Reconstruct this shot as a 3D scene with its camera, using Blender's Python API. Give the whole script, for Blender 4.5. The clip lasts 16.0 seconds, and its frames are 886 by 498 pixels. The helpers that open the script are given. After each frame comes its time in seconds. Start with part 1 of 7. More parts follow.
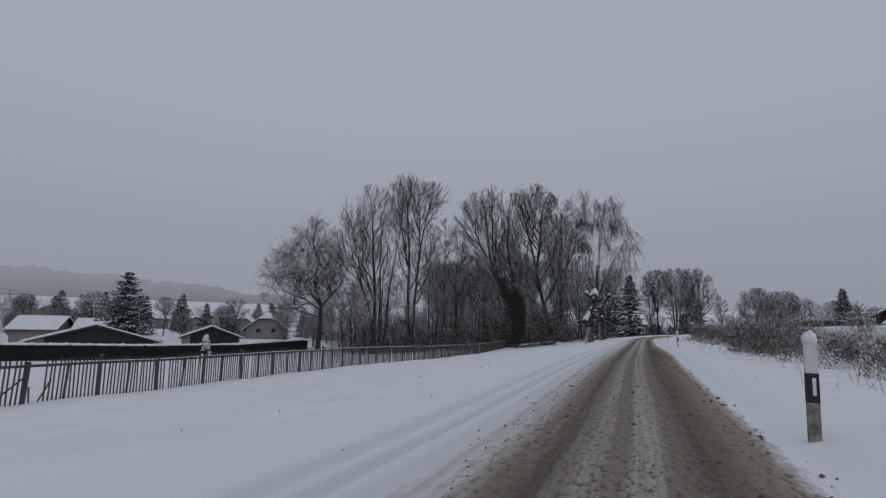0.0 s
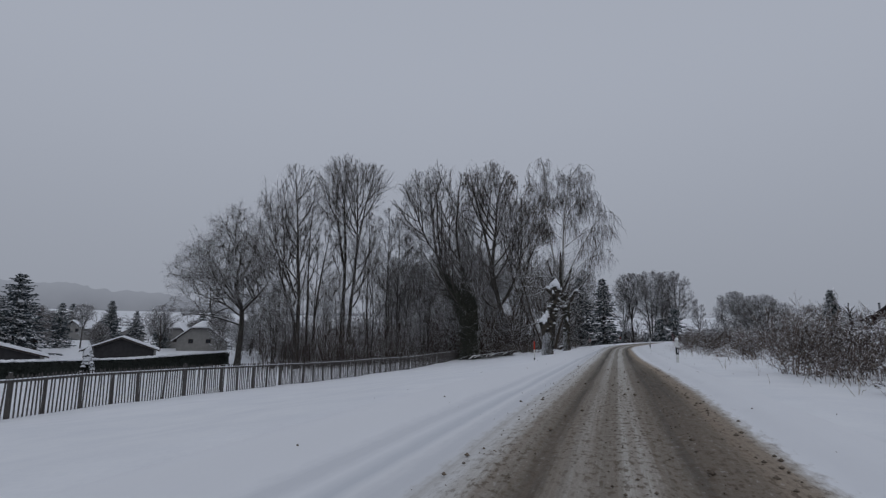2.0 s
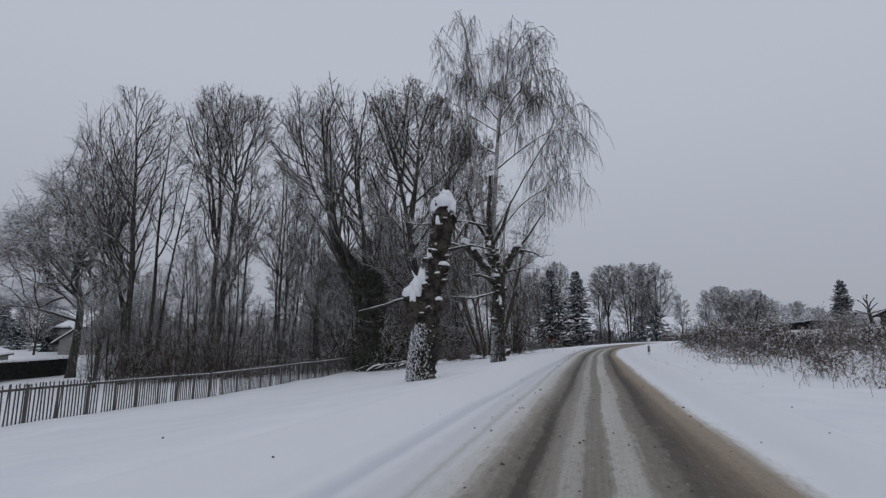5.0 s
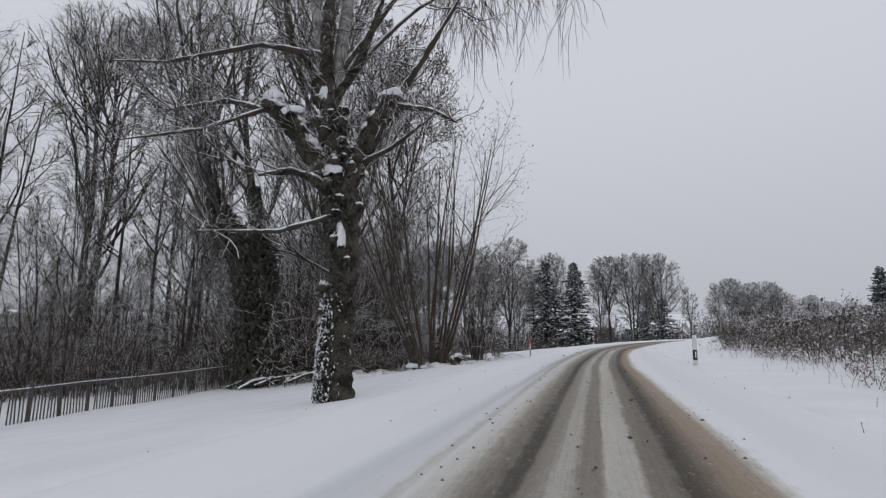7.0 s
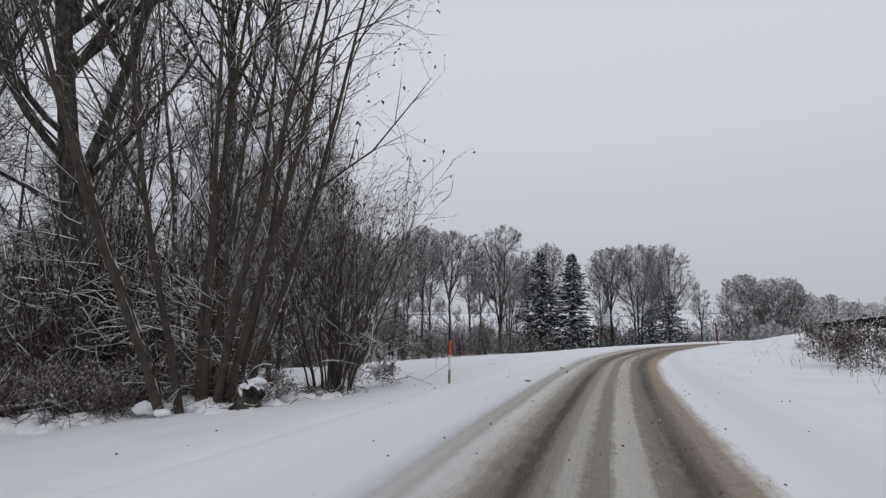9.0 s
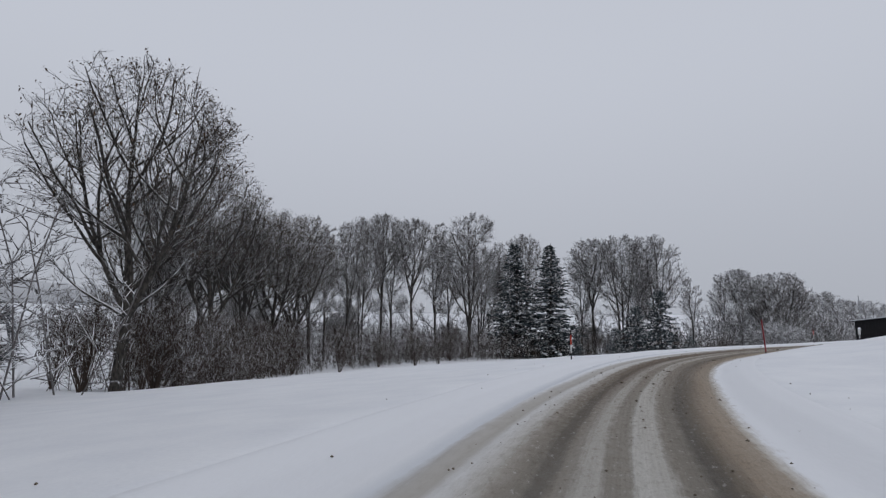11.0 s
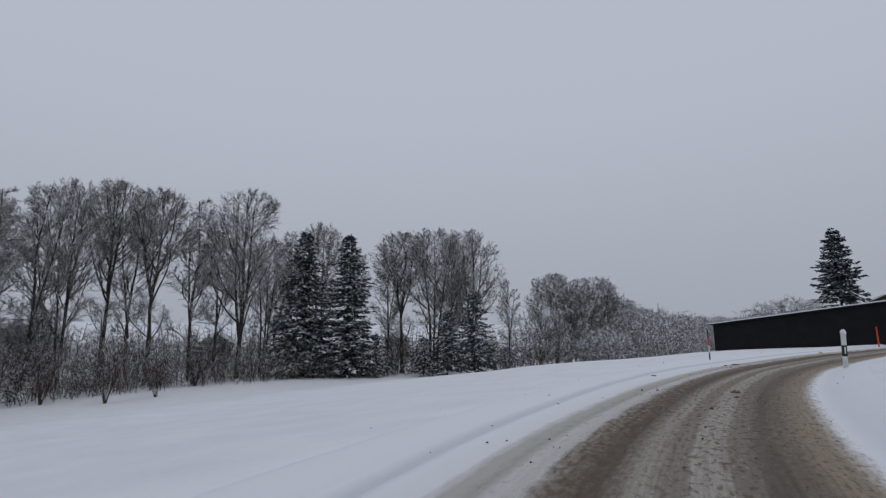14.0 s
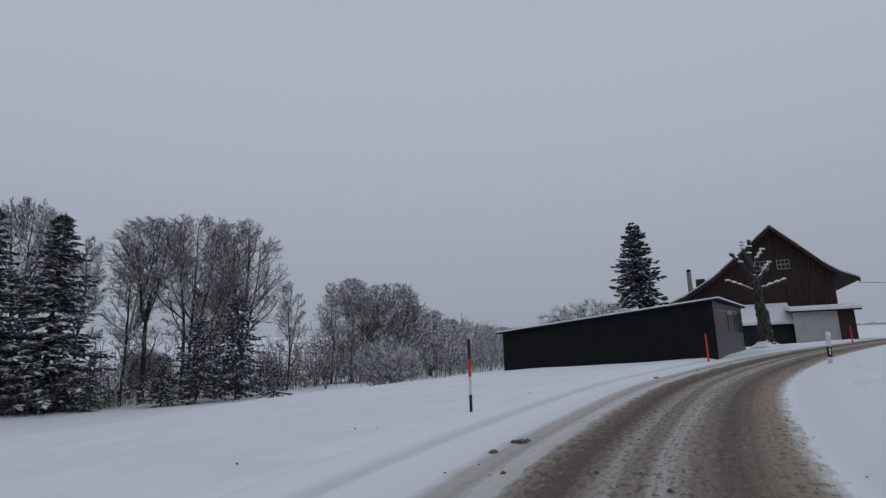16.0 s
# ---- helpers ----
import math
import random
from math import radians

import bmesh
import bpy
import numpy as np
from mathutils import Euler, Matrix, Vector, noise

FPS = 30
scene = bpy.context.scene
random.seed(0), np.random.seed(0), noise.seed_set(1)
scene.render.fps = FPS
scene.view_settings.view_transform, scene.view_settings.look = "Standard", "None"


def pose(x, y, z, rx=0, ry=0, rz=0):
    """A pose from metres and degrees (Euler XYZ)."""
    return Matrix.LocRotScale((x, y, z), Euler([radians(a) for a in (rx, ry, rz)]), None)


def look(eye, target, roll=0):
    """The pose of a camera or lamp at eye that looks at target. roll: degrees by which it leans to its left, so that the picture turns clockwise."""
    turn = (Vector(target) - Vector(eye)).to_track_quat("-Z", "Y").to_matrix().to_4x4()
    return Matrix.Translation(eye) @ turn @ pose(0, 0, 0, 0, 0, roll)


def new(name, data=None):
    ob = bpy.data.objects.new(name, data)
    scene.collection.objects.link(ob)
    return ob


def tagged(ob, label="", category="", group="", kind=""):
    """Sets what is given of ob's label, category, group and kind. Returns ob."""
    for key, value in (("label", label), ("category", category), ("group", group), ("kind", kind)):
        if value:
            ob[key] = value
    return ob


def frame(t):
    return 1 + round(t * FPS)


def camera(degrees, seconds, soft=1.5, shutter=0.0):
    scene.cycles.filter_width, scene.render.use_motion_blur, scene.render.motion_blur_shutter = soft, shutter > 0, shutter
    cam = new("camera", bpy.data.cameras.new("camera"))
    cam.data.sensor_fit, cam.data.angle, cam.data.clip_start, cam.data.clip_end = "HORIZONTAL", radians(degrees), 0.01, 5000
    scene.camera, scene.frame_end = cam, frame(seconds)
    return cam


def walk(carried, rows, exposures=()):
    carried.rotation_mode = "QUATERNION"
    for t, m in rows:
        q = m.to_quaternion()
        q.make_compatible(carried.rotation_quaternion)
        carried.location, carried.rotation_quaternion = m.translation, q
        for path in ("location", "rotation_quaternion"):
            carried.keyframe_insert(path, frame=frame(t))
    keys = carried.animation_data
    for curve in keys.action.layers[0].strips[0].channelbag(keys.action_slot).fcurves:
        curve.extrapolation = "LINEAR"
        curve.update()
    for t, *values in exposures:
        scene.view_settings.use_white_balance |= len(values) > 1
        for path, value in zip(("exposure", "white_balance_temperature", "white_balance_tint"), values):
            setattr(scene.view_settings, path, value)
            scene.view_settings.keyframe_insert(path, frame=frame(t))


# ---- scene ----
cam = camera(80.0, 16.0, soft=1.3)
PATH = [
    (0, (0.949, -5.668, 1.217), (0.24, -3.821, 1.512), 0.9),
    (0.5, (0.902, -1.804, 1.204), (0.224, 0.053, 1.507), 0.7),
    (1, (0.786, 2.033, 1.198), (0.127, 3.896, 1.506), -0.7),
    (1.5, (0.617, 5.858, 1.206), (-0.026, 7.722, 1.54), 0.7),
    (2, (0.525, 9.645, 1.194), (-0.095, 11.518, 1.522), 0.4),
    (2.5, (0.459, 13.437, 1.19), (-0.136, 15.317, 1.52), 0.2),
    (3, (0.421, 17.272, 1.189), (-0.155, 19.159, 1.517), 0.2),
    (3.5, (0.366, 21.169, 1.182), (-0.196, 23.06, 1.508), 0.1),
    (3.7, (0.347, 22.726, 1.175), (-0.21, 24.619, 1.503), 0.1),
    (6, (0.266, 40.531, 1.144), (-0.266, 42.431, 1.472), 0.3),
    (6.5, (0.293, 44.272, 1.131), (-0.241, 46.173, 1.454), 0.3),
    (7, (0.3, 48.073, 1.13), (-0.234, 49.973, 1.454), -0.1),
    (7.5, (0.28, 51.926, 1.149), (-0.256, 53.824, 1.477), -0.4),
    (8, (0.269, 55.875, 1.183), (-0.27, 57.771, 1.518), -0.1),
    (8.5, (0.305, 59.721, 1.216), (-0.234, 61.619, 1.545), 0.5),
    (9, (0.326, 63.607, 1.224), (-0.212, 65.508, 1.537), 0.7),
    (9.5, (0.365, 67.62, 1.248), (-0.17, 69.522, 1.562), 0.9),
    (11.8, (1.382, 86.626, 1.29), (1.002, 88.563, 1.617), 0.1),
    (12, (1.544, 88.315, 1.292), (1.199, 90.258, 1.622), 0.0),
    (12.5, (2.164, 92.588, 1.309), (1.911, 94.542, 1.649), -0.0),
    (13, (2.989, 96.757, 1.371), (2.846, 98.721, 1.718), 0.8),
    (13.5, (4.121, 100.916, 1.462), (4.114, 102.885, 1.814), 0.6),
    (14, (5.665, 104.9, 1.57), (5.809, 106.863, 1.929), -0.3),
    (14.5, (7.545, 108.688, 1.668), (7.859, 110.626, 2.052), -1.0),
    (15, (9.643, 112.191, 1.748), (10.129, 114.09, 2.142), -0.8),
    (15.5, (11.95, 115.407, 1.81), (12.595, 117.26, 2.199), -1.2),
    (16, (14.42, 118.279, 1.927), (15.207, 120.075, 2.32), -1.5),
]
EXPOSURES = [(0.0, -0.32, 6500, 10), (1.5, -0.29, 6500, 10), (3.0, -0.24, 6500, 10), (3.5, -0.15, 6500, 10), (6.0, 0.18, 6800, 10), (7.0, 0.36, 7000, 10), (9.0, 0.42, 7050, 10), (9.7, 0.36, 7000, 10), (11.8, 0.10, 6650, 10), (12.5, 0.02, 6600, 10), (14.5, 0.0, 6550, 10), (15.0, -0.07, 6500, 10), (15.5, -0.11, 6450, 10), (16.0, -0.14, 6400, 10)]
walk(cam, [(t, look(eye, target, roll)) for t, eye, target, roll in PATH], EXPOSURES)

# ---- world, sun ----
world = bpy.data.worlds.new("overcast_sky")
scene.world = world
world.use_nodes = True
wn, wl = world.node_tree.nodes, world.node_tree.links
sky = wn.new("ShaderNodeTexSky")
sky.sky_type, sky.sun_disc = "NISHITA", False
sky.sun_elevation, sky.sun_rotation = radians(38), radians(150)
sky.air_density, sky.dust_density = 1.0, 4.0
dull = wn.new("ShaderNodeHueSaturation")
dull.inputs["Saturation"].default_value, dull.inputs["Value"].default_value = 0.25, 0.09
cloud = wn.new("ShaderNodeMix")
cloud.data_type = "RGBA"
cloud.inputs[0].default_value = 0.97
cloud.inputs[7].default_value = (0.435, 0.472, 0.553, 1)
wl.new(sky.outputs[0], dull.inputs["Color"])
wl.new(dull.outputs[0], cloud.inputs[6])
# cloud is a little darker towards the horizon
where_to = wn.new("ShaderNodeTexCoord")
height = wn.new("ShaderNodeSeparateXYZ")
band = wn.new("ShaderNodeMapRange")
band.interpolation_type = "SMOOTHSTEP"
band.inputs[1].default_value, band.inputs[2].default_value, band.inputs[3].default_value, band.inputs[4].default_value = -0.05, 0.5, 0.80, 1.04
shade = wn.new("ShaderNodeVectorMath")
shade.operation = "SCALE"
wl.new(where_to.outputs["Generated"], height.inputs[0])
wl.new(height.outputs[2], band.inputs[0])
wl.new(cloud.outputs[2], shade.inputs[0])
wl.new(band.outputs[0], shade.inputs["Scale"])
wl.new(shade.outputs[0], wn["Background"].inputs["Color"])
wn["Background"].inputs["Strength"].default_value = 1.0
sun = new("sun", bpy.data.lights.new("sun", "SUN"))
sun.data.energy, sun.data.angle, sun.data.color = 0.3, radians(60), (1.0, 0.97, 0.93)
sun.matrix_world = look((0, 0, 60), (-10, 16, 34))


# ---- materials ----
def mat(name, base, dark=None, scale=6.0, rough=0.85, bump=0.2, snow=None, island=0.0, detail=6.0, metal=0.0, stretch=(1, 1, 1), fine=40.0, depth=0.02, lo=0.45, hi=0.95):
    """A surface with two scales of variation; snow: how far a face must look up to carry snow (a normal's z)."""
    m = bpy.data.materials.new(name)
    m.use_nodes = True
    n, l = m.node_tree.nodes, m.node_tree.links
    bs = n["Principled BSDF"]
    dark = dark or tuple(c * 0.55 for c in base)
    co = n.new("ShaderNodeTexCoord")
    mp = n.new("ShaderNodeMapping")
    mp.inputs["Scale"].default_value = stretch
    l.new(co.outputs["Object"], mp.inputs[0])
    big = n.new("ShaderNodeTexNoise")
    big.inputs["Scale"].default_value, big.inputs["Detail"].default_value = scale, detail
    small = n.new("ShaderNodeTexNoise")
    small.inputs["Scale"].default_value, small.inputs["Detail"].default_value = fine, 3
    l.new(mp.outputs[0], big.inputs["Vector"]), l.new(mp.outputs[0], small.inputs["Vector"])
    add = n.new("ShaderNodeMath")
    add.operation = "MULTIPLY_ADD"
    add.inputs[1].default_value = 0.45
    l.new(small.outputs[0], add.inputs[0]), l.new(big.outputs[0], add.inputs[2])
    fac = add.outputs[0]
    if island:
        geo = n.new("ShaderNodeNewGeometry")
        isl = n.new("ShaderNodeMath")
        isl.operation = "MULTIPLY_ADD"
        isl.inputs[1].default_value = island
        l.new(geo.outputs["Random Per Island"], isl.inputs[0]), l.new(fac, isl.inputs[2])
        fac = isl.outputs[0]
    ramp = n.new("ShaderNodeValToRGB")
    ramp.color_ramp.elements[0].position, ramp.color_ramp.elements[0].color = lo, (*dark, 1)
    ramp.color_ramp.elements[1].position, ramp.color_ramp.elements[1].color = hi + island, (*base, 1)
    l.new(fac, ramp.inputs[0])
    col = ramp.outputs[0]
    if snow is not None:
        geo = n.new("ShaderNodeNewGeometry")
        sep = n.new("ShaderNodeSeparateXYZ")
        l.new(geo.outputs["Normal"], sep.inputs[0])
        wob = n.new("ShaderNodeMath")
        wob.operation = "MULTIPLY_ADD"
        wob.inputs[1].default_value = 0.8
        l.new(big.outputs[0], wob.inputs[0]), l.new(sep.outputs[2], wob.inputs[2])
        mr = n.new("ShaderNodeMapRange")
        mr.inputs[1].default_value, mr.inputs[2].default_value = snow + 0.34, snow + 0.5
        l.new(wob.outputs[0], mr.inputs[0])
        mix = n.new("ShaderNodeMix")
        mix.data_type = "RGBA"
        mix.inputs[7].default_value = (0.82, 0.84, 0.87, 1)
        l.new(mr.outputs[0], mix.inputs[0]), l.new(col, mix.inputs[6])
        col = mix.outputs[2]
    l.new(col, bs.inputs["Base Color"])
    bs.inputs["Roughness"].default_value, bs.inputs["Metallic"].default_value = rough, metal
    bs.inputs["Specular IOR Level"].default_value = 0.3
    if bump:
        bp = n.new("ShaderNodeBump")
        bp.inputs["Strength"].default_value, bp.inputs["Distance"].default_value = bump, depth
        l.new(fac, bp.inputs["Height"]), l.new(bp.outputs[0], bs.inputs["Normal"])
    return m


M = {
    "bark": mat("dark_bark", (0.088, 0.079, 0.07), (0.022, 0.02, 0.018), 5, bump=1.0, snow=0.45, stretch=(1.6, 1.6, 0.5), fine=24, depth=0.06, lo=0.6, hi=0.84),
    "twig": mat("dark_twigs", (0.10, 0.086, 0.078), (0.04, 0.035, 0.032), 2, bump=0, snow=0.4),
    # paler copy of the dark twigs: distance haze painted in, besides the frost
    "twig_frost": mat("frosted_hazed_twigs", (0.205, 0.19, 0.188), (0.105, 0.097, 0.098), 2, bump=0, snow=0.38),
    "hazel": mat("hazel_bark", (0.085, 0.066, 0.05), (0.024, 0.022, 0.019), 5, bump=0.2, snow=0.4),
    "brush": mat("brown_brushwood", (0.085, 0.06, 0.047), (0.036, 0.027, 0.023), 2, bump=0, snow=0.62),
    "brush_snow": mat("snow_lined_brushwood", (0.08, 0.062, 0.05), (0.03, 0.025, 0.022), 2, bump=0, snow=0.48),
    "bough_snow": mat("snow_lined_boughs", (0.075, 0.064, 0.052), (0.026, 0.023, 0.02), 4, bump=0, snow=0.24),
    "birch": mat("birch_bark", (0.44, 0.43, 0.42), (0.04, 0.037, 0.034), 3.2, stretch=(1, 1, 1.6), snow=0.7),
    "plane": mat("plane_bark", (0.082, 0.07, 0.056), (0.012, 0.011, 0.009), 5, bump=1.0, snow=0.46, fine=22, depth=0.08, lo=0.62, hi=0.84),
    "ivy": mat("ivy_leaves", (0.06, 0.062, 0.047), (0.024, 0.027, 0.021), 8, rough=0.5, bump=0, snow=0.82, island=0.3),
    "leaf": mat("withered_leaves", (0.10, 0.065, 0.04), (0.04, 0.03, 0.022), 8, bump=0, island=0.3),
    "bramble_leaf": mat("bramble_leaves", (0.085, 0.068, 0.06), (0.026, 0.025, 0.024), 8, bump=0, island=0.5, snow=0.68),
    # needle green is lifted and blued here to imitate haze
    "needle_snow": mat("snowy_fir_needles", (0.076, 0.096, 0.104), (0.034, 0.043, 0.05), 4, bump=0, island=0.25, snow=0.8),
    "snow": mat("fresh_snow", (0.80, 0.815, 0.84), (0.71, 0.73, 0.77), 0.8, rough=0.75, bump=0.25, fine=14),
    "weed": mat("dead_weeds", (0.19, 0.152, 0.13), (0.06, 0.05, 0.045), 3, bump=0, island=0.5, snow=0.5),
    "straw": mat("dry_grass", (0.26, 0.205, 0.14), (0.12, 0.092, 0.062), 3, bump=0, island=0.4),
    "fence": mat("weathered_fence_wood", (0.12, 0.11, 0.104), (0.042, 0.039, 0.037), 5, stretch=(6, 6, 0.8), snow=0.8),
    "white": mat("white_plastic", (0.74, 0.75, 0.75), (0.52, 0.52, 0.50), 6, rough=0.45, bump=0.03),
    "black": mat("black_plastic", (0.03, 0.03, 0.032), (0.015, 0.015, 0.016), 8, rough=0.5, bump=0.03),
    "reflector": mat("reflector_foil", (0.78, 0.79, 0.80), (0.62, 0.63, 0.64), 30, rough=0.25, bump=0.02),
    "grime": mat("grimy_post_base", (0.36, 0.33, 0.27), (0.05, 0.045, 0.04), 9, bump=0.2),
    "red": mat("signal_red_paint", (0.72, 0.075, 0.035), (0.50, 0.045, 0.025), 8, rough=0.5, bump=0.03),
    "darkred": mat("dull_red_paint", (0.30, 0.035, 0.04), (0.16, 0.02, 0.025), 8, rough=0.55, bump=0.05),
    "shed": mat("black_metal_cladding", (0.016, 0.015, 0.017), (0.008, 0.008, 0.009), 1.5, rough=0.95, bump=0.05),
    "shed_end": mat("dark_grey_sheet", (0.075, 0.075, 0.08), (0.04, 0.04, 0.043), 1.2, rough=0.5, bump=0.05),
    "barnwood": mat("brown_barn_boards", (0.060, 0.034, 0.030), (0.022, 0.014, 0.013), 2.2, stretch=(3, 3, 0.35), bump=0.3),
    "barnroof": mat("dark_roof_edge", (0.05, 0.035, 0.03), (0.025, 0.018, 0.016), 3),
    "plaster": mat("pale_plaster", (0.46, 0.455, 0.44), (0.34, 0.335, 0.325), 1.5, bump=0.1),
    "greyplaster": mat("grey_plaster", (0.30, 0.295, 0.28), (0.21, 0.205, 0.20), 1.2, bump=0.1),
    "darkwall": mat("dark_timber_wall", (0.045, 0.043, 0.045), (0.025, 0.024, 0.026), 1.5, bump=0.1),
    "glass": mat("dark_window_glass", (0.03, 0.034, 0.04), (0.02, 0.022, 0.026), 2, rough=0.12, bump=0),
    "wood": mat("window_frame_wood", (0.10, 0.07, 0.055), (0.05, 0.036, 0.03), 5),
    "hedge": mat("hedge_leaves", (0.038, 0.044, 0.038), (0.015, 0.018, 0.017), 3, bump=0, island=0.3),
    "steel": mat("galvanised_steel", (0.30, 0.31, 0.32), (0.18, 0.185, 0.19), 3, rough=0.4, bump=0.02, metal=0.7),
    "clod": mat("dirty_slush", (0.22, 0.18, 0.14), (0.07, 0.055, 0.042), 12, bump=0.6, fine=60),
    # mast steel with the haze of distance put into its pale colour
    "mast": mat("hazed_mast_steel", (0.42, 0.43, 0.45), (0.34, 0.35, 0.37), 0.2, bump=0),
}


def road_material():
    """Slush, wet wheel tracks and brown grit. The map's u runs across the road in metres, v along it."""
    m = bpy.data.materials.new("slushy_road")
    m.use_nodes = True
    n, l = m.node_tree.nodes, m.node_tree.links
    bs = n["Principled BSDF"]
    uv = n.new("ShaderNodeUVMap")
    uv.uv_map = "lane"
    sep = n.new("ShaderNodeSeparateXYZ")
    l.new(uv.outputs[0], sep.inputs[0])

    def noise_on(sx, sy, scale, detail=4):
        mp = n.new("ShaderNodeMapping")
        mp.inputs["Scale"].default_value = (sx, sy, 1)
        t = n.new("ShaderNodeTexNoise")
        t.inputs["Scale"].default_value, t.inputs["Detail"].default_value = scale, detail
        t.inputs["Roughness"].default_value = 0.62
        l.new(uv.outputs[0], mp.inputs[0]), l.new(mp.outputs[0], t.inputs["Vector"])
        return t.outputs[0]

    def math_node(op, a, b, c=None):
        k = n.new("ShaderNodeMath")
        k.operation = op
        for i, v in enumerate((a, b, c)):
            if v is None:
                continue
            if isinstance(v, (int, float)):
                k.inputs[i].default_value = v
            else:
                l.new(v, k.inputs[i])
        return k.outputs[0]

    def ramp_on(value, stops):
        r = n.new("ShaderNodeValToRGB")
        while len(r.color_ramp.elements) < len(stops):
            r.color_ramp.elements.new(0.5)
        for e, (at, c) in zip(r.color_ramp.elements, stops):
            e.position, e.color = at, (*c, 1)
        l.new(value, r.inputs[0])
        return r.outputs[0]

    def blend(fac, a, b, kind="MIX"):
        k = n.new("ShaderNodeMix")
        k.data_type, k.blend_type = "RGBA", kind
        for v, at in ((fac, 0), (a, 6), (b, 7)):
            if isinstance(v, (int, float)):
                k.inputs[at].default_value = v
            elif isinstance(v, tuple):
                k.inputs[at].default_value = (*v, 1)
            else:
                l.new(v, k.inputs[at])
        return k.outputs[2]

    def between(value, lo, hi, a=0.0, b=1.0):
        k = n.new("ShaderNodeMapRange")
        for at, v in zip((1, 2, 3, 4), (lo, hi, a, b)):
            k.inputs[at].default_value = v
        l.new(value, k.inputs[0])
        return k.outputs[0]

    wander = noise_on(0.0, 0.09, 1.0, 2)
    streak = noise_on(10.0, 0.10, 1.0, 5)
    hair = noise_on(34.0, 0.22, 1.0, 4)
    grit = noise_on(1.0, 0.32, 9.0, 6)
    fine = noise_on(1.0, 0.45, 42.0, 4)
    crumb = noise_on(1.0, 0.42, 15.0, 7)
    patch = noise_on(0.55, 0.08, 1.0, 3)
    across = math_node("MULTIPLY_ADD", math_node("SUBTRACT", wander, 0.5), 0.22, sep.outputs[0])
    across = math_node("MULTIPLY_ADD", math_node("SUBTRACT", streak, 0.5), 0.16, across)
    across = math_node("MULTIPLY_ADD", math_node("SUBTRACT", grit, 0.5), 0.16, across)
    widen = math_node("ADD", math_node("ADD", between(sep.outputs[1], 0, 22, 0.1, 0.45), between(sep.outputs[1], 28, 48, 0.0, -0.4)), math_node("ADD", between(sep.outputs[1], 55, 70, 0.0, -0.15), between(sep.outputs[1], 78, 92, 0.0, 0.3)))
    across = math_node("SUBTRACT", across, math_node("MULTIPLY", widen, between(across, 0.7, 1.25)))
    edge = math_node("MULTIPLY_ADD", math_node("SUBTRACT", grit, 0.5), 0.5, across)
    snow, pale, mid, tan, wet = (0.755, 0.77, 0.80), (0.44, 0.425, 0.395), (0.255, 0.235, 0.205), (0.33, 0.27, 0.21), (0.088, 0.08, 0.07)
    # metres from the lane's middle, colour
    stops = [(-2.30, snow), (-1.62, (0.70, 0.71, 0.73)), (-1.50, (0.50, 0.495, 0.485)), (-1.40, (0.66, 0.665, 0.67)), (-1.14, (0.58, 0.57, 0.55)), (-1.00, (0.36, 0.335, 0.30)),
             (-0.90, (0.25, 0.23, 0.20)), (-0.79, (0.19, 0.175, 0.15)), (-0.73, wet), (-0.62, wet), (-0.55, mid), (-0.40, (0.32, 0.30, 0.27)), (-0.34, pale), (-0.22, pale), (-0.14, mid), (0.04, (0.27, 0.25, 0.22)), (0.10, (0.54, 0.53, 0.50)), (0.34, (0.48, 0.465, 0.435)), (0.42, (0.24, 0.22, 0.19)), (0.62, (0.19, 0.174, 0.15)),
             (0.71, wet), (0.80, (0.11, 0.095, 0.078)), (0.92, (0.21, 0.175, 0.138)), (1.02, tan), (1.20, (0.37, 0.315, 0.255)), (1.30, (0.58, 0.56, 0.53)), (1.42, snow)]
    place = math_node("MULTIPLY_ADD", across, 1 / 6.0, 3.6 / 6.0)
    color = ramp_on(place, [(d / 6.0 + 3.6 / 6.0, c) for d, c in stops])
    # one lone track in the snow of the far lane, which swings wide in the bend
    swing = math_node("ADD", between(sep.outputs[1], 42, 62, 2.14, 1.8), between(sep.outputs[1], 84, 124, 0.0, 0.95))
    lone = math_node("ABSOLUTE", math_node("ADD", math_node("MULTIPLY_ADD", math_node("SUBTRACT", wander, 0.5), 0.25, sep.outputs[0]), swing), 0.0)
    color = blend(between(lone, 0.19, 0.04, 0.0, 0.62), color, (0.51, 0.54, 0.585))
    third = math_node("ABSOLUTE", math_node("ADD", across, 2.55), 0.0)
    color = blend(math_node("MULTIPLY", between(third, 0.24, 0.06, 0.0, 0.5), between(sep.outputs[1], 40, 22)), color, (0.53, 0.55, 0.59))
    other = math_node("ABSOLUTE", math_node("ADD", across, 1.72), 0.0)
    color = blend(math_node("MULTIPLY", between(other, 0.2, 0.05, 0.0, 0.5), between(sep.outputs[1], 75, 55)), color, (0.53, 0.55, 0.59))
    # a gritty band on the left shoulder from the bend on
    shoulder = math_node("ABSOLUTE", math_node("ADD", across, 1.6), 0.0)
    color = blend(math_node("MULTIPLY", between(shoulder, 0.26, 0.08, 0.0, 0.8), between(sep.outputs[1], 58, 72)), color, (0.36, 0.335, 0.30))
    # how far the dirt reaches: clean snow beyond the left tracks and on the right bank
    dirt = math_node("MULTIPLY", between(edge, -1.6, -0.95), between(edge, 1.46, 1.26))
    sand = ramp_on(math_node("MULTIPLY_ADD", fine, 0.5, math_node("MULTIPLY", hair, 0.5)), [(0.36, (0.60, 0.57, 0.52)), (0.62, (1.12, 1.11, 1.10))])
    early, late_on = between(sep.outputs[1], 42, 20), between(sep.outputs[1], 84, 100)
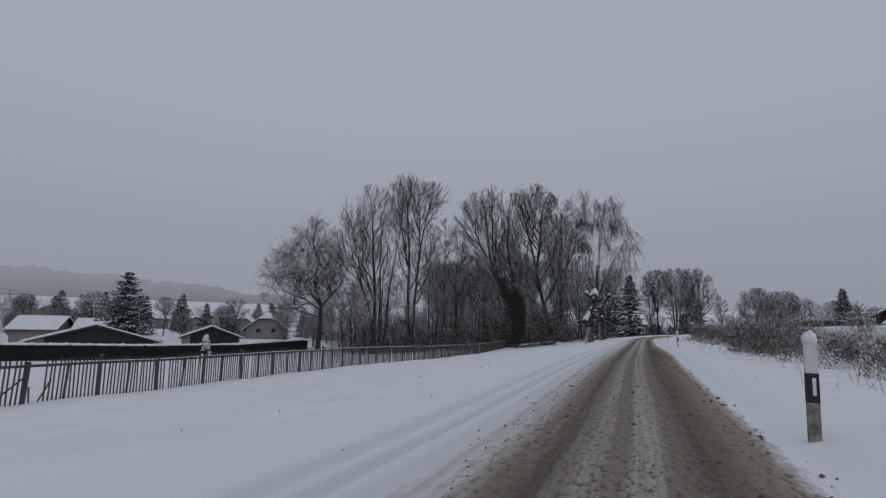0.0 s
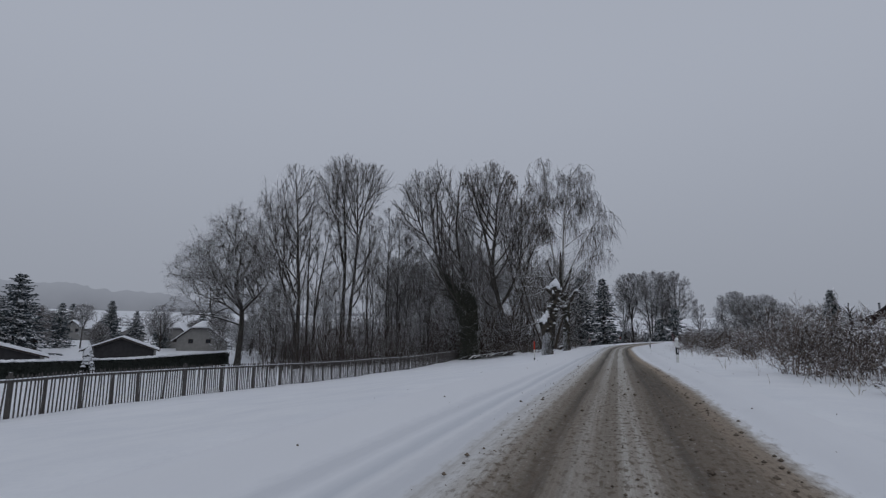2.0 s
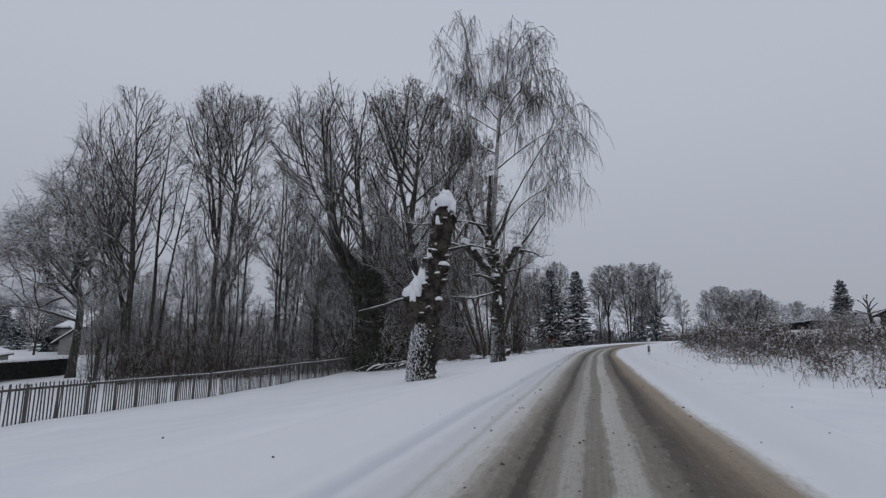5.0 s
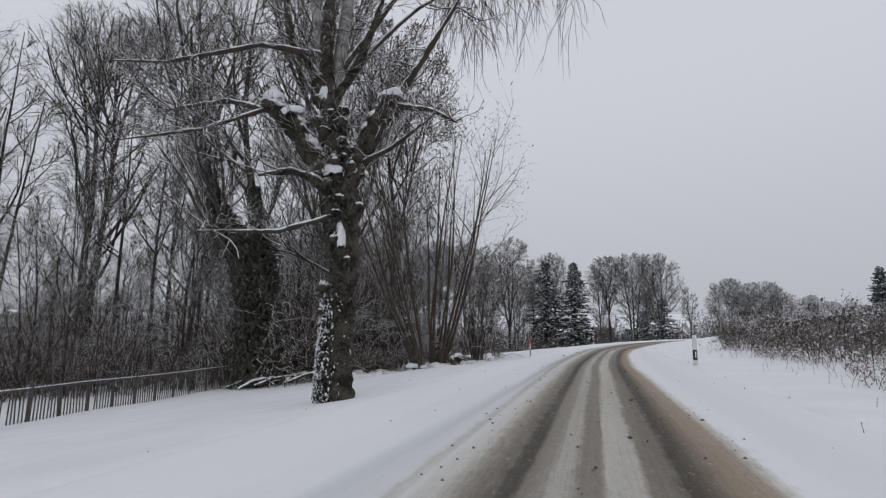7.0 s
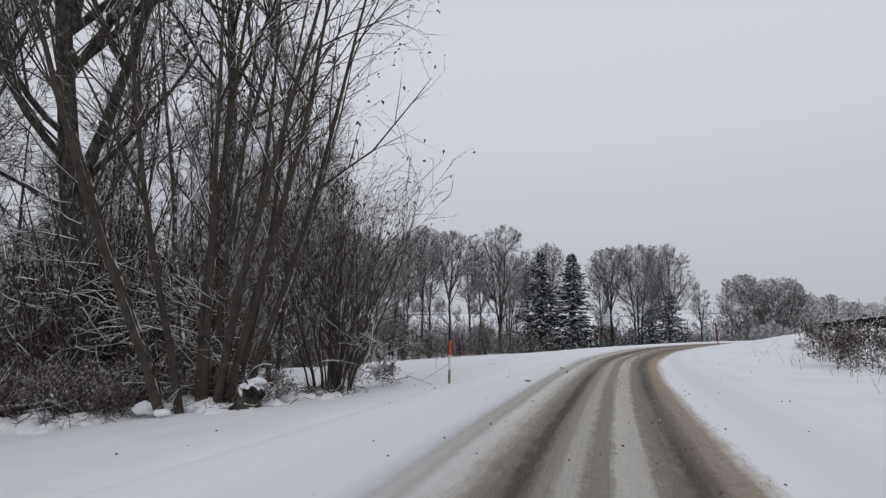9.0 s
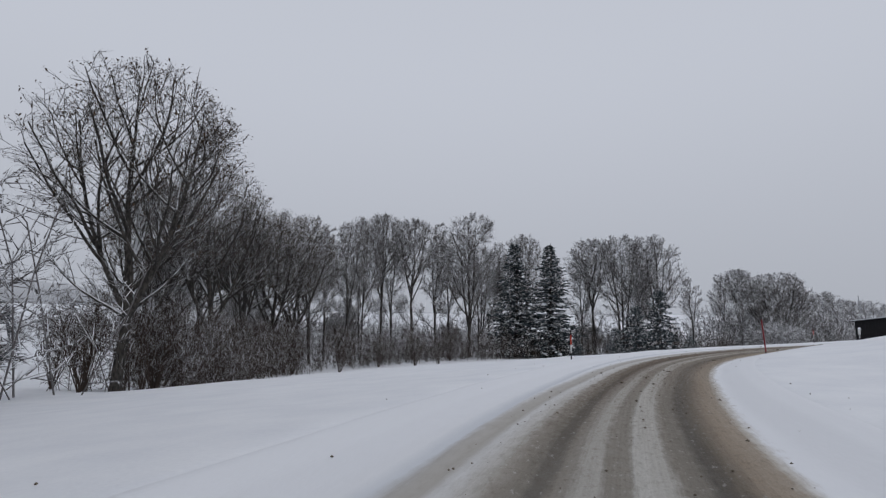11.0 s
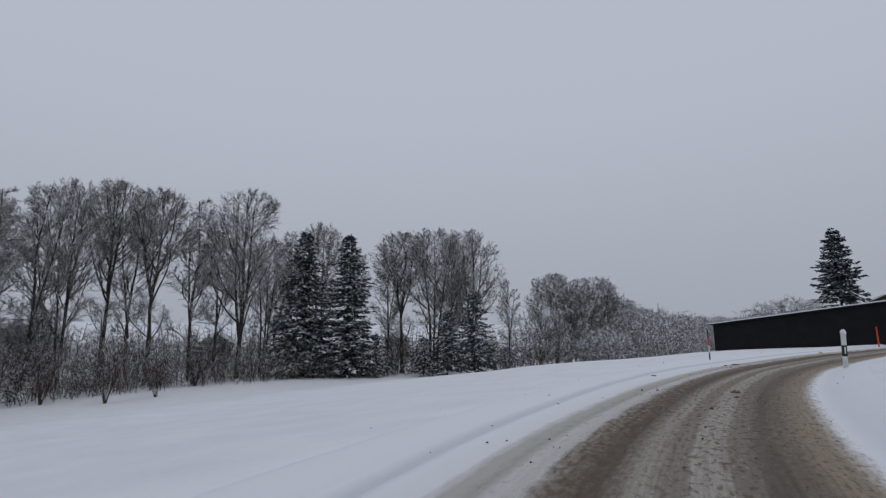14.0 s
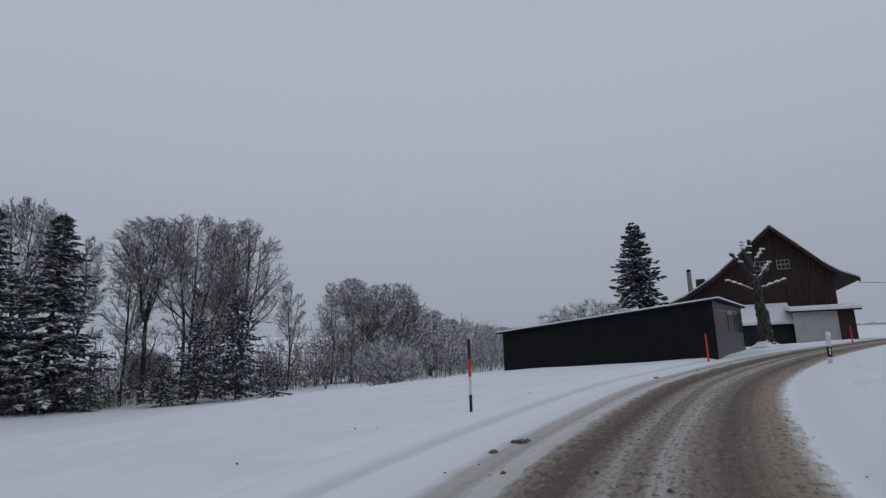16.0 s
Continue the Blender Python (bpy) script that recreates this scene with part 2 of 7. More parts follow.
    muddy = math_node("MAXIMUM", early, late_on)
    color = blend(math_node("MULTIPLY", dirt, math_node("MULTIPLY_ADD", muddy, 0.4, 0.4)), color, sand, "MULTIPLY")
    smear = between(patch, 0.45, 0.68, 0.0, 0.32)
    color = blend(math_node("MULTIPLY", smear, dirt), color, (0.29, 0.265, 0.23))
    mire = math_node("MAXIMUM", math_node("MULTIPLY", early, 0.5), math_node("MULTIPLY", late_on, 0.45))
    color = blend(math_node("MULTIPLY", math_node("MULTIPLY", mire, dirt), between(streak, 0.36, 0.60, 0.25, 1.0)), color, (0.22, 0.178, 0.138))
    churn = math_node("MULTIPLY_ADD", muddy, 0.035, crumb)
    specks = math_node("MULTIPLY", between(churn, 0.55, 0.64), math_node("MULTIPLY", dirt, math_node("MULTIPLY", between(patch, 0.35, 0.6, 0.35, 0.95), math_node("MULTIPLY_ADD", muddy, 0.75, 0.25))))
    color = blend(specks, color, (0.105, 0.078, 0.054))
    frost = math_node("MULTIPLY", between(crumb, 0.40, 0.33), math_node("MULTIPLY", dirt, between(patch, 0.4, 0.6, 0.1, 0.45)))
    color = blend(frost, color, (0.56, 0.55, 0.53))
    # in the bend a strip of trodden snow, then a wide brown gritty track
    strip = math_node("ABSOLUTE", math_node("ADD", across, 1.2), 0.0)
    color = blend(math_node("MULTIPLY", between(strip, 0.2, 0.06, 0.0, 0.75), late_on), color, (0.55, 0.54, 0.525))
    track = math_node("ABSOLUTE", math_node("ADD", across, 0.72), 0.0)
    color = blend(math_node("MULTIPLY", between(track, 0.36, 0.14), math_node("MULTIPLY", late_on, between(crumb, 0.36, 0.58, 0.15, 0.9))), color, (0.115, 0.082, 0.058))
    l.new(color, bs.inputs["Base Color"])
    l.new(between(grit, 0.3, 0.7, 0.62, 0.95), bs.inputs["Roughness"])
    bs.inputs["Specular IOR Level"].default_value = 0.16
    bp = n.new("ShaderNodeBump")
    bp.inputs["Distance"].default_value = 0.03
    l.new(math_node("MULTIPLY_ADD", dirt, 0.75, 0.12), bp.inputs["Strength"])
    l.new(math_node("MULTIPLY_ADD", fine, 0.4, math_node("MULTIPLY_ADD", crumb, 0.9, grit)), bp.inputs["Height"]), l.new(bp.outputs[0], bs.inputs["Normal"])
    return m


# ---- mesh helpers ----


def mesh_from(name, verts, faces, material, smooth=True, uv=None):
    """A mesh from arrays: verts (n, 3), faces (m, k)."""
    me = bpy.data.meshes.new(name)
    verts = np.asarray(verts, dtype=np.float32)
    groups = faces if isinstance(faces, list) else [faces]
    groups = [np.asarray(f, dtype=np.int32) for f in groups if len(f)]
    me.vertices.add(len(verts))
    me.vertices.foreach_set("co", verts.ravel())
    loops = np.concatenate([f.ravel() for f in groups])
    counts = np.concatenate([np.full(len(f), f.shape[1], dtype=np.int32) for f in groups])
    starts = np.r_[0, np.cumsum(counts)[:-1]].astype(np.int32)
    me.loops.add(len(loops))
    me.loops.foreach_set("vertex_index", loops)
    me.polygons.add(len(counts))
    me.polygons.foreach_set("loop_start", starts)
    me.polygons.foreach_set("use_smooth", np.full(len(counts), smooth))
    if uv is not None:
        layer = me.uv_layers.new(name="lane")
        layer.data.foreach_set("uv", np.asarray(uv, dtype=np.float32)[loops].ravel())
    me.update(calc_edges=True)
    me.validate()
    me.materials.append(M[material] if isinstance(material, str) else material)
    return me


def mesh_of(bm, name, material):
    me = bpy.data.meshes.new(name)
    bmesh.ops.recalc_face_normals(bm, faces=bm.faces)
    bm.to_mesh(me)
    bm.free()
    me.materials.append(M[material] if isinstance(material, str) else material)
    return me


def part(name, shape, material, parent, label="", at=None):
    """Links a bmesh or a mesh as one object under a thing or a part."""
    me = mesh_of(shape, name, material) if isinstance(shape, bmesh.types.BMesh) else shape
    ob = new(name, me)
    if parent:
        ob.parent = parent
    if at is not None:
        ob.matrix_basis = at
    return tagged(ob, label)


def thing(name, m, label, category, group="", kind=""):
    ob = new(name)
    ob.empty_display_size = 0.2
    ob.matrix_basis = m
    return tagged(ob, label, category, group, kind)


def box(size, centre=(0, 0, 0), bevel=0.0, bm=None, turn=None):
    bm = bm or bmesh.new()
    made = bmesh.ops.create_cube(bm, size=1.0)["verts"]
    m = Matrix.Translation(centre) @ (turn or Matrix()) @ Matrix.Diagonal((*size, 1))
    bmesh.ops.transform(bm, matrix=m, verts=made)
    if bevel:
        edges = {e for v in made for e in v.link_edges}
        bmesh.ops.bevel(bm, geom=list(edges), offset=bevel, segments=1, affect="EDGES")
    return bm


def prism(outline, depth, bm=None, axis="y", start=0.0):
    """Extrudes an outline of (a, z) along y (or x) from start by depth."""
    bm = bm or bmesh.new()
    def put(a, b, z):
        return bm.verts.new((a, b, z) if axis == "y" else (b, a, z))
    one = [put(a, start, z) for a, z in outline]
    two = [put(a, start + depth, z) for a, z in outline]
    bm.faces.new(one), bm.faces.new(two[::-1])
    for i in range(len(one)):
        j = (i + 1) % len(one)
        bm.faces.new((one[i], two[i], two[j], one[j]))
    return bm


def tube_arrays(pts, rad, sides):
    """Tapered tubes along pts (n, k, 3) with radii (n, k). Returns verts and quads."""
    n, k, _ = pts.shape
    tan = np.gradient(pts, axis=1)
    tan /= np.linalg.norm(tan, axis=2, keepdims=True) + 1e-9
    ref = np.where(np.abs(tan[:, :1, 2:3]) > 0.9, np.array([1.0, 0, 0]), np.array([0, 0, 1.0]))
    ref = np.broadcast_to(ref, tan.shape)
    a = np.cross(tan, ref)
    a /= np.linalg.norm(a, axis=2, keepdims=True) + 1e-9
    b = np.cross(a, tan)
    ang = np.arange(sides) * 2 * np.pi / sides + 0.5
    ring = pts[:, :, None] + rad[:, :, None, None] * (np.cos(ang)[:, None] * a[:, :, None] + np.sin(ang)[:, None] * b[:, :, None])
    idx = np.arange(n * k * sides).reshape(n, k, sides)
    f = np.stack([idx[:, :-1], np.roll(idx, -1, 2)[:, :-1], np.roll(idx, -1, 2)[:, 1:], idx[:, 1:]], axis=-1)
    return ring.reshape(-1, 3), f.reshape(-1, 4)


def spikes(pts, rad):
    """Thin twigs that run to a point: three-sided, with one bend where pts has three or more stations."""
    n, k, _ = pts.shape
    if k > 3:
        keep = [0, k // 2, k - 1]
        pts, rad, k = pts[:, keep], rad[:, keep], 3
    v, f = tube_arrays(pts, rad, 3)
    v = v.reshape(n, k, 3, 3)[:, :-1].reshape(n, -1, 3)
    v = np.concatenate([v, pts[:, -1:]], axis=1)
    per = v.shape[1]
    tri = []
    for r in range(k - 2):
        for a in range(3):
            b = (a + 1) % 3
            tri += [(r * 3 + a, r * 3 + b, r * 3 + 3 + b), (r * 3 + a, r * 3 + 3 + b, r * 3 + 3 + a)]
    e = (k - 2) * 3
    tri += [(e + a, e + (a + 1) % 3, per - 1) for a in range(3)]
    return v.reshape(-1, 3), (np.array(tri)[None] + (np.arange(n) * per)[:, None, None]).reshape(-1, 3)


def mixed(chunks):
    """Joins shapes of fours and of threes into one set of verts and face lists."""
    vs, fs, at = [], {}, 0
    for v, f in chunks:
        vs.append(v)
        fs.setdefault(f.shape[1], []).append(f + at)
        at += len(v)
    return np.concatenate(vs), [np.concatenate(f) for f in fs.values()]


def joined(chunks):
    vs, fs, at = [], [], 0
    for v, f in chunks:
        vs.append(v), fs.append(f + at)
        at += len(v)
    return np.concatenate(vs), np.concatenate(fs)


def unit(v):
    return v / (np.linalg.norm(v, axis=-1, keepdims=True) + 1e-9)


def sprout(rng, pts, rad, count, span, angle, length, thick, steps, lift, wander, flat=0.0, taper=0.65):
    """Side shoots on the branches pts (n, k, 3): count on each, within span of its length."""
    n, k, _ = pts.shape
    t = span[0] + (span[1] - span[0]) * (np.arange(count)[None] + rng.random((n, count))) / count
    f = t * (k - 1)
    i = np.minimum(f.astype(int), k - 2)
    w = (f - i)[..., None]
    rows = np.arange(n)[:, None]
    start = pts[rows, i] * (1 - w) + pts[rows, i + 1] * w
    along = unit(pts[rows, i + 1] - pts[rows, i])
    r0 = rad[rows, i] * (1 - w[..., 0]) + rad[rows, i + 1] * w[..., 0]
    side = rng.normal(size=start.shape)
    side[..., 2] *= 1 - flat
    side = unit(side - (side * along).sum(-1, keepdims=True) * along)
    a = np.radians(rng.normal(angle, 9, size=(n, count)))[..., None]
    d = np.cos(a) * along + np.sin(a) * side
    own = np.linalg.norm(np.diff(pts, axis=1), axis=2).sum(1)[:, None]
    size = own * length * (1.0 + 0.23 * taper - taper * t) * rng.uniform(0.7, 1.25, (n, count))
    d, start, size = d.reshape(-1, 3), start.reshape(-1, 3), size.reshape(-1)
    r0 = np.minimum(r0.reshape(-1) * thick, size * 0.03)
    out = [start]
    for _ in range(steps):
        d = unit(d + rng.normal(size=d.shape) * wander + np.array([0, 0, lift]))
        out.append(out[-1] + d * (size / steps)[:, None])
    p = np.stack(out, axis=1)
    return p, r0[:, None] * np.linspace(1, 0.3, steps + 1)[None]


def stem(rng, height, radius, steps=10, lean=(0, 0), wander=0.05, tip=0.12):
    d = unit(np.array([lean[0], lean[1], 1.0]))
    out = [np.zeros(3)]
    for _ in range(steps):
        d = unit(d + rng.normal(size=3) * wander * np.array([1, 1, 0.3]) + np.array([0, 0, 0.06]))
        out.append(out[-1] + d * height / steps)
    r = radius * np.linspace(1, tip, steps + 1) ** 0.85
    r[0] *= 1.35
    return np.array(out)[None], r[None]


def flakes(rng, centres, size, droop=0.0):
    """Small four-cornered leaves at centres."""
    n = len(centres)
    u = unit(rng.normal(size=(n, 3)))
    v = unit(np.cross(u, rng.normal(size=(n, 3))))
    s = (size * rng.uniform(0.6, 1.3, n))[:, None]
    c = np.asarray(centres)
    q = np.stack([c - u * s * 0.5, c + v * s * 0.32 + u * s * 0.05, c + u * s * 0.6 - np.array([0, 0, droop]) * s, c - v * s * 0.32 + u * s * 0.05], axis=1)
    return q.reshape(-1, 3), np.arange(4 * n).reshape(n, 4)


# ---- the line of the road ----
LINE = np.array([(0.8, -70), (0.8, -20), (0.78, -6), (0.6, 5), (0.42, 15), (0.35, 25), (0.3, 45), (0.3, 60), (0.42, 69), (0.85, 79), (1.45, 87), (2.2, 92.6), (4.15, 100.9),
                 (7.55, 108.7), (11.95, 115.4), (16.9, 121.2), (20.5, 124.3), (25.5, 127.8), (31.2, 130.9), (38, 133.8), (48, 137), (62, 140.5), (90, 144), (140, 147), (260, 150)], dtype=float)


def smooth_line(p, step=0.5):
    out = []
    for i in range(len(p) - 1):
        a, b, c, d = p[max(i - 1, 0)], p[i], p[i + 1], p[min(i + 2, len(p) - 1)]
        m = max(2, int(np.linalg.norm(c - b) / step))
        h = np.linalg.norm(c - b)
        ta = (c - a) / (np.linalg.norm(c - b) + np.linalg.norm(b - a) + 1e-9) * h
        tb = (d - b) / (np.linalg.norm(d - c) + np.linalg.norm(c - b) + 1e-9) * h
        for t in np.arange(m) / m:
            out.append((2 * t**3 - 3 * t**2 + 1) * b + (t**3 - 2 * t**2 + t) * ta + (-2 * t**3 + 3 * t**2) * c + (t**3 - t**2) * tb)
    out.append(p[-1])
    return np.array(out)


ROAD = smooth_line(LINE)
ROAD_S = np.r_[0, np.cumsum(np.linalg.norm(np.diff(ROAD, axis=0), axis=1))] - 70.0
ROAD_T = unit(np.gradient(ROAD, axis=0))
# heights along the road: metres along, metres up
RISE_S = [-90, 20, 45, 70, 95, 110, 128, 144, 160, 176, 200, 400]
RISE_Z = [0, -0.02, -0.06, 0.03, 0.16, 0.42, 0.75, 1.25, 1.85, 2.35, 2.6, 2.9]
_s = np.linspace(-90, 420, 1021)
_z = np.convolve(np.pad(np.interp(_s, RISE_S, RISE_Z), 12, mode="edge"), np.hanning(27)[1:-1] / np.hanning(27).sum(), mode="valid")
FALL_D = [0, 3.2, 6, 10, 16, 30, 64, 110, 200, 420, 900]
FALL_Z = [0, 0.0, 0.22, 0.6, 1.2, 2.0, 3.3, 3.5, 1.2, -11, -38]


def road_z(s):
    return np.interp(s, _s, _z)


def nearest(x, y):
    """Metres along the road, and to its right, of points x, y."""
    x, y = np.ravel(x).astype(float), np.ravel(y).astype(float)
    s, d = np.empty(len(x)), np.empty(len(x))
    for a in range(0, len(x), 4000):
        b = slice(a, a + 4000)
        off = np.stack([x[b, None] - ROAD[:, 0], y[b, None] - ROAD[:, 1]], axis=-1)
        i = (off**2).sum(-1).argmin(1)
        o = off[np.arange(len(i)), i]
        t = ROAD_T[i]
        s[b] = ROAD_S[i] + (o * t).sum(1)
        d[b] = np.sign(o[:, 0] * t[:, 1] - o[:, 1] * t[:, 0]) * np.hypot(*o.T)
    return s, d


def spread_height(x, y):
    """The road's height and length, averaged smoothly over the stretches nearest to x, y."""
    p, ss = ROAD[::6], ROAD_S[::6]
    zz = road_z(ss)
    hz, hs = np.empty(len(x)), np.empty(len(x))
    for a in range(0, len(x), 8000):
        b = slice(a, a + 8000)
        w = 1 / ((x[b, None] - p[:, 0]) ** 2 + (y[b, None] - p[:, 1]) ** 2 + 9) ** 2.2
        w /= w.sum(1, keepdims=True)
        hz[b], hs[b] = w @ zz, w @ ss
    return hz, hs


def waves(x, y, size, seed):
    """Soft bumps of about that size, from -1 to 1."""
    r = np.random.default_rng(seed)
    out = 0
    for _ in range(7):
        a, p, k = r.uniform(0, 2 * np.pi), r.uniform(0, 2 * np.pi), 2 * np.pi / (size * r.uniform(0.6, 1.7))
        out = out + np.sin(k * (x * np.cos(a) + y * np.sin(a)) + p)
    return out / 4.2


def ground_z(x, y, dip=0.18):
    """The height of the snow at x, y; under the road it dips."""
    shape = np.shape(x)
    x, y = np.ravel(x).astype(float), np.ravel(y).astype(float)
    s, d = nearest(x, y)
    near, smooth_s = spread_height(x, y)
    far = np.clip((np.abs(d) - 3) / 9, 0, 1)
    z = road_z(s) * (1 - far) + near * far
    s = s * (1 - far) + smooth_s * far
    late = np.clip((s - 92) / 18, 0, 1) * np.clip((190 - s) / 40, 0, 1)
    left = -np.interp(-d, FALL_D, FALL_Z) * (1 - 0.55 * np.clip((s - 120) / 20, 0, 1) * np.clip((d + 30) / 20, 0, 1))
    left = left * (1 + 0.36 * np.clip((s - 25) / 30, 0, 1) * np.clip((84 - s) / 16, 0, 1))
    left = left + 0.17 * np.interp(-d, [2.7, 3.3, 4.8, 7.5], [0, 1, 1, 0]) * np.clip((72 - s) / 16, 0, 1)
    left = left - 1.7 * np.clip((-d - 20) / 14, 0, 1) * np.clip((s - 92) / 12, 0, 1)
    right = np.interp(d, [0, 1.7, 2.3, 3, 8, 15, 40, 120, 420, 900], [0, 0, 0.06, 0.1, 0.2, 0.3, 0.5, 0.5, 0, 30]) * (1 - late) + np.interp(d, [0, 1.7, 2.3, 3, 8, 15, 40, 120], [0, 0, 0.1, 0.25, 1.15, 1.5, 1.2, 0.6]) * late
    z = z + np.where(d < 0, left, right)
    edge = np.maximum(-2.75 - d, d - 1.75)
    z = z + 0.07 * np.clip(edge / 0.5, 0, 1) * np.clip(1 - (edge - 1.5) / 3, 0.4, 1) - dip * (np.maximum(-3.0 - d, d - 2.3) < 0)
    away = np.clip(edge / 4, 0, 1)
    z = z + away * (0.06 * waves(x, y, 9, 3) + 0.022 * waves(x, y, 2.3, 4)) + np.clip(edge / 60, 0, 1) * 0.35 * waves(x, y, 60, 5)
    return z.reshape(shape)


def gz(x, y):
    return float(ground_z(np.array([x]), np.array([y]))[0])


def beside(s, d):
    """The place s metres along the road and d to its right."""
    i = np.searchsorted(ROAD_S, s)
    i = min(max(i, 1), len(ROAD) - 1)
    w = (s - ROAD_S[i - 1]) / (ROAD_S[i] - ROAD_S[i - 1])
    p = ROAD[i - 1] * (1 - w) + ROAD[i] * w
    t = ROAD_T[i]
    return p + d * np.array([t[1], -t[0]])


# ---- ground and road ----
def axis_steps(lo, a, b, hi, fine, grow=1.12):
    mid = list(np.arange(a, b + 1e-6, fine))
    up, st = [], fine
    while (up[-1] if up else b) < hi:
        st *= grow
        up.append((up[-1] if up else b) + st)
    down, st = [], fine
    while (down[-1] if down else a) > lo:
        st *= grow
        down.append((down[-1] if down else a) - st)
    return np.array(down[::-1] + mid + up)


def build_ground():
    xs, ys = axis_steps(-1500, -22, 44, 1500, 0.5), axis_steps(-400, -12, 150, 2200, 0.6)
    gx, gy = np.meshgrid(xs, ys)
    z = ground_z(gx, gy)
    idx = np.arange(gx.size).reshape(gx.shape)
    f = np.stack([idx[:-1, :-1], idx[:-1, 1:], idx[1:, 1:], idx[1:, :-1]], axis=-1).reshape(-1, 4)
    ob = new("ground", mesh_from("ground", np.stack([gx, gy, z], -1).reshape(-1, 3), f, "snow"))
    tagged(ob, "fields and verges under fresh undisturbed snow", "ground", kind="structure")


def build_road():
    s = np.r_[np.arange(-60, -8, 0.6), np.arange(-8, 150, 0.24), np.arange(150, 320, 0.8)]
    d = np.arange(-3.75, 3.1, 0.07)
    i = np.clip(np.searchsorted(ROAD_S, s), 1, len(ROAD) - 1)
    w = ((s - ROAD_S[i - 1]) / (ROAD_S[i] - ROAD_S[i - 1]))[:, None]
    p, t = ROAD[i - 1] * (1 - w) + ROAD[i] * w, unit(ROAD_T[i - 1] * (1 - w) + ROAD_T[i] * w)
    x, y = p[:, :1] + d * t[:, 1:], p[:, 1:] - d * t[:, :1]
    lane = d[None] + 0.05 * waves(s[:, None] * 1.0, 0 * d[None], 14, 8)
    z = road_z(s)[:, None] + 0 * lane
    for c, w_, h in ((-0.67, 0.16, -0.03), (0.64, 0.2, -0.03), (-2.16, 0.09, -0.035), (-1.50, 0.12, -0.025), (-0.05, 0.14, -0.012)):
        c = c + 0 * s[:, None] if c > -2 else -np.interp(s[:, None], [42, 62, 84, 124], [2.14, 1.8, 1.8, 2.75])
        z = z + h * np.exp(-((lane - c) / w_) ** 2)
    lump = waves(x, y, 0.55, 11) * 0.5 + waves(x, y, 0.25, 12) * 0.5
    z = z + 0.010 * lump + 0.02 * np.exp(-((lane - 1.14) / 0.2) ** 2) * (1 + lump) + 0.03 * np.exp(-((lane + 1.06) / 0.14) ** 2) * (0.8 + lump)
    # banks of snow on both sides, with a crumbled rim
    rim = 0.12 * waves(s[:, None], 0 * d[None], 2.6, 14) + 0.07 * waves(s[:, None], d[None] * 0.3, 0.7, 15)
    widen = np.interp(s, [0, 22, 28, 48, 55, 70, 78, 92], [0.1, 0.45, 0.45, 0.05, 0.05, -0.1, -0.1, 0.2])[:, None]
    bank = np.maximum(np.clip((d[None] + rim - widen - 1.3) / 0.45, 0, 1), np.clip((-2.45 + rim - d[None]) / 0.6, 0, 1))
    bank = bank * bank * (3 - 2 * bank)
    z = z * (1 - bank) + (ground_z(x, y, 0.0) + 0.010) * bank - 0.06 * np.clip((np.abs(d[None] + 0.325) - 2.95) / 0.45, 0, 1)
    idx = np.arange(x.size).reshape(x.shape)
    f = np.stack([idx[:-1, :-1], idx[:-1, 1:], idx[1:, 1:], idx[1:, :-1]], axis=-1).reshape(-1, 4)
    uv = np.stack([d[None] + 0 * s[:, None], s[:, None] + 0 * d[None]], -1).reshape(-1, 2)
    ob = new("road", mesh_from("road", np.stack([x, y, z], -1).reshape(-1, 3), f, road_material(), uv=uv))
    tagged(ob, "narrow country road under brown slush with wet wheel tracks", "road", kind="structure")


build_ground()
build_road()


# ---- trees ----
def twig_levels(rng, pts, rad, plan, floor):
    """Shoots on shoots; plan holds (count, span, angle, length, steps, lift, wander)."""
    out = []
    for i, (count, span, angle, length, steps, lift, wander) in enumerate(plan):
        pts, rad = sprout(rng, pts, rad, count, span, angle, length, 0.62, steps, lift, wander, taper=0.55 if i == 0 else 0.3)
        rad = np.maximum(rad, floor)
        out.append((pts, rad))
    return out


BUSH = [(7, (0.2, 1), 34, 0.36, 4, 0.06, 0.1), (5, (0.15, 1), 40, 0.5, 3, 0.03, 0.13), (4, (0.1, 1), 40, 0.5, 2, 0.02, 0.14)]


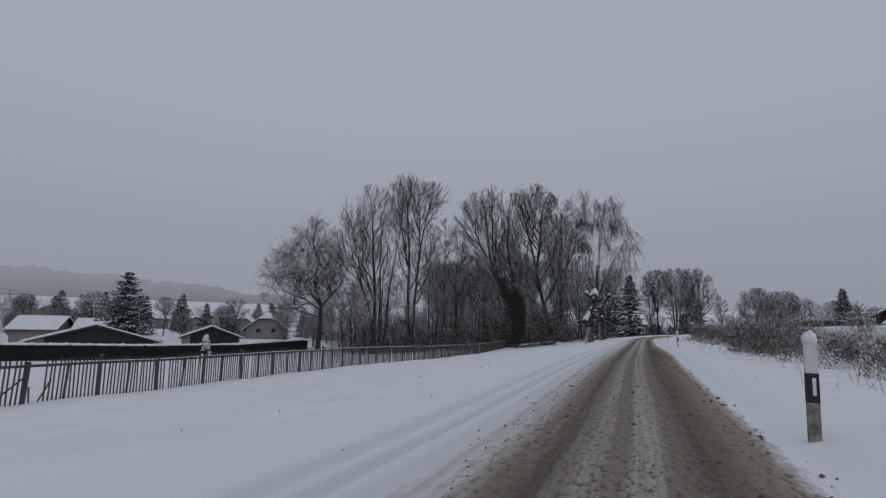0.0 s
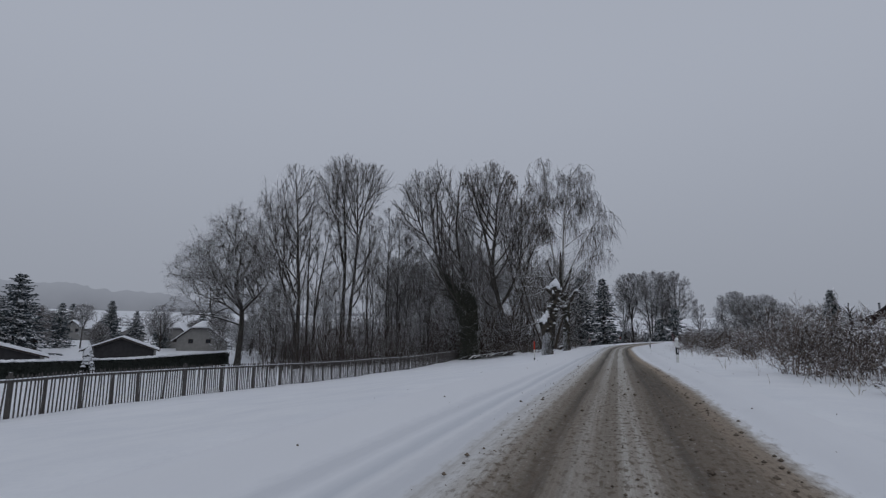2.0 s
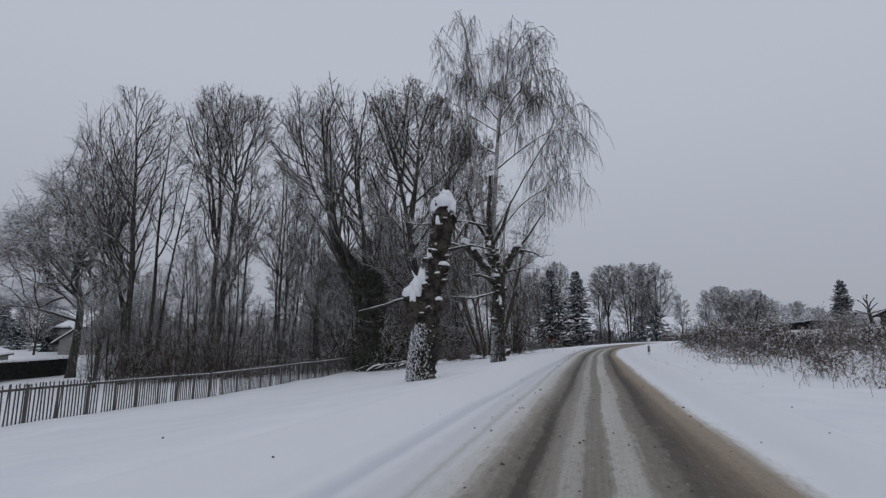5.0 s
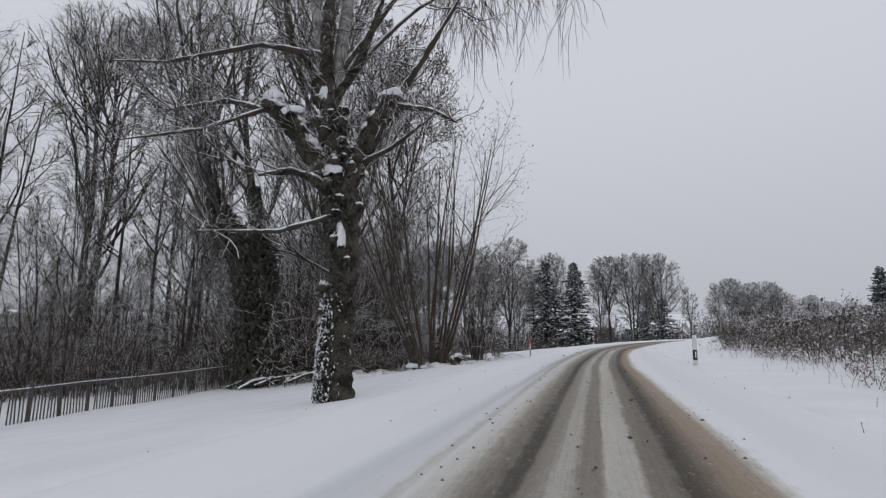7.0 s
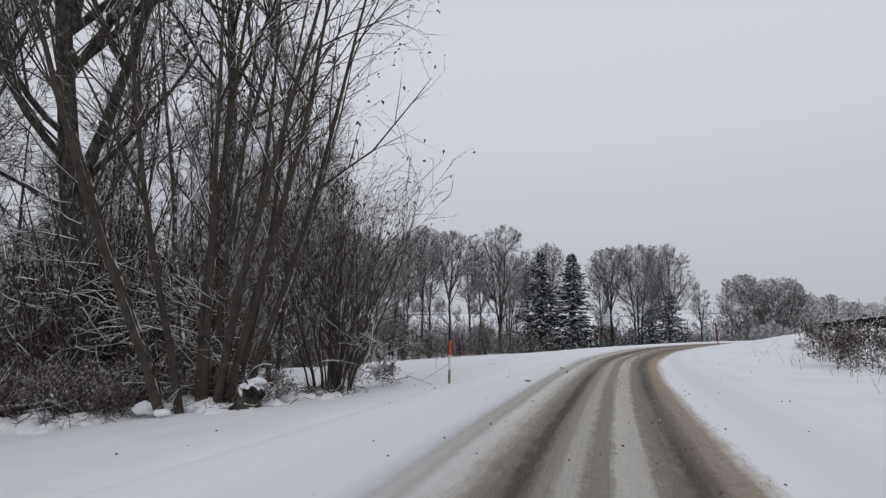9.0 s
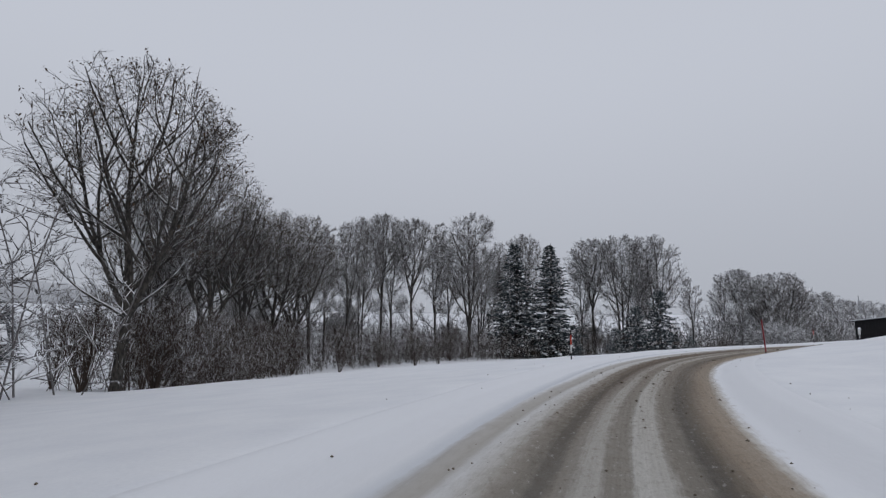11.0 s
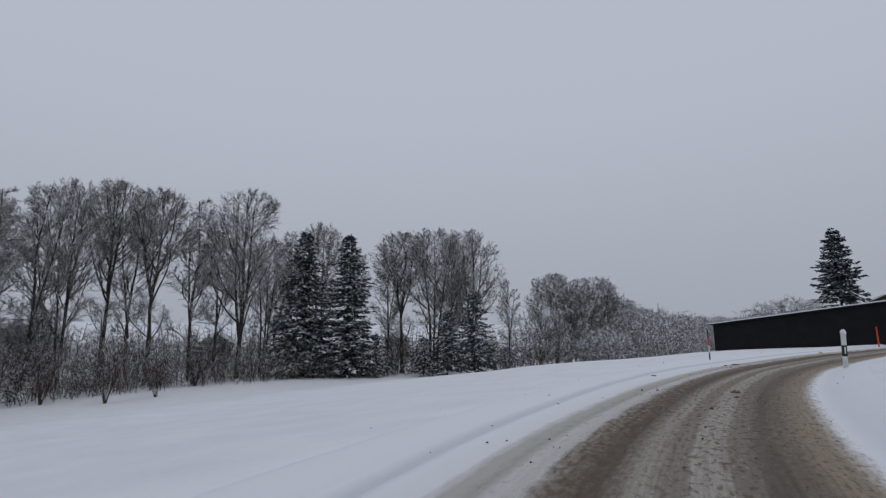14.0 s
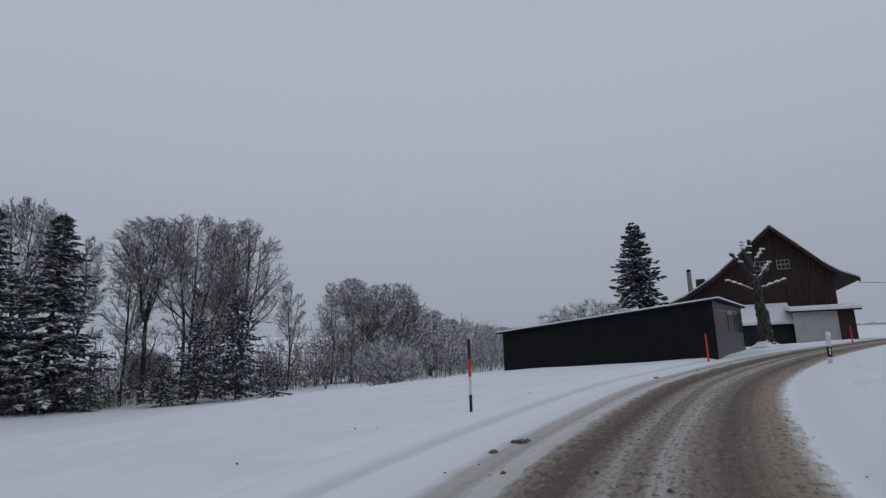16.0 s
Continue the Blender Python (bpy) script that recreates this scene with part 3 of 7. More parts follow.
def tree_shapes(seed, height, radius, plan, stems=1, fan=0.0, floor=0.007, bark="bark", twig="twig", wander=0.045, leaves=0, ivy=None, top=0.66, base=0.0, leaf="leaf", leaf_size=0.085):
    """Meshes of a bare tree: trunk, crown, and ivy or leaves where it has them."""
    rng = np.random.default_rng(seed)
    trunks = []
    for i in range(stems):
        a = 2 * np.pi * (i + rng.random() * 0.5) / stems
        out = 1 if stems < 5 else rng.uniform(0.15, 1.1)
        lean = (out * fan * np.cos(a), out * fan * np.sin(a)) if stems > 1 else (rng.normal() * 0.03, rng.normal() * 0.03)
        p, r = stem(rng, height * top * (1 if i == 0 else rng.uniform(0.8, 0.98)), radius * (1 if stems == 1 else rng.uniform(0.62, 0.85)), lean=lean, wander=wander, tip=0.3 if top < 0.9 else 0.12)
        if stems > 1:
            foot = 0.6 * radius + base * out
            p[:, :, 0] += foot * np.cos(a)
            p[:, :, 1] += foot * np.sin(a)
        p[:, 0, 2] -= 0.4
        trunks.append((p, r))
    tp, tr = np.concatenate([t[0] for t in trunks]), np.concatenate([t[1] for t in trunks])
    levels = twig_levels(rng, tp, tr, plan, floor)
    thick = [tube_arrays(tp, tr, 9 if stems < 5 else 5), tube_arrays(*levels[0], 5 if stems < 5 else 3)]
    thin = [tube_arrays(p, r, 4) for p, r in levels[1:-2]] + [spikes(p, r) for p, r in levels[max(1, len(levels) - 2):-1]] + [spikes(levels[-1][0][:, [0, -1]], levels[-1][1][:, [0, -1]])]
    shapes = [("trunk", mesh_from("trunk", *joined(thick), bark), ""), ("crown", mesh_from("crown", *mixed(thin), twig), "")]
    if leaves:
        ends = levels[-1][0][:, -1]
        pick = rng.choice(len(ends), min(leaves, len(ends)), replace=False)
        top = ends[pick] - np.array([0, 0, 0.05])
        shapes.append(("leaves", mesh_from("leaves", *flakes(rng, top, leaf_size, 0.5), leaf, smooth=False), "withered brown leaves"))
    if ivy:
        lo, hi, thickness, count = ivy
        t = rng.uniform(lo, hi, count)
        f = t * (tp.shape[1] - 1)
        i = np.minimum(f.astype(int), tp.shape[1] - 2)
        k = rng.integers(0, len(tp), count)
        w = (f - i)[:, None]
        c = tp[k, i] * (1 - w) + tp[k, i + 1] * w
        a = rng.uniform(0, 2 * np.pi, count)
        rr = tr[k, i] + thickness * rng.random(count) ** 0.6 * (0.5 + 0.5 * np.sin(t * 31 + a) ** 2) * np.clip((hi - t) / 0.1, 0.3, 1)
        c = c + np.stack([np.cos(a) * rr, np.sin(a) * rr, rng.normal(size=count) * 0.05], 1)
        shapes.append(("ivy", mesh_from("ivy", *flakes(rng, c, 0.17, 0.7), "ivy", smooth=False), "dark green ivy round the trunk"))
    return shapes


def ivy_leaves(rng, p, r, thickness, count, size=0.2):
    """Leaves set closely round the stations p of a trunk with radii r."""
    f = rng.random(count) * (len(p) - 1)
    i = np.minimum(f.astype(int), len(p) - 2)
    w = (f - i)[:, None]
    a = rng.uniform(0, 2 * np.pi, count)
    rr = r[i] + thickness * rng.random(count) ** 0.7 * (0.3 + 0.4 * np.sin(f * 1.7 + 2 * a) ** 2 + 0.4 * np.sin(f * 0.9 + 3 * a + 1) ** 2) * np.clip((len(p) - 1 - f) / 3, 0.25, 1)
    c = p[i] * (1 - w) + p[i + 1] * w + np.stack([np.cos(a) * rr, np.sin(a) * rr, rng.normal(size=count) * 0.1], 1)
    return mesh_from("ivy", *flakes(rng, c, size, 0.7), "ivy", smooth=False)


def grown_tree(seed, height, radius, crown, fork=0.4, stems=1, fan=0.06, step=0.45, points=3800, floor=0.0075, twigs=2, shoots=3, reach=1.0, bark="bark", twig="twig", inertia=0.9, lift=0.03, splay=0.5, twist=0.05, leaves=0, ivy=None, lean=0.02):
    """A bare tree whose limbs fork their way out to every part of a rounded crown.
    crown: its middle's height, half width and half height, as shares of the height."""
    rng = np.random.default_rng(seed)
    mid, wide, high = (c * height for c in crown)
    d = unit(rng.normal(size=(points, 3)))
    d[:, 2] = np.where(d[:, 2] < 0, d[:, 2] * 0.9, d[:, 2])
    aim = d * (rng.random((points, 1)) ** 0.42) * np.array([wide, wide, high]) + np.array([0, 0, mid])
    # uneven outline: some sides of the crown reach less far
    side = np.arctan2(aim[:, 1], aim[:, 0])
    aim[:, :2] *= (0.95 + 0.09 * np.sin(2 * side + seed) + 0.07 * np.sin(5 * side + aim[:, 2] * 0.5))[:, None]
    pos, par, way = [], [], []
    heart = np.array([0, 0, (mid - high) * 0.8])
    for k in range(stems):
        a = 2 * np.pi * k / stems + seed
        go = unit(np.array([np.cos(a) * fan * (stems > 1) + rng.normal() * lean, np.sin(a) * fan * (stems > 1) + rng.normal() * lean, 1.0]))
        p = np.array([0.8 * radius * np.cos(a), 0.8 * radius * np.sin(a), 0]) * (stems > 1) - np.array([0, 0, 0.5])
        last = -1
        for _ in range(int(fork * height * (1 - 0.12 * k) / step) + 1):
            pos.append(p), par.append(last), way.append(go)
            last = len(pos) - 1
            go = unit(go + rng.normal(size=3) * 0.025 + np.array([0, 0, 0.02]))
            p = p + go * step
    first = len(pos)
    near = np.full(points, 1e9)
    who = np.zeros(points, int)
    live = np.ones(points, bool)
    kids = np.zeros(200000, int)
    new_from = max(0, first - int(0.1 * height / step))
    for _ in range(120):
        fresh = np.array(pos[new_from:])
        gap = np.linalg.norm(aim[:, None] - fresh[None], axis=2)
        best = gap.argmin(1)
        g = gap[np.arange(points), best]
        better = g < near
        near = np.where(better, g, near)
        who = np.where(better, best + new_from, who)
        live &= near > step * 1.45
        if not live.any():
            break
        new_from = len(pos)
        pull = {}
        close = live & (near < max(5.5 * step, near[live].min() + step))
        for i, w in zip(who[close], unit(aim[close] - np.array(pos)[who[close]])):
            pull[i] = pull.get(i, 0) + w
        for i, w in pull.items():
            if kids[i] > 2:
                continue
            go = unit(unit(w) + way[i] * inertia + unit(pos[i] - heart) * splay + rng.normal(size=3) * twist + np.array([0, 0, lift]))
            if go @ way[i] < 0.5:
                go = unit(go + way[i] * 0.7)
            kids[i] += 1
            pos.append(pos[i] + go * step), par.append(i), way.append(go)
        if new_from == len(pos):
            break
    pos, par = np.array(pos), np.array(par)
    n = len(pos)
    load = np.zeros(n)
    heir = np.full(n, -1)
    for i in range(n - 1, -1, -1):
        load[i] = max(load[i], 1.0)
        if par[i] >= 0:
            load[par[i]] += load[i]
            if heir[par[i]] < 0 or load[i] > load[heir[par[i]]]:
                heir[par[i]] = i
    rad = radius * (load / load.max()) ** 0.54
    rad = np.maximum(rad * np.where(pos[:, 2] < 0.8, 1.25, 1.0), floor)
    ok = (heir >= 0) & (par >= 0)
    for _ in range(3):
        smooth = pos.copy()
        smooth[ok] = 0.5 * pos[ok] + 0.25 * pos[par[ok]] + 0.25 * pos[heir[ok]]
        pos = smooth
    chains = {}
    for i in range(n):
        if par[i] < 0 or heir[par[i]] != i:
            run = [i] if par[i] < 0 else [par[i], i]
            while heir[run[-1]] >= 0:
                run.append(heir[run[-1]])
            if len(run) > 1:
                r0 = rad[run[1]]
                chains.setdefault((len(run), 9 if r0 > 0.15 else 6 if r0 > 0.06 else 4 if r0 > 0.025 else 3), []).append(run)
    thick, thin = [], []
    for (_, sides), runs in chains.items():
        runs = np.array(runs)
        r = rad[runs]
        r[:, 0] = np.minimum(r[:, 0], r[:, 1] * 1.15)
        (thick if sides > 4 else thin).append(tube_arrays(pos[runs], r, sides))
    # fine twigs along the thinner wood
    host = np.nonzero((rad < max(0.06, 1.2 * floor)) & (par >= first - 2))[0]
    host = np.repeat(host, twigs)
    along = unit(pos[host] - pos[par[host]])
    start = pos[host] - (pos[host] - pos[par[host]]) * rng.random((len(host), 1))
    go = unit(along + 0.6 * unit(rng.normal(size=along.shape)) + 0.4 * unit(start - heart))
    size = reach * rng.uniform(0.6, 1.5, (len(host), 1))
    mid_p = start + go * size * 0.5
    end = mid_p + go * size * 0.5
    tp = np.stack([start, mid_p, end], 1)
    tr = np.maximum(floor, 0.009) * np.ones(tp.shape[:2]) * np.array([1, 0.8, 0.4])
    thin.append(spikes(tp[:, [0, -1]], tr[:, [0, -1]]))
    sp, sr = sprout(rng, tp, tr, shoots, (0.2, 1), 38, 0.6, 0.8, 2, 0.06, 0.12)
    thin.append(spikes(sp[:, [0, -1]], np.maximum(sr[:, [0, -1]], floor)))
    shapes = [("trunk", mesh_from("trunk", *joined(thick), bark), ""), ("crown", mesh_from("crown", *mixed(thin), twig), "")]
    if leaves:
        ends = sp[:, -1]
        ends = ends[ends[:, 2] > 0.45 * height]
        pick = rng.choice(len(ends), min(leaves, len(ends)), replace=False)
        shapes.append(("leaves", mesh_from("leaves", *flakes(rng, ends[pick] - np.array([0, 0, 0.05]), 0.14, 0.5), "leaf", smooth=False), "few withered brown leaves"))
    if ivy:
        upto, thickness, count = ivy
        for k, root in enumerate(np.nonzero(par < 0)[0]):
            run = [root]
            while heir[run[-1]] >= 0 and pos[run[-1], 2] < upto * (1 - 0.2 * k):
                run.append(heir[run[-1]])
            shapes.append(("ivy", ivy_leaves(rng, pos[run], rad[run], thickness * (1 - 0.25 * k), count), "dark green ivy round the trunk"))
    return shapes


def plant(name, shapes, x, y, scale=1.0, turn=0.0, label="", category="tree", group="", wide=1.0, sink=0.0):
    ob = thing(name, Matrix.Translation((x, y, gz(x, y) - sink)) @ Matrix.Rotation(radians(turn), 4, "Z") @ Matrix.Diagonal((scale * wide, scale * wide, scale, 1)), label, category, group)
    for n, me, lab in shapes:
        tagged(part(n, me, None, ob, lab), kind="stuff" if n in ("snow_load", "ivy", "leaves", "crown") else "")
    return ob


def domes(rng, centres, sizes, sides=7):
    """Rounded caps with their flat side down."""
    n = len(centres)
    a = np.arange(sides) * 2 * np.pi / sides
    prof = [(1.0, -0.12), (0.92, 0.35), (0.55, 0.82)]
    ring = np.stack([np.stack([r * np.cos(a), r * np.sin(a), 0 * a + h], 1) for r, h in prof])
    base = np.concatenate([ring.reshape(-1, 3), [[0, 0, 1.0]], [[0, 0, -0.15]]])
    turn = rng.uniform(0, 2 * np.pi, n)
    c, s = np.cos(turn)[:, None], np.sin(turn)[:, None]
    v = base[None] * (1 + 0.16 * rng.normal(size=(n, len(base), 1)))
    v = v * np.asarray(sizes)[:, None]
    v = np.stack([v[..., 0] * c - v[..., 1] * s, v[..., 0] * s + v[..., 1] * c, v[..., 2]], -1) + np.asarray(centres)[:, None]
    i = np.arange(sides)
    j = (i + 1) % sides
    quads = np.concatenate([np.stack([i + k * sides, j + k * sides, j + (k + 1) * sides, i + (k + 1) * sides], 1) for k in range(2)])
    tips = np.concatenate([np.stack([i + 2 * sides, j + 2 * sides, i * 0 + 3 * sides], 1), np.stack([j, i, i * 0 + 3 * sides + 1], 1)])
    off = (np.arange(n) * len(base))[:, None, None]
    return v.reshape(-1, 3), [(quads[None] + off).reshape(-1, 4), (tips[None] + off).reshape(-1, 3)]


def tufts(c, s):
    """Small eight-sided lumps."""
    o = np.array([[1, 0, 0], [0, 1, 0], [-1, 0, 0], [0, -1, 0], [0, 0, 0.8], [0, 0, -0.5]])
    f = np.array([[0, 1, 4], [1, 2, 4], [2, 3, 4], [3, 0, 4], [1, 0, 5], [2, 1, 5], [3, 2, 5], [0, 3, 5]])
    s = np.asarray(s)
    v = c[:, None] + o[None] * (s[:, None, None] if s.ndim == 1 else s[:, None])
    return v.reshape(-1, 3), (f[None] + (np.arange(len(c)) * 6)[:, None, None]).reshape(-1, 3)


def fir_shapes(seed, height, spread, snow=0.5, low=0.05, droop=0.35, dense=1.0):
    rng = np.random.default_rng(seed)
    tp, tr = stem(rng, height, height * 0.013, wander=0.01, tip=0.05)
    tp[:, 0, 2] -= 0.4
    count = int(15 * height * dense)
    t = np.sort(low + (0.985 - low) * rng.random(count) ** 0.9)
    a = np.arange(count) * 2.399 + rng.normal(size=count) * 0.3
    length = spread * ((1 - t) ** 0.72 + 0.03) * rng.uniform(0.5, 1.14, count) * np.clip((t - low) * 8 + 0.55, 0, 1)
    steps = 5
    f = np.linspace(0, 1, steps + 1)[None]
    out = length[:, None] * f
    rise = 0.05 * out - droop * length[:, None] * f**2 * (1 - 0.6 * t[:, None]) + 0.14 * length[:, None] * f**4
    p = np.stack([np.cos(a)[:, None] * out, np.sin(a)[:, None] * out, t[:, None] * height + rise], -1)
    wood = tube_arrays(p, 0.035 * (length / spread + 0.2)[:, None] * (1.1 - f), 3)
    # sprays of needles along the branches
    per = 38
    u = ((np.arange(per)[None] + rng.random((count, per))) / per) ** 0.7
    k = u * steps
    i = np.minimum(k.astype(int), steps - 1)
    w = (k - i)[..., None]
    rows = np.arange(count)[:, None]
    c = p[rows, i] * (1 - w) + p[rows, i + 1] * w
    fwd = unit(p[rows, i + 1] - p[rows, i])
    side = unit(np.cross(fwd, np.array([0, 0, 1.0]))) * np.where(rng.random((count, per, 1)) < 0.5, -1, 1)
    d = unit(fwd * 0.75 + side * rng.uniform(0.3, 1.1, (count, per, 1)) + rng.normal(size=c.shape) * 0.22 - np.array([0, 0, 0.38]))
    size = (0.22 + 0.26 * (1 - t))[:, None, None] * rng.uniform(0.7, 1.4, (count, per, 1)) * (height / 14) ** 0.5 * (1.75 - 0.55 * u[..., None])
    n = unit(np.cross(d, rng.normal(size=d.shape)))
    q = np.stack([c, c + d * size * 0.5 + n * size * 0.17, c + d * size, c + d * size * 0.5 - n * size * 0.17], axis=2).reshape(-1, 3)
    faces = np.arange(len(q)).reshape(-1, 4)
    shapes = [("trunk", mesh_from("trunk", *joined([tube_arrays(tp, tr, 7), wood]), "bark"), ""), ("crown", mesh_from("crown", q, faces, "needle_snow", smooth=False), "")]
    if snow:
        m = int(count * 3 * snow)
        b = rng.integers(0, count, m)
        v = rng.uniform(0.35, 1.0, m) * steps
        i = np.minimum(v.astype(int), steps - 1)
        w = (v - i)[:, None]
        at = p[b, i] * (1 - w) + p[b, i + 1] * w + np.array([0, 0, 0.03])
        s = (0.12 + 0.24 * (1 - t[b])) * rng.uniform(0.5, 1.25, m) * (height / 14) ** 0.5
        shapes.append(("snow_load", mesh_from("snow_load", *tufts(at, np.stack([s, s * 0.75, s * 0.42], 1)), "snow"), "snow lying on the boughs"))
    return shapes


def leader_line(rng, path, r0, r1, stations=18, wobble=0.006):
    """A stem through the points of path, with its radii."""
    line = smooth_line(np.asarray(path, float), 0.15)
    run = np.r_[0, np.cumsum(np.linalg.norm(np.diff(line, axis=0), axis=1))]
    t = np.linspace(0, run[-1], stations)
    p = np.stack([np.interp(t, run, line[:, k]) for k in range(3)], 1)
    off = np.cumsum(rng.normal(size=p.shape) * np.array([1, 1, 0.2]), axis=0) * wobble * run[-1] / 4
    p = p + (off - off[0]) * np.clip(np.arange(stations) / 4, 0, 1)[:, None]
    return p, r1 + (r0 - r1) * (1 - np.linspace(0, 1, stations))


def room_left(p, d, crown):
    """How far a branch may go from p along d before it leaves the crown's rounded masses."""
    best = np.zeros(len(p))
    for c in np.asarray(crown, float):
        q, e = (p - c[:3]) / c[3:], d / c[3:]
        a, b, k = (e * e).sum(1), (q * e).sum(1), (q * q).sum(1) - 1
        disc = b * b - a * k
        best = np.maximum(best, np.where(disc > 0, (-b + np.sqrt(np.maximum(disc, 0))) / a, 0))
    return best


def offshoots(rng, pts, rad, count, span, angle, crown, share=None, most=99.0, thick=0.6, slim=0.014, steps=5, lift=(0.05, 0.05), wander=0.06, least=0.12, up=0.0, floor=0.006):
    """Branches on the branches pts, as long as the crown leaves room for."""
    n, k, _ = pts.shape
    t = span[0] + (span[1] - span[0]) * (np.arange(count)[None] + rng.random((n, count))) / count
    f = t * (k - 1)
    i = np.minimum(f.astype(int), k - 2)
    w = (f - i)[..., None]
    rows = np.arange(n)[:, None]
    start = (pts[rows, i] * (1 - w) + pts[rows, i + 1] * w).reshape(-1, 3)
    along = unit(pts[rows, i + 1] - pts[rows, i]).reshape(-1, 3)
    r0 = (rad[rows, i] * (1 - w[..., 0]) + rad[rows, i + 1] * w[..., 0]).reshape(-1)
    side = rng.normal(size=start.shape) + np.array([0, 0, up])
    side = unit(side - (side * along).sum(-1, keepdims=True) * along)
    a = np.radians(rng.normal(angle, 8, size=len(start)))[:, None]
    d = np.cos(a) * along + np.sin(a) * side
    size = np.minimum(room_left(start, unit(d + np.array([0, 0, lift[0] * 2])), crown) * rng.uniform(0.72, 1.04, len(start)), most * rng.uniform(0.7, 1.2, len(start)))
    if share:
        own = np.repeat(np.linalg.norm(np.diff(pts, axis=1), axis=2).sum(1), count)
        size = np.minimum(size, own * share * (1.15 - 0.55 * t.reshape(-1)) * rng.uniform(0.7, 1.25, len(start)))
    keep = size > least
    d, start, size, r0 = d[keep], start[keep], size[keep], r0[keep]
    r0 = np.maximum(np.minimum(r0 * thick, size * slim), floor)
    out = [start]
    for j in range(steps):
        up_by = lift[0] + (lift[1] - lift[0]) * j / max(1, steps - 1)
        d = unit(d + rng.normal(size=d.shape) * wander + np.array([0, 0, up_by]))
        out.append(out[-1] + d * (size / steps)[:, None])
    return np.stack(out, 1), np.maximum(r0[:, None] * np.linspace(1, 0.35, steps + 1)[None], floor)


ASCEND = dict(first=(19, (0.24, 0.99), 50, (0.11, 0.11), 0.07, 0.0), second=(8, 38, 0.56, 4.2, 0.08, 0.08), third=(5, 40, 0.58, 2.0), fourth=(4, 40, 0.64, 1.0), fifth=None)
GNARLED = dict(first=(10, (0.2, 0.99), 58, (0.02, 0.03), 0.22, 0.2), second=(10, 54, 0.64, 3.8, 0.03, 0.2), third=(6, 50, 0.6, 1.9), fourth=(4, 46, 0.62, 0.95), fifth=(2, 44, 0.62, 0.5))
LIGHT = dict(first=(16, (0.2, 0.99), 54, (0.09, 0.08), 0.08, 0.0), second=(8, 42, 0.55, 2.8, 0.06, 0.1), third=(6, 44, 0.58, 1.5), fourth=(5, 44, 0.62, 0.8), fifth=None)


def limb_tree(seed, leaders, crown, habit, bark="bark", twig="twig", floor=0.0042, leaves=0, leaf_from=0.55, ivy=None, second_floor=0.021, swell=1.3, lined=False):
    """A bare tree: stems along given lines, limbs that fill rounded masses, and twigs on twigs.
    leaders: points, radius at the foot, radius at the tip. crown: middle and half sizes of each mass."""
    rng = np.random.default_rng(seed)
    crown = np.asarray(crown, float) * np.array([1, 1, 1, swell, swell, 1.06])
    wide = crown * np.array([1, 1, 1, 1.22, 1.22, 1.14])
    lines = [leader_line(rng, *l) for l in leaders]
    tp, tr = np.stack([l[0] for l in lines]), np.stack([l[1] for l in lines])
    tr[0, 0] *= 1.3
    count, span, angle, lift, wander, up = habit["first"]
    one = offshoots(rng, tp, tr, count, span, angle, crown, most=8.5, thick=0.7, slim=0.018, steps=9, lift=lift, wander=wander, least=0.5, up=up, floor=0.014)
    count, angle, share, most, rise, wander = habit["second"]
    two = offshoots(rng, *one, count, (0.18, 1), angle, crown, share, most, 0.66, 0.015, 5, (rise, rise), wander, floor=second_floor)
    count, angle, share, most = habit["third"]
    three = offshoots(rng, *two, count, (0.12, 1), angle, wide, share, most, 0.65, 0.012, 2, (rise, rise), wander * 1.5, floor=floor * 2.5)
    count, angle, share, most = habit["fourth"]
    four = offshoots(rng, *three, count, (0.12, 1), angle, wide, share, most, 0.7, 0.012, 1, (rise, rise), wander * 1.6, floor=floor * 1.1)
    thin = [tube_arrays(*two, 4), spikes(*three), spikes(*four)]
    tips = four[0][:, -1]
    if habit["fifth"]:
        count, angle, share, most = habit["fifth"]
        five = offshoots(rng, *four, count, (0.15, 1), angle, wide, share, most, 0.8, 0.014, 1, (0.02, 0.02), 0.1, least=0.08, floor=floor * 0.85)
        thin.append(spikes(*five))
    shapes = [("trunk", mesh_from("trunk", *joined([tube_arrays(tp, tr, 11), tube_arrays(*one, 6)]), bark), ""), ("crown", mesh_from("crown", *mixed(thin), twig), "")]
    if lined:
        ridges = []
        for pts, r in (one, two):
            flat = 1 - np.abs(unit(np.gradient(pts, axis=1))[..., 2])
            thick = np.maximum(r * 0.8, 0.009) * np.clip((flat - 0.2) / 0.35, 0.03, 1) * rng.uniform(0.6, 1.15, r.shape)
            ridges.append(tube_arrays(pts + np.stack([0 * r, 0 * r, r * 0.75], -1), thick, 4))
        shapes.append(("snow_load", mesh_from("snow_load", *joined(ridges), "snow"), "snow lying along the boughs"))
    if leaves:
        tips = tips[tips[:, 2] > leaf_from * tips[:, 2].max()]
        pick = rng.choice(len(tips), min(leaves, len(tips)), replace=False)
        shapes.append(("leaves", mesh_from("leaves", *flakes(rng, tips[pick] - np.array([0, 0, 0.06]), 0.15, 0.5), "leaf", smooth=False), "few withered brown leaves"))
    if ivy:
        for k, (upto, thickness, number) in enumerate(ivy):
            far = tp[k][:, 2] < upto
            shapes.append(("ivy", ivy_leaves(rng, tp[k][far], tr[k][far], thickness, number), "dark green ivy round the trunk"))
    return shapes


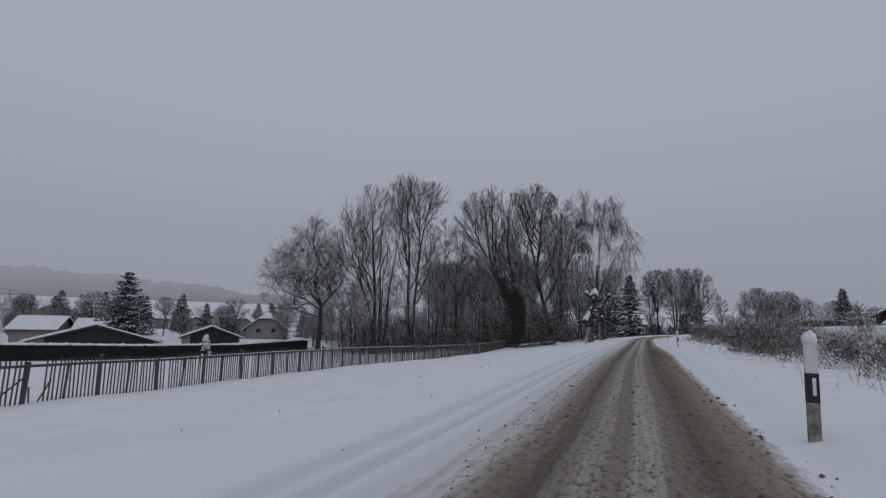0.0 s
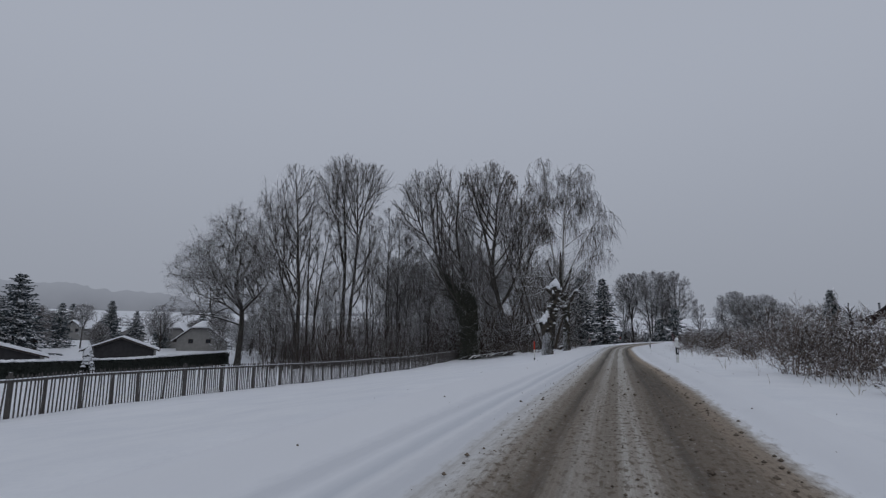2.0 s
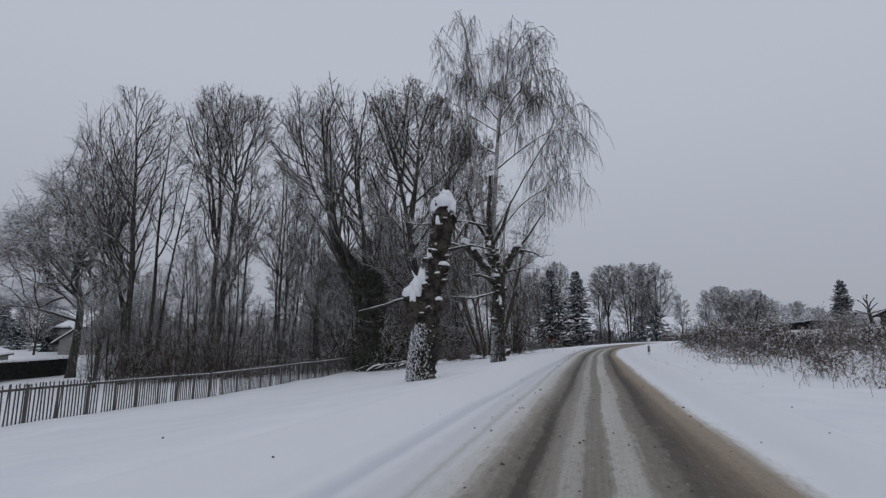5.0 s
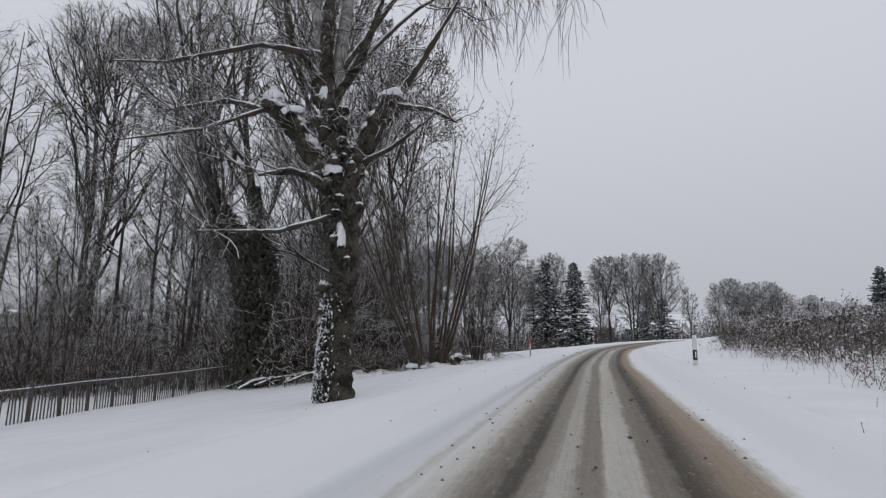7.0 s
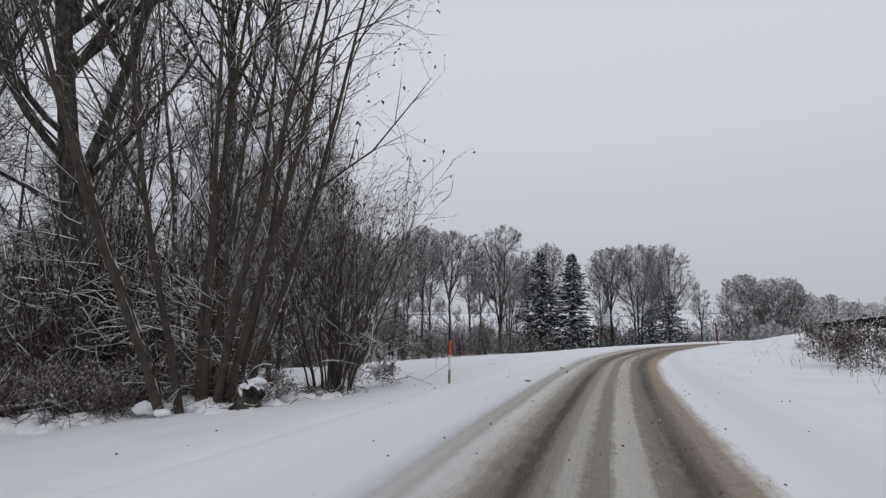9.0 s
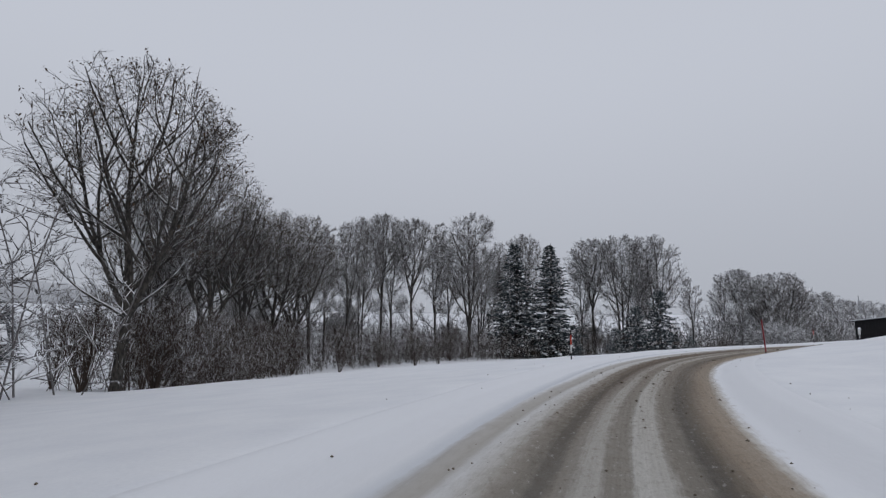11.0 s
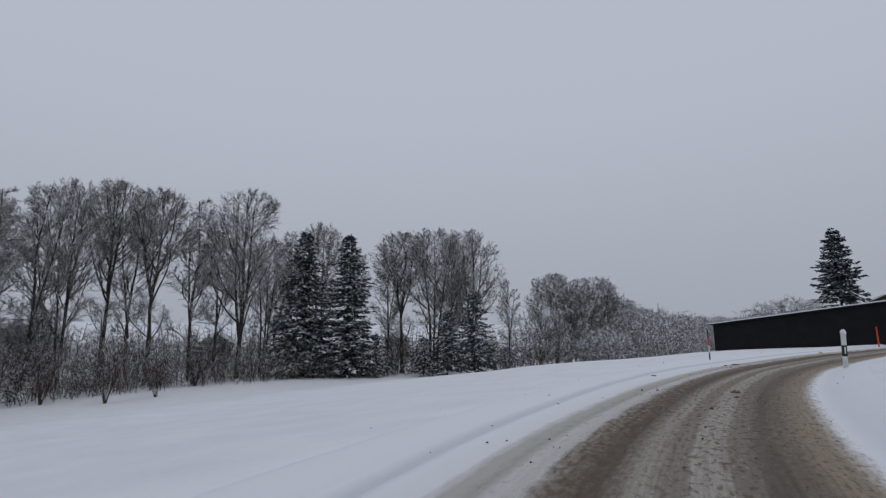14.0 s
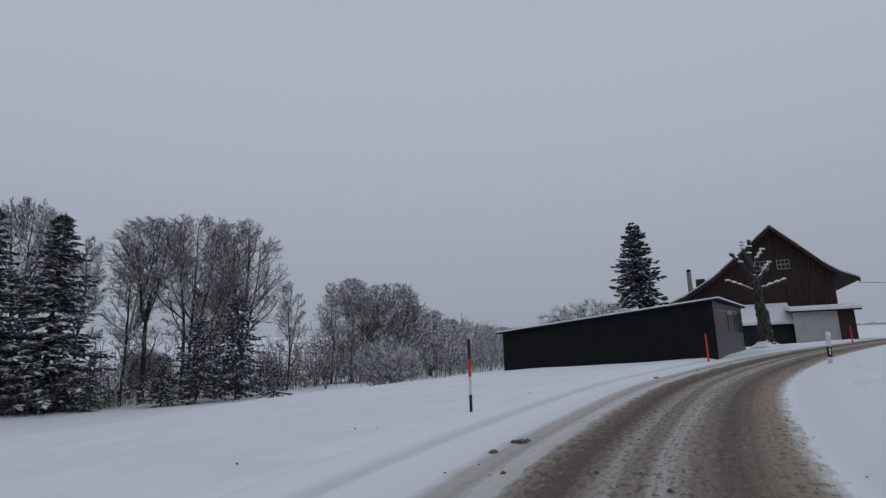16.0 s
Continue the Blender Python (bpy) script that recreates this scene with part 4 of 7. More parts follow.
def weeping_birch(seed):
    """The upper stems of an old birch, whose arching limbs end in curtains of thin hanging twigs."""
    rng = np.random.default_rng(seed)
    crown = [(-2.0, 1.2, 13.4, 1.7, 2.2, 4.6), (0.5, 1.6, 12.8, 2.5, 2.6, 4.5), (2.3, 1.8, 10.9, 2.0, 2.4, 3.2), (-0.4, 1.2, 9.2, 3.6, 2.8, 3.2)]
    stems = [([(-0.22, 0, 4.2), (-0.2, 0.3, 7), (-0.1, 1.0, 11), (0.2, 1.6, 14), (0.6, 2, 15.8), (1.7, 2.2, 17), (2.6, 2.2, 16.2)], 0.13, 0.012),
             ([(-0.3, 0, 4.5), (-0.8, 0.3, 7.5), (-1.5, 0.9, 12.5), (-1.5, 1.3, 16), (-1.9, 1.5, 17.6), (-2.8, 1.5, 17.3), (-3.2, 1.5, 16.4)], 0.1, 0.012),
             ([(-0.15, 0.2, 5.8), (0.8, 0.8, 7.7), (2.0, 1.4, 10), (3.4, 2, 12.1), (4.1, 2.2, 12.4), (4.3, 2.2, 11.6)], 0.06, 0.01),
             ([(-0.2, 0.1, 5.4), (1, 0.8, 7.1), (2.4, 1.6, 8.2), (3.7, 2.3, 8.9), (4.1, 2.7, 8.3)], 0.05, 0.009),
             ([(-0.15, 0.6, 8.8), (1.2, 0.8, 9.9), (2.6, 1, 10.7), (3.5, 1.1, 10.4)], 0.045, 0.009),
             ([(-0.05, 1.1, 11.5), (1.2, 1.6, 13.4), (2.6, 1.9, 14.3), (3.3, 1.9, 13.7)], 0.045, 0.009)]
    lines = [leader_line(rng, *stem) for stem in stems]
    tp, tr = np.stack([l[0] for l in lines]), np.stack([l[1] for l in lines])
    limbs = [offshoots(rng, tp[:2], tr[:2], 19, (0.36, 0.97), 60, crown, most=4.4, thick=0.5, slim=0.012, steps=10, lift=(0.1, -0.16), wander=0.05, least=0.5, floor=0.012),
             offshoots(rng, tp[2:], tr[2:], 5, (0.25, 0.9), 48, crown, most=1.9, thick=0.5, slim=0.012, steps=10, lift=(0.08, -0.16), wander=0.05, least=0.4, floor=0.01)]
    one = tuple(np.concatenate([limb[k] for limb in limbs]) for k in range(2))
    two = offshoots(rng, *one, 7, (0.3, 1), 42, [(-0.1, 1.4, 11, 6.2, 5, 7.5)], 0.42, 2.0, 0.6, 0.01, 6, (0.05, -0.38), 0.06, floor=0.008)
    def hang(host, count, lo, hi):
        n, k, _ = host.shape
        own = np.linalg.norm(np.diff(host, axis=1), axis=2).sum(1) ** 1.3
        b, u = rng.choice(n, n * count, p=own / own.sum()), rng.uniform(0.4, 1.0, n * count) * (k - 1)
        i = np.minimum(u.astype(int), k - 2)
        w = (u - i)[:, None]
        p = host[b, i] * (1 - w) + host[b, i + 1] * w
        size = rng.uniform(lo, hi, len(p))
        d = unit(rng.normal(size=p.shape) * np.array([0.55, 0.55, 0.2]) + np.array([0, 0, -0.25]))
        out = [p]
        for _ in range(5):
            d = unit(d + np.array([0.015, 0, -0.6]) + rng.normal(size=d.shape) * 0.05)
            out.append(out[-1] + d * (size / 5)[:, None])
        return np.stack(out, 1)
    strands = np.concatenate([hang(one[0], 12, 0.9, 2.3), hang(two[0], 4, 0.7, 2.2), hang(tp[2:], 46, 1.1, 2.5), hang(tp[:2], 30, 0.8, 2.0)])
    sr = np.full(strands.shape[:2], 0.0062)
    thin = [tube_arrays(*two, 4), spikes(strands, sr)]
    fine = offshoots(rng, strands, sr, 3, (0.1, 0.9), 24, [(0.6, 0, 9, 9, 8, 12)], 0.35, 0.7, 0.9, 0.02, 2, (-0.3, -0.4), 0.06, floor=0.0052)
    thin.append(spikes(fine[0][:, [0, -1]], fine[1][:, [0, -1]]))
    return [("stem", mesh_from("stem", *tube_arrays(tp[:2], tr[:2], 10), "birch"), "white bark with dark patches"), ("bough", mesh_from("bough", *joined([tube_arrays(tp[2:], tr[2:], 7), tube_arrays(*one, 5)]), "bough_snow"), "dark limbs lined with snow"), ("weeping_crown", mesh_from("weeping_crown", *mixed(thin), "twig"), "long thin hanging twigs")]


def build_grove():
    g = "bare trees of the roadside grove"
    tall = "tall bare deciduous tree with dark snow-dusted branches"
    oak = limb_tree(15, [([(0, 0, -0.5), (0.3, 0, 5), (0, 0, 9), (-1.8, 0.5, 13), (-1.0, 0.3, 17.5), (-2.8, 0.6, 21), (-2.0, 0.3, 25)], 0.5, 0.03), ([(0, 0, 8), (-3.5, 0.5, 9.8), (-7, 0.5, 11), (-11, 0, 12.2)], 0.26, 0.03),
                         ([(0, 0, 9), (-3, -0.5, 13), (-6.5, -0.5, 15.5), (-9, -0.5, 17.5)], 0.26, 0.03), ([(0.2, 0, 8.5), (2.5, 0, 10.5), (4.5, 0.5, 13), (5.5, 0.5, 15.5)], 0.22, 0.03), ([(0, 0, 6.5), (-3, -1, 7.5), (-7, -1, 8.2), (-10, -1, 9)], 0.2, 0.03),
                         ([(0, 0, 9), (-0.5, 4, 12), (-1, 6, 15)], 0.22, 0.03), ([(0, 0, 9), (-1, -4, 12.5), (-1.5, -6, 15.5)], 0.22, 0.03), ([(-1.3, 0, 13), (1.0, 0.5, 17), (2.0, 0.5, 21)], 0.2, 0.03), ([(-1.5, 0, 14), (-4.2, 0.5, 18), (-6, 0.5, 21.5)], 0.2, 0.03)],
                    [(-3.2, 0, 14, 8.8, 8, 7), (-2, 0, 19.5, 5.6, 5.6, 7.2), (3.5, 0, 12.5, 4.2, 4, 4.4), (-7.5, 0, 11, 4.8, 4, 3.6)], GNARLED, swell=1.15, floor=0.005, lined=True)
    one = limb_tree(11, [([(0.3, 0, -0.5), (0.2, 0, 6), (0, 0, 13.2), (-0.6, 0, 21), (-1.2, 0, 27.5)], 0.36, 0.03), ([(-0.1, 0.1, 0), (-0.6, 0.3, 6), (-2.3, 0.5, 10), (-4.5, 0.8, 15), (-6, 1, 20)], 0.27, 0.03), ([(0, 0, 9), (-2.2, -0.3, 13), (-3.6, -0.5, 17), (-4, -0.5, 21)], 0.15, 0.025)],
                    [(-1.3, 0, 22.6, 3.9, 3.8, 5.5), (-1.4, 0, 16, 3.6, 3.4, 5), (-5.2, 0.8, 17, 4.4, 4.2, 5.2), (-5.6, 0.5, 12, 3, 3, 3.5)], ASCEND, lined=True)
    pair = limb_tree(12, [([(0, 0, -0.5), (-0.2, 0, 8), (-0.3, 0, 16), (0, 0, 24), (0.1, 0, 27.6)], 0.22, 0.025), ([(0.6, 0, -0.2), (1.4, 0, 9), (2.6, 0, 17), (3.4, 0, 21.5)], 0.19, 0.025)], [(0, 0, 21.5, 2.3, 2.2, 6.2), (3, 0, 18, 2, 2, 4.6)], LIGHT)
    twin = limb_tree(13, [([(0, 0, -0.5), (-0.3, 0, 8), (-0.5, 0, 17), (-1, 0, 25), (-0.3, 0, 31)], 0.38, 0.03), ([(0.6, 0, -0.2), (1.2, 0, 9), (2.0, 0, 17), (3.3, 0, 24), (4.8, 0, 29)], 0.33, 0.03), ([(-0.5, 0, 15), (-1.6, 0.4, 20), (-3.0, 0.6, 26), (-3.2, 0.6, 29)], 0.19, 0.025), ([(1.9, 0, 16), (2.0, -0.5, 22), (1.8, -0.5, 28)], 0.17, 0.025)],
                     [(-0.6, 0, 25.6, 4.5, 4.4, 6), (4.3, 0, 24.2, 3.7, 3.6, 5.4), (1.6, 0, 18, 5, 4.6, 5)], ASCEND, lined=True)
    thin1 = limb_tree(14, [([(0, 0, -0.5), (0, 0, 10), (0.2, 0, 17), (0, 0, 23)], 0.19, 0.02)], [(0, 0, 16.5, 3.6, 3.5, 6.8)], LIGHT)
    thin2 = limb_tree(24, [([(0, 0, -0.5), (-0.3, 0, 7), (0.2, 0, 13), (0.5, 0, 18)], 0.14, 0.02), ([(0.3, 0.2, -0.3), (0.9, 0.2, 6), (1.6, 0.3, 12), (2.2, 0.4, 16)], 0.11, 0.02)], [(0.6, 0, 12, 3, 2.8, 6)], LIGHT)
    ivyed = limb_tree(16, [([(0, 0, -0.5), (-0.45, 0, 5), (-1.7, 0, 7.7), (-3.4, 0, 10.5), (-4.6, 0, 14.2), (-5.3, 0, 20), (-5.9, 0, 23.3)], 0.42, 0.03), ([(0.2, 0.2, -0.3), (0.0, 0.2, 5), (-0.7, 0.2, 9), (-1.4, 0.2, 12), (-2.0, 0.2, 16), (-1.8, 0.2, 20), (-1.2, 0.2, 23.4)], 0.36, 0.03), ([(-3.8, 0, 12.5), (-5.8, 0.3, 15), (-7.4, 0.3, 19), (-7.8, 0.3, 21.5)], 0.18, 0.025)],
                      [(-4.7, 0, 19.2, 4.3, 4.2, 5.4), (-3.6, 0, 13.5, 4.2, 4, 3.4)], ASCEND, lined=True, ivy=[(12.6, 1.0, 9500), (11.0, 0.95, 9000)])
    forked = limb_tree(17, [([(0.2, 0, -0.5), (0.1, 0, 2.5), (-1.0, 0, 7), (-2.0, 0, 11.7), (-2.7, 0, 15.2), (-3.9, 0, 20), (-4.7, 0, 24)], 0.36, 0.03), ([(-1.9, 0, 11), (-1.4, 0, 15.3), (-1, 0, 20), (0.1, 0, 23.2)], 0.25, 0.03), ([(-1.6, 0, 10), (-4.6, 0.3, 13.8), (-6, 0.3, 17.5)], 0.17, 0.025), ([(-0.8, 0, 6), (1.2, -0.5, 9.5), (2.2, -0.8, 14), (2.0, -0.8, 18)], 0.16, 0.025), ([(-0.5, 0, 5.2), (-3.0, -1.2, 6.6), (-6.5, -2.0, 7.2)], 0.09, 0.02)],
                       [(-2.6, 0, 18.4, 3.9, 3.8, 6), (0.8, -0.5, 15, 3, 3, 4.8), (-3, -0.5, 11, 4.2, 3.8, 4.5)], ASCEND, lined=True, leaves=2200, leaf_from=0.6)
    leafy = limb_tree(19, [([(0, 0, -0.5), (0.2, 0, 8), (-0.3, 0, 15), (0, 0, 23)], 0.2, 0.02), ([(0, 0, 6), (1.0, 0.3, 11), (1.8, 0.3, 17)], 0.12, 0.02)], [(0.3, 0, 15.6, 3.3, 3.2, 7)], LIGHT, lined=True, leaves=2600, leaf_from=0.45)
    plant("tree", oak, -57.4, 80.8, 1.0, 0, "broad bare oak with twisting dark limbs", group=g)
    plant("tree", one, -40.9, 71.9, 1.0, 0, "tall bare tree with one limb leaning far out", group=g)
    plant("tree", pair, -41.6, 75.7, 1.0, 0, "slender bare tree with twin stems", group=g)
    plant("tree", twin, -38.5, 80.5, 1.0, 0, "tall bare tree with a forked trunk", group=g)
    plant("tree", thin1, -32.7, 83.3, 1.0, 0, "slender bare tree with upright branches", group=g)
    plant("tree", ivyed, -16.8, 72.6, 1.0, 0, "leaning bare tree whose thick trunk is wrapped in dark ivy", group=g)
    plant("tree", forked, -12.5, 74.5, 1.0, 0, "bare forked tree with snow along its branches", group=g)
    plant("tree", leafy, -11.6, 78.3, 1.0, 0, "bare tree with some withered leaves still on it", group=g)
    for i, (shape, x, y, size) in enumerate([(thin2, -28.8, 79.5, 1.0), (thin2, -24.5, 77.0, 0.95), (thin1, -34.8, 88, 0.85), (thin2, -21.0, 84, 1.1), (thin1, -45.5, 84, 0.8), (thin2, -30.5, 73.5, 0.8), (thin2, -36.0, 75, 0.75), (thin2, -12.5, 83.0, 0.85), (thin2, -48, 77, 0.7), (thin2, -22, 90, 0.95), (thin1, -38, 96, 0.7), (thin2, -35, 91, 0.9), (thin2, -50, 95, 0.85), (thin1, -57, 98, 0.7), (thin2, -64, 100, 0.85), (thin2, -70, 103, 0.8), (thin1, -45, 103, 0.75), (thin2, -58, 107, 0.9), (thin2, -76, 108, 0.8), (thin1, -66, 110, 0.7), (thin2, -41, 69.5, 0.6), (thin2, -45, 73, 0.65), (thin1, -34.4, 79.8, 0.95), (thin1, -28.3, 77.4, 0.85), (thin2, -15.2, 77.2, 0.6), (thin2, -19.2, 74.6, 0.5), (thin2, -11.0, 77.6, 0.55), (thin2, -22.8, 74.2, 0.6)]):
        plant("tree", shape, x, y, size, 95 * i + 40, "slender bare tree among the taller ones", group=g)
    bush = [tree_shapes(30 + i, 4.6, 0.035, BUSH, top=1.0, stems=11, fan=0.42, base=0.3, floor=0.005, bark="brush_snow", twig="brush_snow", wander=0.07) for i in range(3)]
    r = random.Random(5)
    spots = [(-15.5, 75), (-10.2, 78), (-17.5, 76.5), (-20.5, 72.5), (-24, 74.5), (-28, 72.2), (-32, 74), (-36, 73.5), (-40.5, 75), (-45, 74.5)]
    for i, (x, y) in enumerate(spots):
        plant("shrub", bush[i % 3], x, y, r.uniform(0.45, 0.8), r.uniform(0, 360), "leafless brown thicket shrub under the trees", "shrub", "thicket under the grove")
    hazel = [(7, (0.35, 1), 34, 0.36, 5, 0.04, 0.09), (5, (0.2, 1), 38, 0.48, 4, 0.02, 0.11), (2, (0.15, 1), 38, 0.5, 3, 0.0, 0.12)]
    big = tree_shapes(21, 12.9, 0.1, hazel, top=1.0, stems=17, fan=0.6, base=0.75, floor=0.006, bark="hazel", twig="hazel", wander=0.03, leaves=1500)
    low = [(10, (0.12, 1), 36, 0.4, 4, 0.04, 0.1), (5, (0.2, 1), 38, 0.5, 3, 0.02, 0.12), (2, (0.15, 1), 36, 0.5, 2, 0.0, 0.12)]
    small = tree_shapes(22, 5.4, 0.035, low, top=1.0, stems=26, fan=0.46, base=0.4, floor=0.004, bark="brush_snow", twig="brush_snow", wander=0.06, leaves=500)
    plant("hazel_bush", big, -7.3, 73.0, 1.0, 150, "tall many-stemmed hazel with catkins and snow on its stems", "shrub")
    plant("hazel_bush", small, -5.6, 75.2, 1.0, 50, "dense lower hazel bush dusted with snow", "shrub")

    # low boughs sprawling from the foot of the hazels, each with a line of snow
    rng = np.random.default_rng(64)
    for x, y, n, toward, high, longer in ((-7.4, 73.2, 40, (-0.5, -0.6, 0.25), 2.6, 1.0), (-9.6, 73.8, 34, (0.2, -0.6, 0.2), 2.6, 1.0), (-5.2, 75.4, 20, (0.5, -0.5, 0.3), 2.6, 1.0), (-12.4, 74.2, 46, (-0.3, -0.5, 0.1), 5.5, 1.6), (-16.4, 72.9, 40, (0.5, -0.5, 0.1), 5.0, 1.5), (-19.5, 74.5, 40, (0.2, -0.5, 0.1), 5.0, 1.6), (-14.5, 75, 40, (0.3, -0.5, 0.1), 6.0, 1.6), (-25, 75, 40, (0.2, -0.5, 0.1), 6.0, 1.7)):
        d = unit(rng.normal(size=(n, 3)) * np.array([0.9, 0.5, 0.3]) + np.array(toward))
        p = [rng.normal(size=(n, 3)) * np.array([0.5, 0.35, 0]) + np.stack([np.zeros(n), np.zeros(n), rng.uniform(0.15, high, n)], 1)]
        step = longer * rng.uniform(0.16, 0.4, n)[:, None]
        for _ in range(5):
            d = unit(d + rng.normal(size=d.shape) * 0.3)
            p.append(p[-1] + d * step)
        p = np.stack(p, 1)
        p[:, :, 2] = np.maximum(p[:, :, 2], 0.08)
        rad = rng.uniform(0.007, 0.015, n)[:, None] * np.linspace(1, 0.35, 6)
        rad = rad * longer ** 0.7
        shoots = sprout(rng, p, rad, 6, (0.2, 1), 48, 0.4, 0.5, 3, 0.0, 0.2)
        t = thing("sprawling_shrub", Matrix.Translation((x, y, gz(x, y))), "leafless shrub with low sprawling boughs lined with snow", "shrub", "low boughs at the hazels' feet")
        tagged(part("brushwood", mesh_from("brushwood", *joined([tube_arrays(p, rad, 6), tube_arrays(shoots[0], np.maximum(shoots[1], 0.004), 4)]), "bough_snow"), None, t), kind="stuff")
        flat = np.clip((0.9 - np.abs(unit(np.gradient(p, axis=1))[..., 2])) / 0.3, 0.05, 1)
        tagged(part("snow_load", mesh_from("snow_load", *tube_arrays(p + np.stack([0 * rad, 0 * rad, rad * 0.8], -1), np.maximum(rad * 0.85, 0.007) * flat * rng.uniform(0.5, 1.15, rad.shape), 5), "snow"), None, t, "snow lying along the boughs"), kind="stuff")


build_grove()


def build_thicket(name, seed, spots, tall, label, floor=0.007, lean=0.18, skin="brush"):
    """Close-set thin stems with twigs at the places given, as one mesh."""
    rng = np.random.default_rng(seed)
    n = len(spots)
    h = rng.uniform(*tall, n)
    d = unit(np.concatenate([rng.normal(size=(n, 2)) * lean, np.ones((n, 1))], 1))
    p = [np.concatenate([spots, (ground_z(spots[:, 0], spots[:, 1]) - 0.1)[:, None]], 1)]
    for _ in range(5):
        d = unit(d + rng.normal(size=d.shape) * 0.1 + np.array([0, 0, 0.04]))
        p.append(p[-1] + d * (h / 5)[:, None])
    p = np.stack(p, 1)
    r = (0.012 + 0.004 * h)[:, None] * np.linspace(1, 0.3, 6)
    one = sprout(rng, p, r, 9, (0.08, 1), 62, 0.34, 0.6, 3, 0.02, 0.12)
    one = (one[0], np.maximum(one[1], floor))
    two = sprout(rng, *one, 7, (0.15, 1), 42, 0.5, 0.7, 2, 0.02, 0.14)
    two = (two[0], np.maximum(two[1], floor))
    ob = new(name, mesh_from(name, *mixed([tube_arrays(p[:, [0, 3, 5]], np.maximum(r, floor)[:, [0, 3, 5]], 3), spikes(one[0][:, [0, -1]], one[1][:, [0, -1]]), spikes(two[0][:, [0, -1]], two[1][:, [0, -1]])]), skin))
    tagged(ob, label, "undergrowth", kind="stuff")


def in_band(rng, n, line, width):
    """Random places within a band along a line."""
    line = np.asarray(line, float)
    t = rng.random(n) * (len(line) - 1)
    i = np.minimum(t.astype(int), len(line) - 2)
    w = (t - i)[:, None]
    return line[i] * (1 - w) + line[i + 1] * w + rng.uniform(-1, 1, (n, 2)) * width


RT = np.random.default_rng(91)
build_thicket("grove_undergrowth", 92, in_band(RT, 200, [(-13, 74), (-15, 77), (-30, 78.5), (-48, 80)], np.array([2.2, 4.0])), (1.5, 5.0), "dense brown undergrowth of saplings beneath the grove", 0.011, lean=0.45, skin="brush")
build_thicket("hazel_undergrowth", 99, in_band(RT, 600, [(-11.8, 76.8), (-15, 77), (-22, 77.5)], np.array([1.5, 2.5])), (2.0, 7.6), "dense brown undergrowth behind the hazels", 0.006, lean=0.4, skin="brush")
build_thicket("far_undergrowth", 100, in_band(RT, 440, [(-24, 76), (-34, 76), (-40, 75), (-50, 80)], np.array([3, 4.0])), (2.5, 7.8), "brown undergrowth of saplings between the tall trees", 0.008, lean=0.3, skin="brush")
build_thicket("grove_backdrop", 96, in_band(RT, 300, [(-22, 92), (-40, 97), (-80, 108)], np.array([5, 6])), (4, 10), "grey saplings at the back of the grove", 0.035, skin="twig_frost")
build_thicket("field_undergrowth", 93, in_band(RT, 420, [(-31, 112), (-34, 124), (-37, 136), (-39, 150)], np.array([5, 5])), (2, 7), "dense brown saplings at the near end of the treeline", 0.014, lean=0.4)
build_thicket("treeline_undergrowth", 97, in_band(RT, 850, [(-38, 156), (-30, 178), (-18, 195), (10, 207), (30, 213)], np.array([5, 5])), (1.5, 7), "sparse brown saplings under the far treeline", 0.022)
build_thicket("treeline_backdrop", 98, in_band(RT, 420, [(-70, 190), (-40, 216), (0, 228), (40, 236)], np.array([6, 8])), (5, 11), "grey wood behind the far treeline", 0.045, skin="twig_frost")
build_thicket("far_wood", 94, in_band(RT, 700, [(36, 222), (52, 232), (76, 254), (110, 282), (150, 300), (200, 320)], np.array([6, 12])), (8, 14), "bare wood at the end of the fields, its twigs paled for haze", 0.045, skin="twig_frost")
build_thicket("village_wood", 95, in_band(RT, 1100, [(-300, 60), (-250, 140), (-200, 210), (-130, 250), (-60, 260)], np.array([40, 40])), (5, 11), "bare wood behind the houses, its twigs paled for haze", 0.05, skin="twig_frost")


def knotty(rng, path, radii, sides=22, rough=0.24):
    """A gnarled tube along a few points."""
    path, radii = np.asarray(path, float), np.asarray(radii, float)
    t = np.linspace(0, len(path) - 1, 14 * (len(path) - 1) + 1)
    p = np.stack([np.interp(t, range(len(path)), path[:, k]) for k in range(3)], 1)
    for k in range(3):
        p[1:-1, k] = (p[:-2, k] + p[1:-1, k] * 2 + p[2:, k]) / 4
    r = np.interp(t, range(len(path)), radii)
    v, f = tube_arrays(p[None], r[None], sides)
    off = v - np.repeat(p, sides, axis=0)
    v = np.repeat(p, sides, axis=0) + off * (1 + rough * waves(v[:, 0] * 3 + v[:, 2], v[:, 1] * 3 - v[:, 2] * 0.6, 1.0, 31) + rough * 0.8 * waves(v[:, 0] * 9 + v[:, 2] * 2, v[:, 1] * 9 - v[:, 2] * 2.5, 1.0, 37) + rough * 0.25 * rng.normal(size=len(v)))[:, None]
    cap = len(v)
    v = np.concatenate([v, p[-1:] + (p[-1] - p[-2]) * 0.6])
    last = cap - sides + np.arange(sides)
    tri = np.stack([last, np.roll(last, -1), np.full(sides, cap)], 1)
    return v, f, tri


def knotty_mesh(rng, limbs, name, material):
    vs, qs, ts, at = [], [], [], 0
    for path, radii in limbs:
        v, q, t = knotty(rng, path, radii)
        vs.append(v), qs.append(q + at), ts.append(t + at)
        at += len(v)
    return mesh_from(name, np.concatenate(vs), [np.concatenate(qs), np.concatenate(ts)], material)


def cap_parts(rng, rows, parent, label):
    for row in rows:
        part("snow_cap", snow_caps(rng, [row]), None, parent, label)


